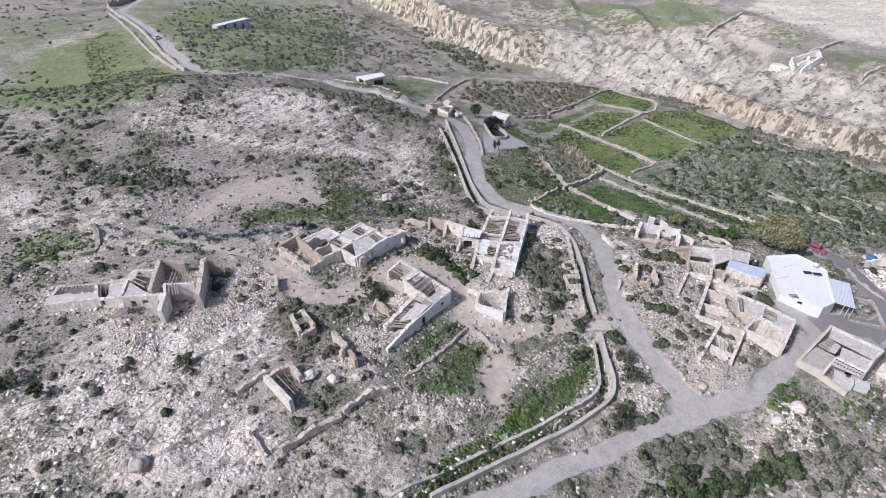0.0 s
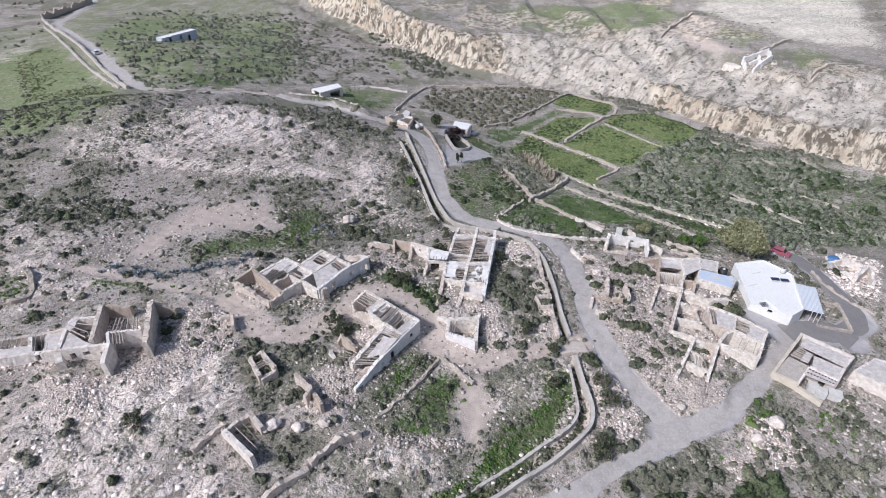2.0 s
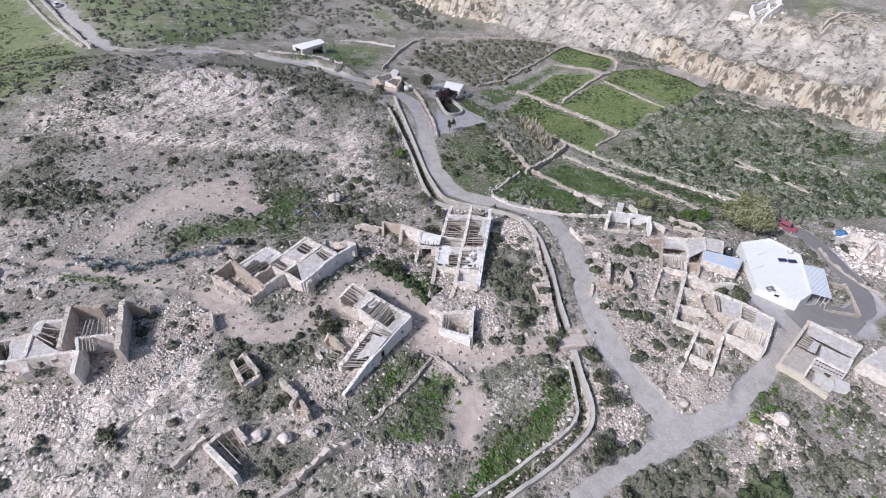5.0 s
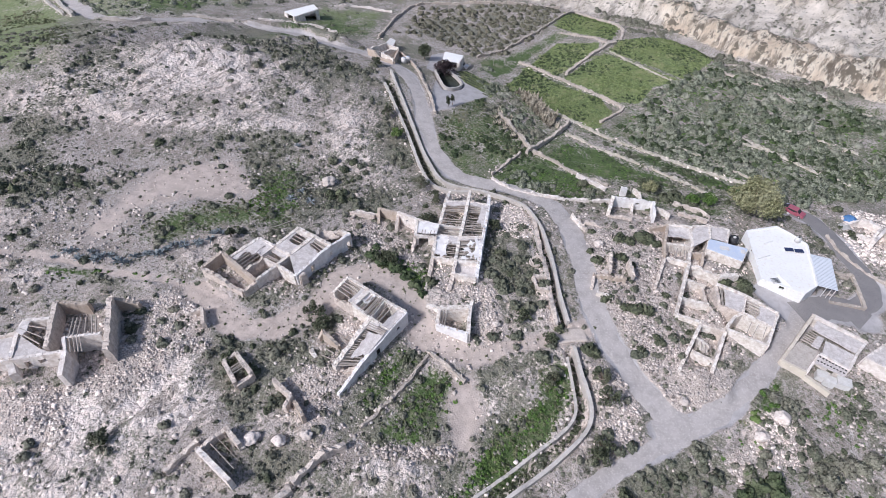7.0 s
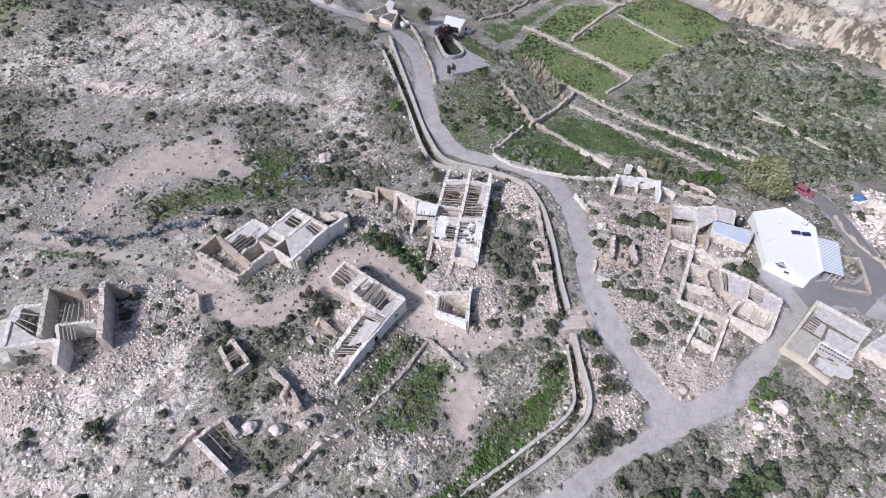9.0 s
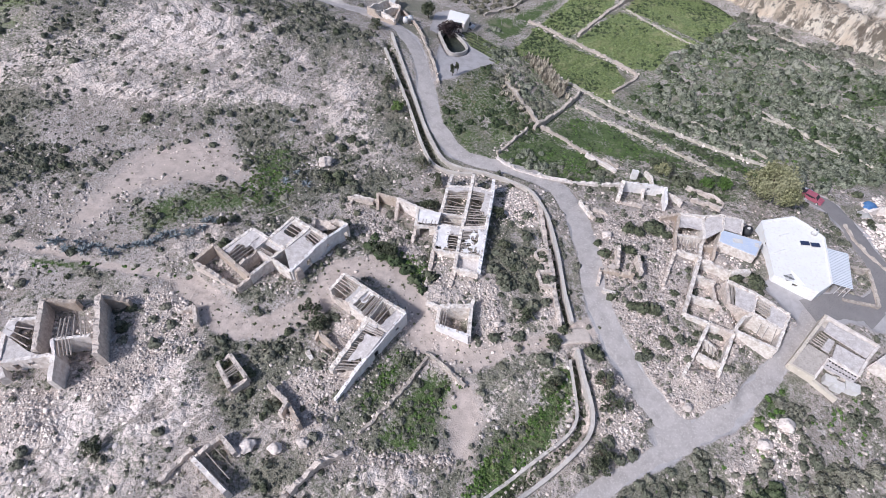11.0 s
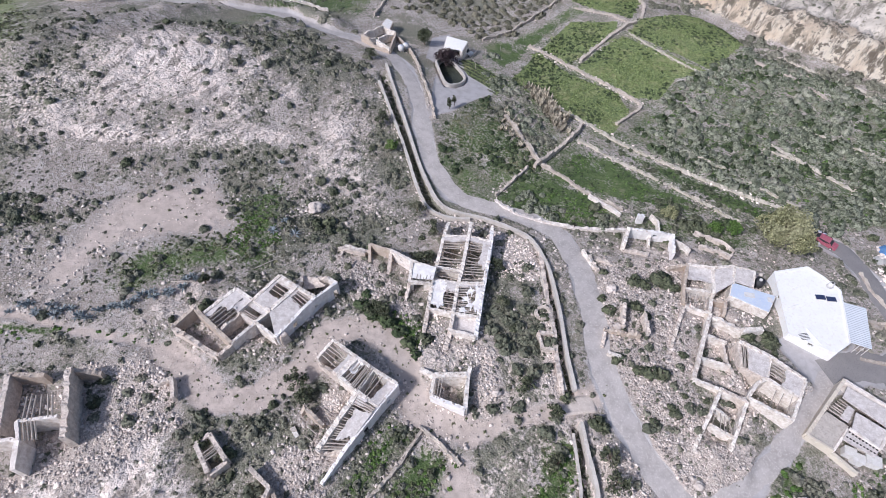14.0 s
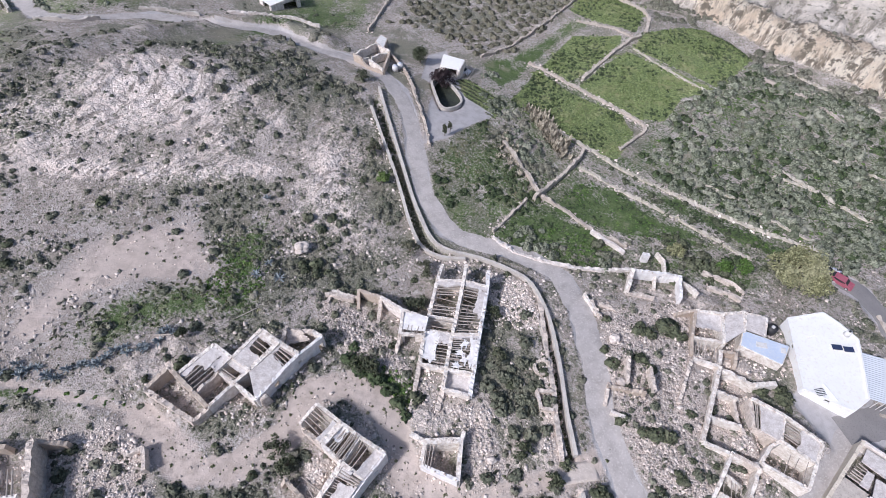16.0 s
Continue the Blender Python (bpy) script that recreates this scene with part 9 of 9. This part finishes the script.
x, y = sow(GEN, [(138.1, 223.0), (150.2, 222.9), (146.4, 209.9), (139.0, 206.9), (134.3, 211.6)], 0.5, 0, 0, False)
spread("rubble", "pale rubble round a ruin on the plateau", "rubble", STONES, x, y, 0.3 + 0.9 * GEN.random(len(x)) ** 2, MAT_STONE, GEN)


def car(label, at, turn, paint, length=4.1):
    t = thing("car", label, "car", at)
    z = root_place(t).z + 0.04
    m = pose(at[0], at[1], z, 0, 0, turn)
    sx = length / 4.1

    def prism(bm, profile, half, narrow=0.0):
        left = [bm.verts.new(m @ Vector((x * sx, -half + narrow * (zz > 0.95), zz))) for x, zz in profile]
        right = [bm.verts.new(m @ Vector((x * sx, half - narrow * (zz > 0.95), zz))) for x, zz in profile]
        bm.faces.new(left)
        bm.faces.new(right[::-1])
        for i in range(len(profile)):
            j = (i + 1) % len(profile)
            bm.faces.new((left[j], left[i], right[i], right[j]))

    bm = bmesh.new()
    prism(bm, [(-2.05, 0.3), (2.05, 0.3), (2.05, 0.72), (1.1, 0.9), (0.55, 1.4), (-1.35, 1.42), (-2.0, 0.95)], 0.84, 0.12)
    body = part("body", bm, paint, t)
    glass = MAT_BLACK
    for name, pr, hw in (("windscreen", [(1.12, 0.92), (0.62, 1.37), (0.55, 1.37), (1.0, 0.92)], 0.68), ("rear_window", [(-2.02, 1.0), (-1.42, 1.38), (-1.36, 1.36), (-1.95, 0.98)], 0.66), ("side_windows", [(0.85, 0.95), (0.5, 1.32), (-1.2, 1.34), (-1.6, 1.0)], 0.80)):
        bm = bmesh.new()
        prism(bm, pr, hw, 0.02)
        part(name, bm, glass, body)
    for x in (-1.3, 1.3):
        for y in (-0.78, 0.78):
            bm = bmesh.new()
            bmesh.ops.create_cone(bm, cap_ends=True, segments=16, radius1=0.31, radius2=0.31, depth=0.2, matrix=m @ Matrix.Translation((x * sx, y, 0.3)) @ Matrix.Rotation(math.pi / 2, 4, "X"))
            wheel = part("wheel", bm, MAT_BLACK, t)
            bm = bmesh.new()
            bmesh.ops.create_cone(bm, cap_ends=True, segments=12, radius1=0.18, radius2=0.16, depth=0.22, matrix=m @ Matrix.Translation((x * sx, y * 1.02, 0.3)) @ Matrix.Rotation(math.pi / 2, 4, "X"))
            part("rim", bm, MAT_CRATE, wheel)


MAT_RED = worn("faded_red_paint", (0.36, 0.09, 0.13), (0.42, 0.14, 0.18), (0.45, 0.2, 0.22), 1.0, 0.2, 0.35, 0.0)
MAT_CARWHITE = worn("white_car_paint", (0.75, 0.75, 0.76), (0.7, 0.7, 0.71), (0.78, 0.78, 0.78), 1.0, 0.2, 0.3, 0.0)
car("faded red hatchback parked beside a junk heap", (82.9, 99.2), -50, MAT_RED)
car("white pickup car parked on the valley road", (-114.5, 222.5), 130, MAT_CARWHITE, 4.6)
car("white van parked beside the farm shed", (20.3, 166.5), -35, MAT_CARWHITE, 4.4)

# junk heap, tarpaulins and tanks
MAT_TARP = worn("blue_tarpaulin", (0.12, 0.30, 0.62), (0.20, 0.40, 0.68), (0.35, 0.50, 0.70), 0.8, 0.2, 0.5, 0.02)
heap = [(80.2, 103.0), (83.5, 103.1), (85.3, 100.5), (82.4, 98.7), (79.4, 99.9)]
for material, label, share in ((MAT_CRATE, "heap of pale plastic and household scrap", 3.5), (MAT_BLACK, "dark scrap and tyres in a junk heap", 2.2), (blue_wash, "bluish plastic scrap in a junk heap", 1.6)):
    x, y = sow(GEN, heap, share, 0, 0, False)
    spread("junk", label, "junk heap", STONES, x, y, 0.3 + 0.5 * GEN.random(len(x)), material, GEN, sink=-0.1)


def tarp(label, at, w, d, rise, material, turn):
    bm = bmesh.new()
    n = 10
    g = {}
    z0 = ground(*at)
    c, s = math.cos(radians(turn)), math.sin(radians(turn))
    for i in range(n + 1):
        for j in range(n + 1):
            u, v = i / n - 0.5, j / n - 0.5
            z = rise * (1 - (2 * abs(u)) ** 1.6) * (1 - 0.5 * (2 * abs(v)) ** 2) + 0.12 * float(fbm(u * 5 + at[0], v * 5, 1.0, 2, 3))
            x, y = at[0] + u * w * c - v * d * s, at[1] + u * w * s + v * d * c
            g[i, j] = bm.verts.new((x, y, max(ground(x, y) - 0.05, z0 + z)))
    for i in range(n):
        for j in range(n):
            bm.faces.new((g[i, j], g[i + 1, j], g[i + 1, j + 1], g[i, j + 1]))
    bmesh.ops.solidify(bm, geom=bm.faces, thickness=0.03)
    return tagged(part("tarpaulin", bm, material, None, "", True), label, "tarpaulin")


tarp("crumpled blue tarpaulin over a stone pile", (94.7, 97.2), 3.0, 2.4, 1.2, MAT_TARP, 20)
tarp("pale dusty sheet over a heap of household goods", (92.0, 94.8), 2.6, 2.0, 0.9, MAT_CRATE, -10)
mound = [(92.4, 97.4), (99.9, 100.8), (107.6, 98.7), (93.1, 82.0), (89.3, 84.4), (87.8, 88.8)]
x, y = sow(GEN, mound, 2.5, 0, 0, False)
spread("rubble", "rubble and debris beside the lane", "rubble", STONES, x, y, 0.25 + 0.6 * GEN.random(len(x)) ** 2, MAT_STONE, GEN)
for px in ((3.9, 161.7), (5.1, 163.4)):
    t = thing("water_tank", "pale blue-white plastic water tank beside the farm drive", "water tank", px, "water tanks by the farmhouse")
    z = root_place(t).z
    bm = bmesh.new()
    bmesh.ops.create_cone(bm, cap_ends=True, segments=18, radius1=0.75, radius2=0.7, depth=1.5, matrix=Matrix.Translation((px[0], px[1], z + 0.7)))
    part("drum", bm, MAT_CRATE, t, "", True)
    bm = bmesh.new()
    bmesh.ops.create_cone(bm, cap_ends=True, segments=12, radius1=0.3, radius2=0.25, depth=0.15, matrix=Matrix.Translation((px[0], px[1], z + 1.5)))
    part("lid", bm, blue_wash, t)
# dark cistern beside the blue-roofed shed
px = (63.1, 88.6)
t = thing("water_tank", "black plastic cistern standing beside the shed", "water tank", px)
bm = bmesh.new()
bmesh.ops.create_cone(bm, cap_ends=True, segments=18, radius1=0.85, radius2=0.75, depth=1.7, matrix=Matrix.Translation((px[0], px[1], root_place(t).z + 0.8)))
part("drum", bm, MAT_BLACK, t, "", True)
bm = bmesh.new()
bmesh.ops.create_cone(bm, cap_ends=True, segments=12, radius1=0.3, radius2=0.25, depth=0.2, matrix=Matrix.Translation((px[0], px[1], root_place(t).z + 1.72)))
part("lid", bm, MAT_CRATE, t)


def boulder(label, at, r, seed):
    bm = bmesh.new()
    bmesh.ops.create_icosphere(bm, subdivisions=4, radius=1.0)
    g = ground(*at)
    r *= 0.75
    for v in bm.verts:
        k = 1 + 0.45 * noise.noise(v.co * 1.3 + Vector((seed, 0, 0))) + 0.12 * noise.noise(v.co * 4 + Vector((0, seed, 0))) + 0.04 * noise.noise(v.co * 11)
        v.co = Vector((at[0] + v.co.x * r * k, at[1] + v.co.y * r * 0.85 * k, g + r * 0.42 + v.co.z * r * 0.72 * k))
    return tagged(part("boulder", bm, MAT_STONE, None, "", True), label, "boulder")


boulder("large rounded pale boulder among agaves", (-12.9, 107.3), 1.7, 1.0)
for px, r in (((-14.1, 48.1), 0.8), ((-15.7, 53.9), 1.2), ((-19.1, 54.3), 1.4), ((-12.3, 54.4), 1.0), ((-37.0, 39.4), 1.6), ((-39.3, 67.5), 0.9), ((54.2, 54.0), 1.5), ((49.7, 51.6), 1.2), ((14.9, 70.4), 0.8), ((-20.2, 53.7), 1.0), ((40.7, 57.3), 0.9), ((36.4, 87.6), 1.1), ((35.3, 80.3), 0.9)):
    boulder("pale weathered limestone boulder on the slope", px, r, px[0])
# fence posts round the orchard and plots
for line, gap in (([(9.8, 223.0), (65.7, 227.9)], 4.0), ([(21.4, 163.9), (30.3, 152.5)], 3.0), ([(26.0, 167.6), (32.6, 171.5), (45.0, 184.8)], 4.0)):
    c, n, s = ribbon(line, 0, gap)
    f = thing("fence", "thin wooden post fence round a plot", "fence", (float(c[0, 0]), float(c[0, 1])))
    for p in c:
        bm = bmesh.new()
        z = ground(p[0], p[1])
        bar(bm, (p[0], p[1], z - 0.3), (p[0], p[1], z + 1.5), 0.12)
        part("post", bm, MAT_BEAM, f)
# fallen poles
for a, b in (((-32.8, 90.2), (-29.1, 89.9)), ((-21.1, 93.1), (-18.2, 95.0))):
    bm = bmesh.new()
    bar(bm, (a[0], a[1], ground(*a) + 0.15), (b[0], b[1], ground(*b) + 0.25), 0.16)
    tagged(part("wooden_pole", bm, MAT_BEAM, None), "bleached wooden pole lying on the bank", "pole")


def edge_ruin():
    # broken white walls beyond the asphalt lane
    h = thing("ruined_house", "small collapsed whitewashed house among rubble by the lane", "ruined house", (96.8, 93.5))
    pts = [(91.7, 95.1), (94.9, 95.5), (96.4, 94.8), (97.7, 92.8), (93.2, 89.5), (92.4, 92.1)]
    for p, q, hp, hq in zip(pts[:-1], pts[1:], (1.4, 2.0, 1.9, 1.8, 1.6), (2.0, 1.9, 1.8, 1.6, 1.0)):
        wall(h, p, q, hp, hq, MAT_PLASTER, thick=0.6, crumble=0.6, rough=0.14, level=False)
    wall(h, (92.2, 88.1), (98.8, 92.5), 1.8, 2.4, MAT_PLASTER, thick=0.6, crumble=0.4, level=False)
    wall(h, (98.8, 92.5), (95.4, 86.8), 2.4, 1.8, MAT_PLASTER, thick=0.6, crumble=0.4, level=False)


edge_ruin()
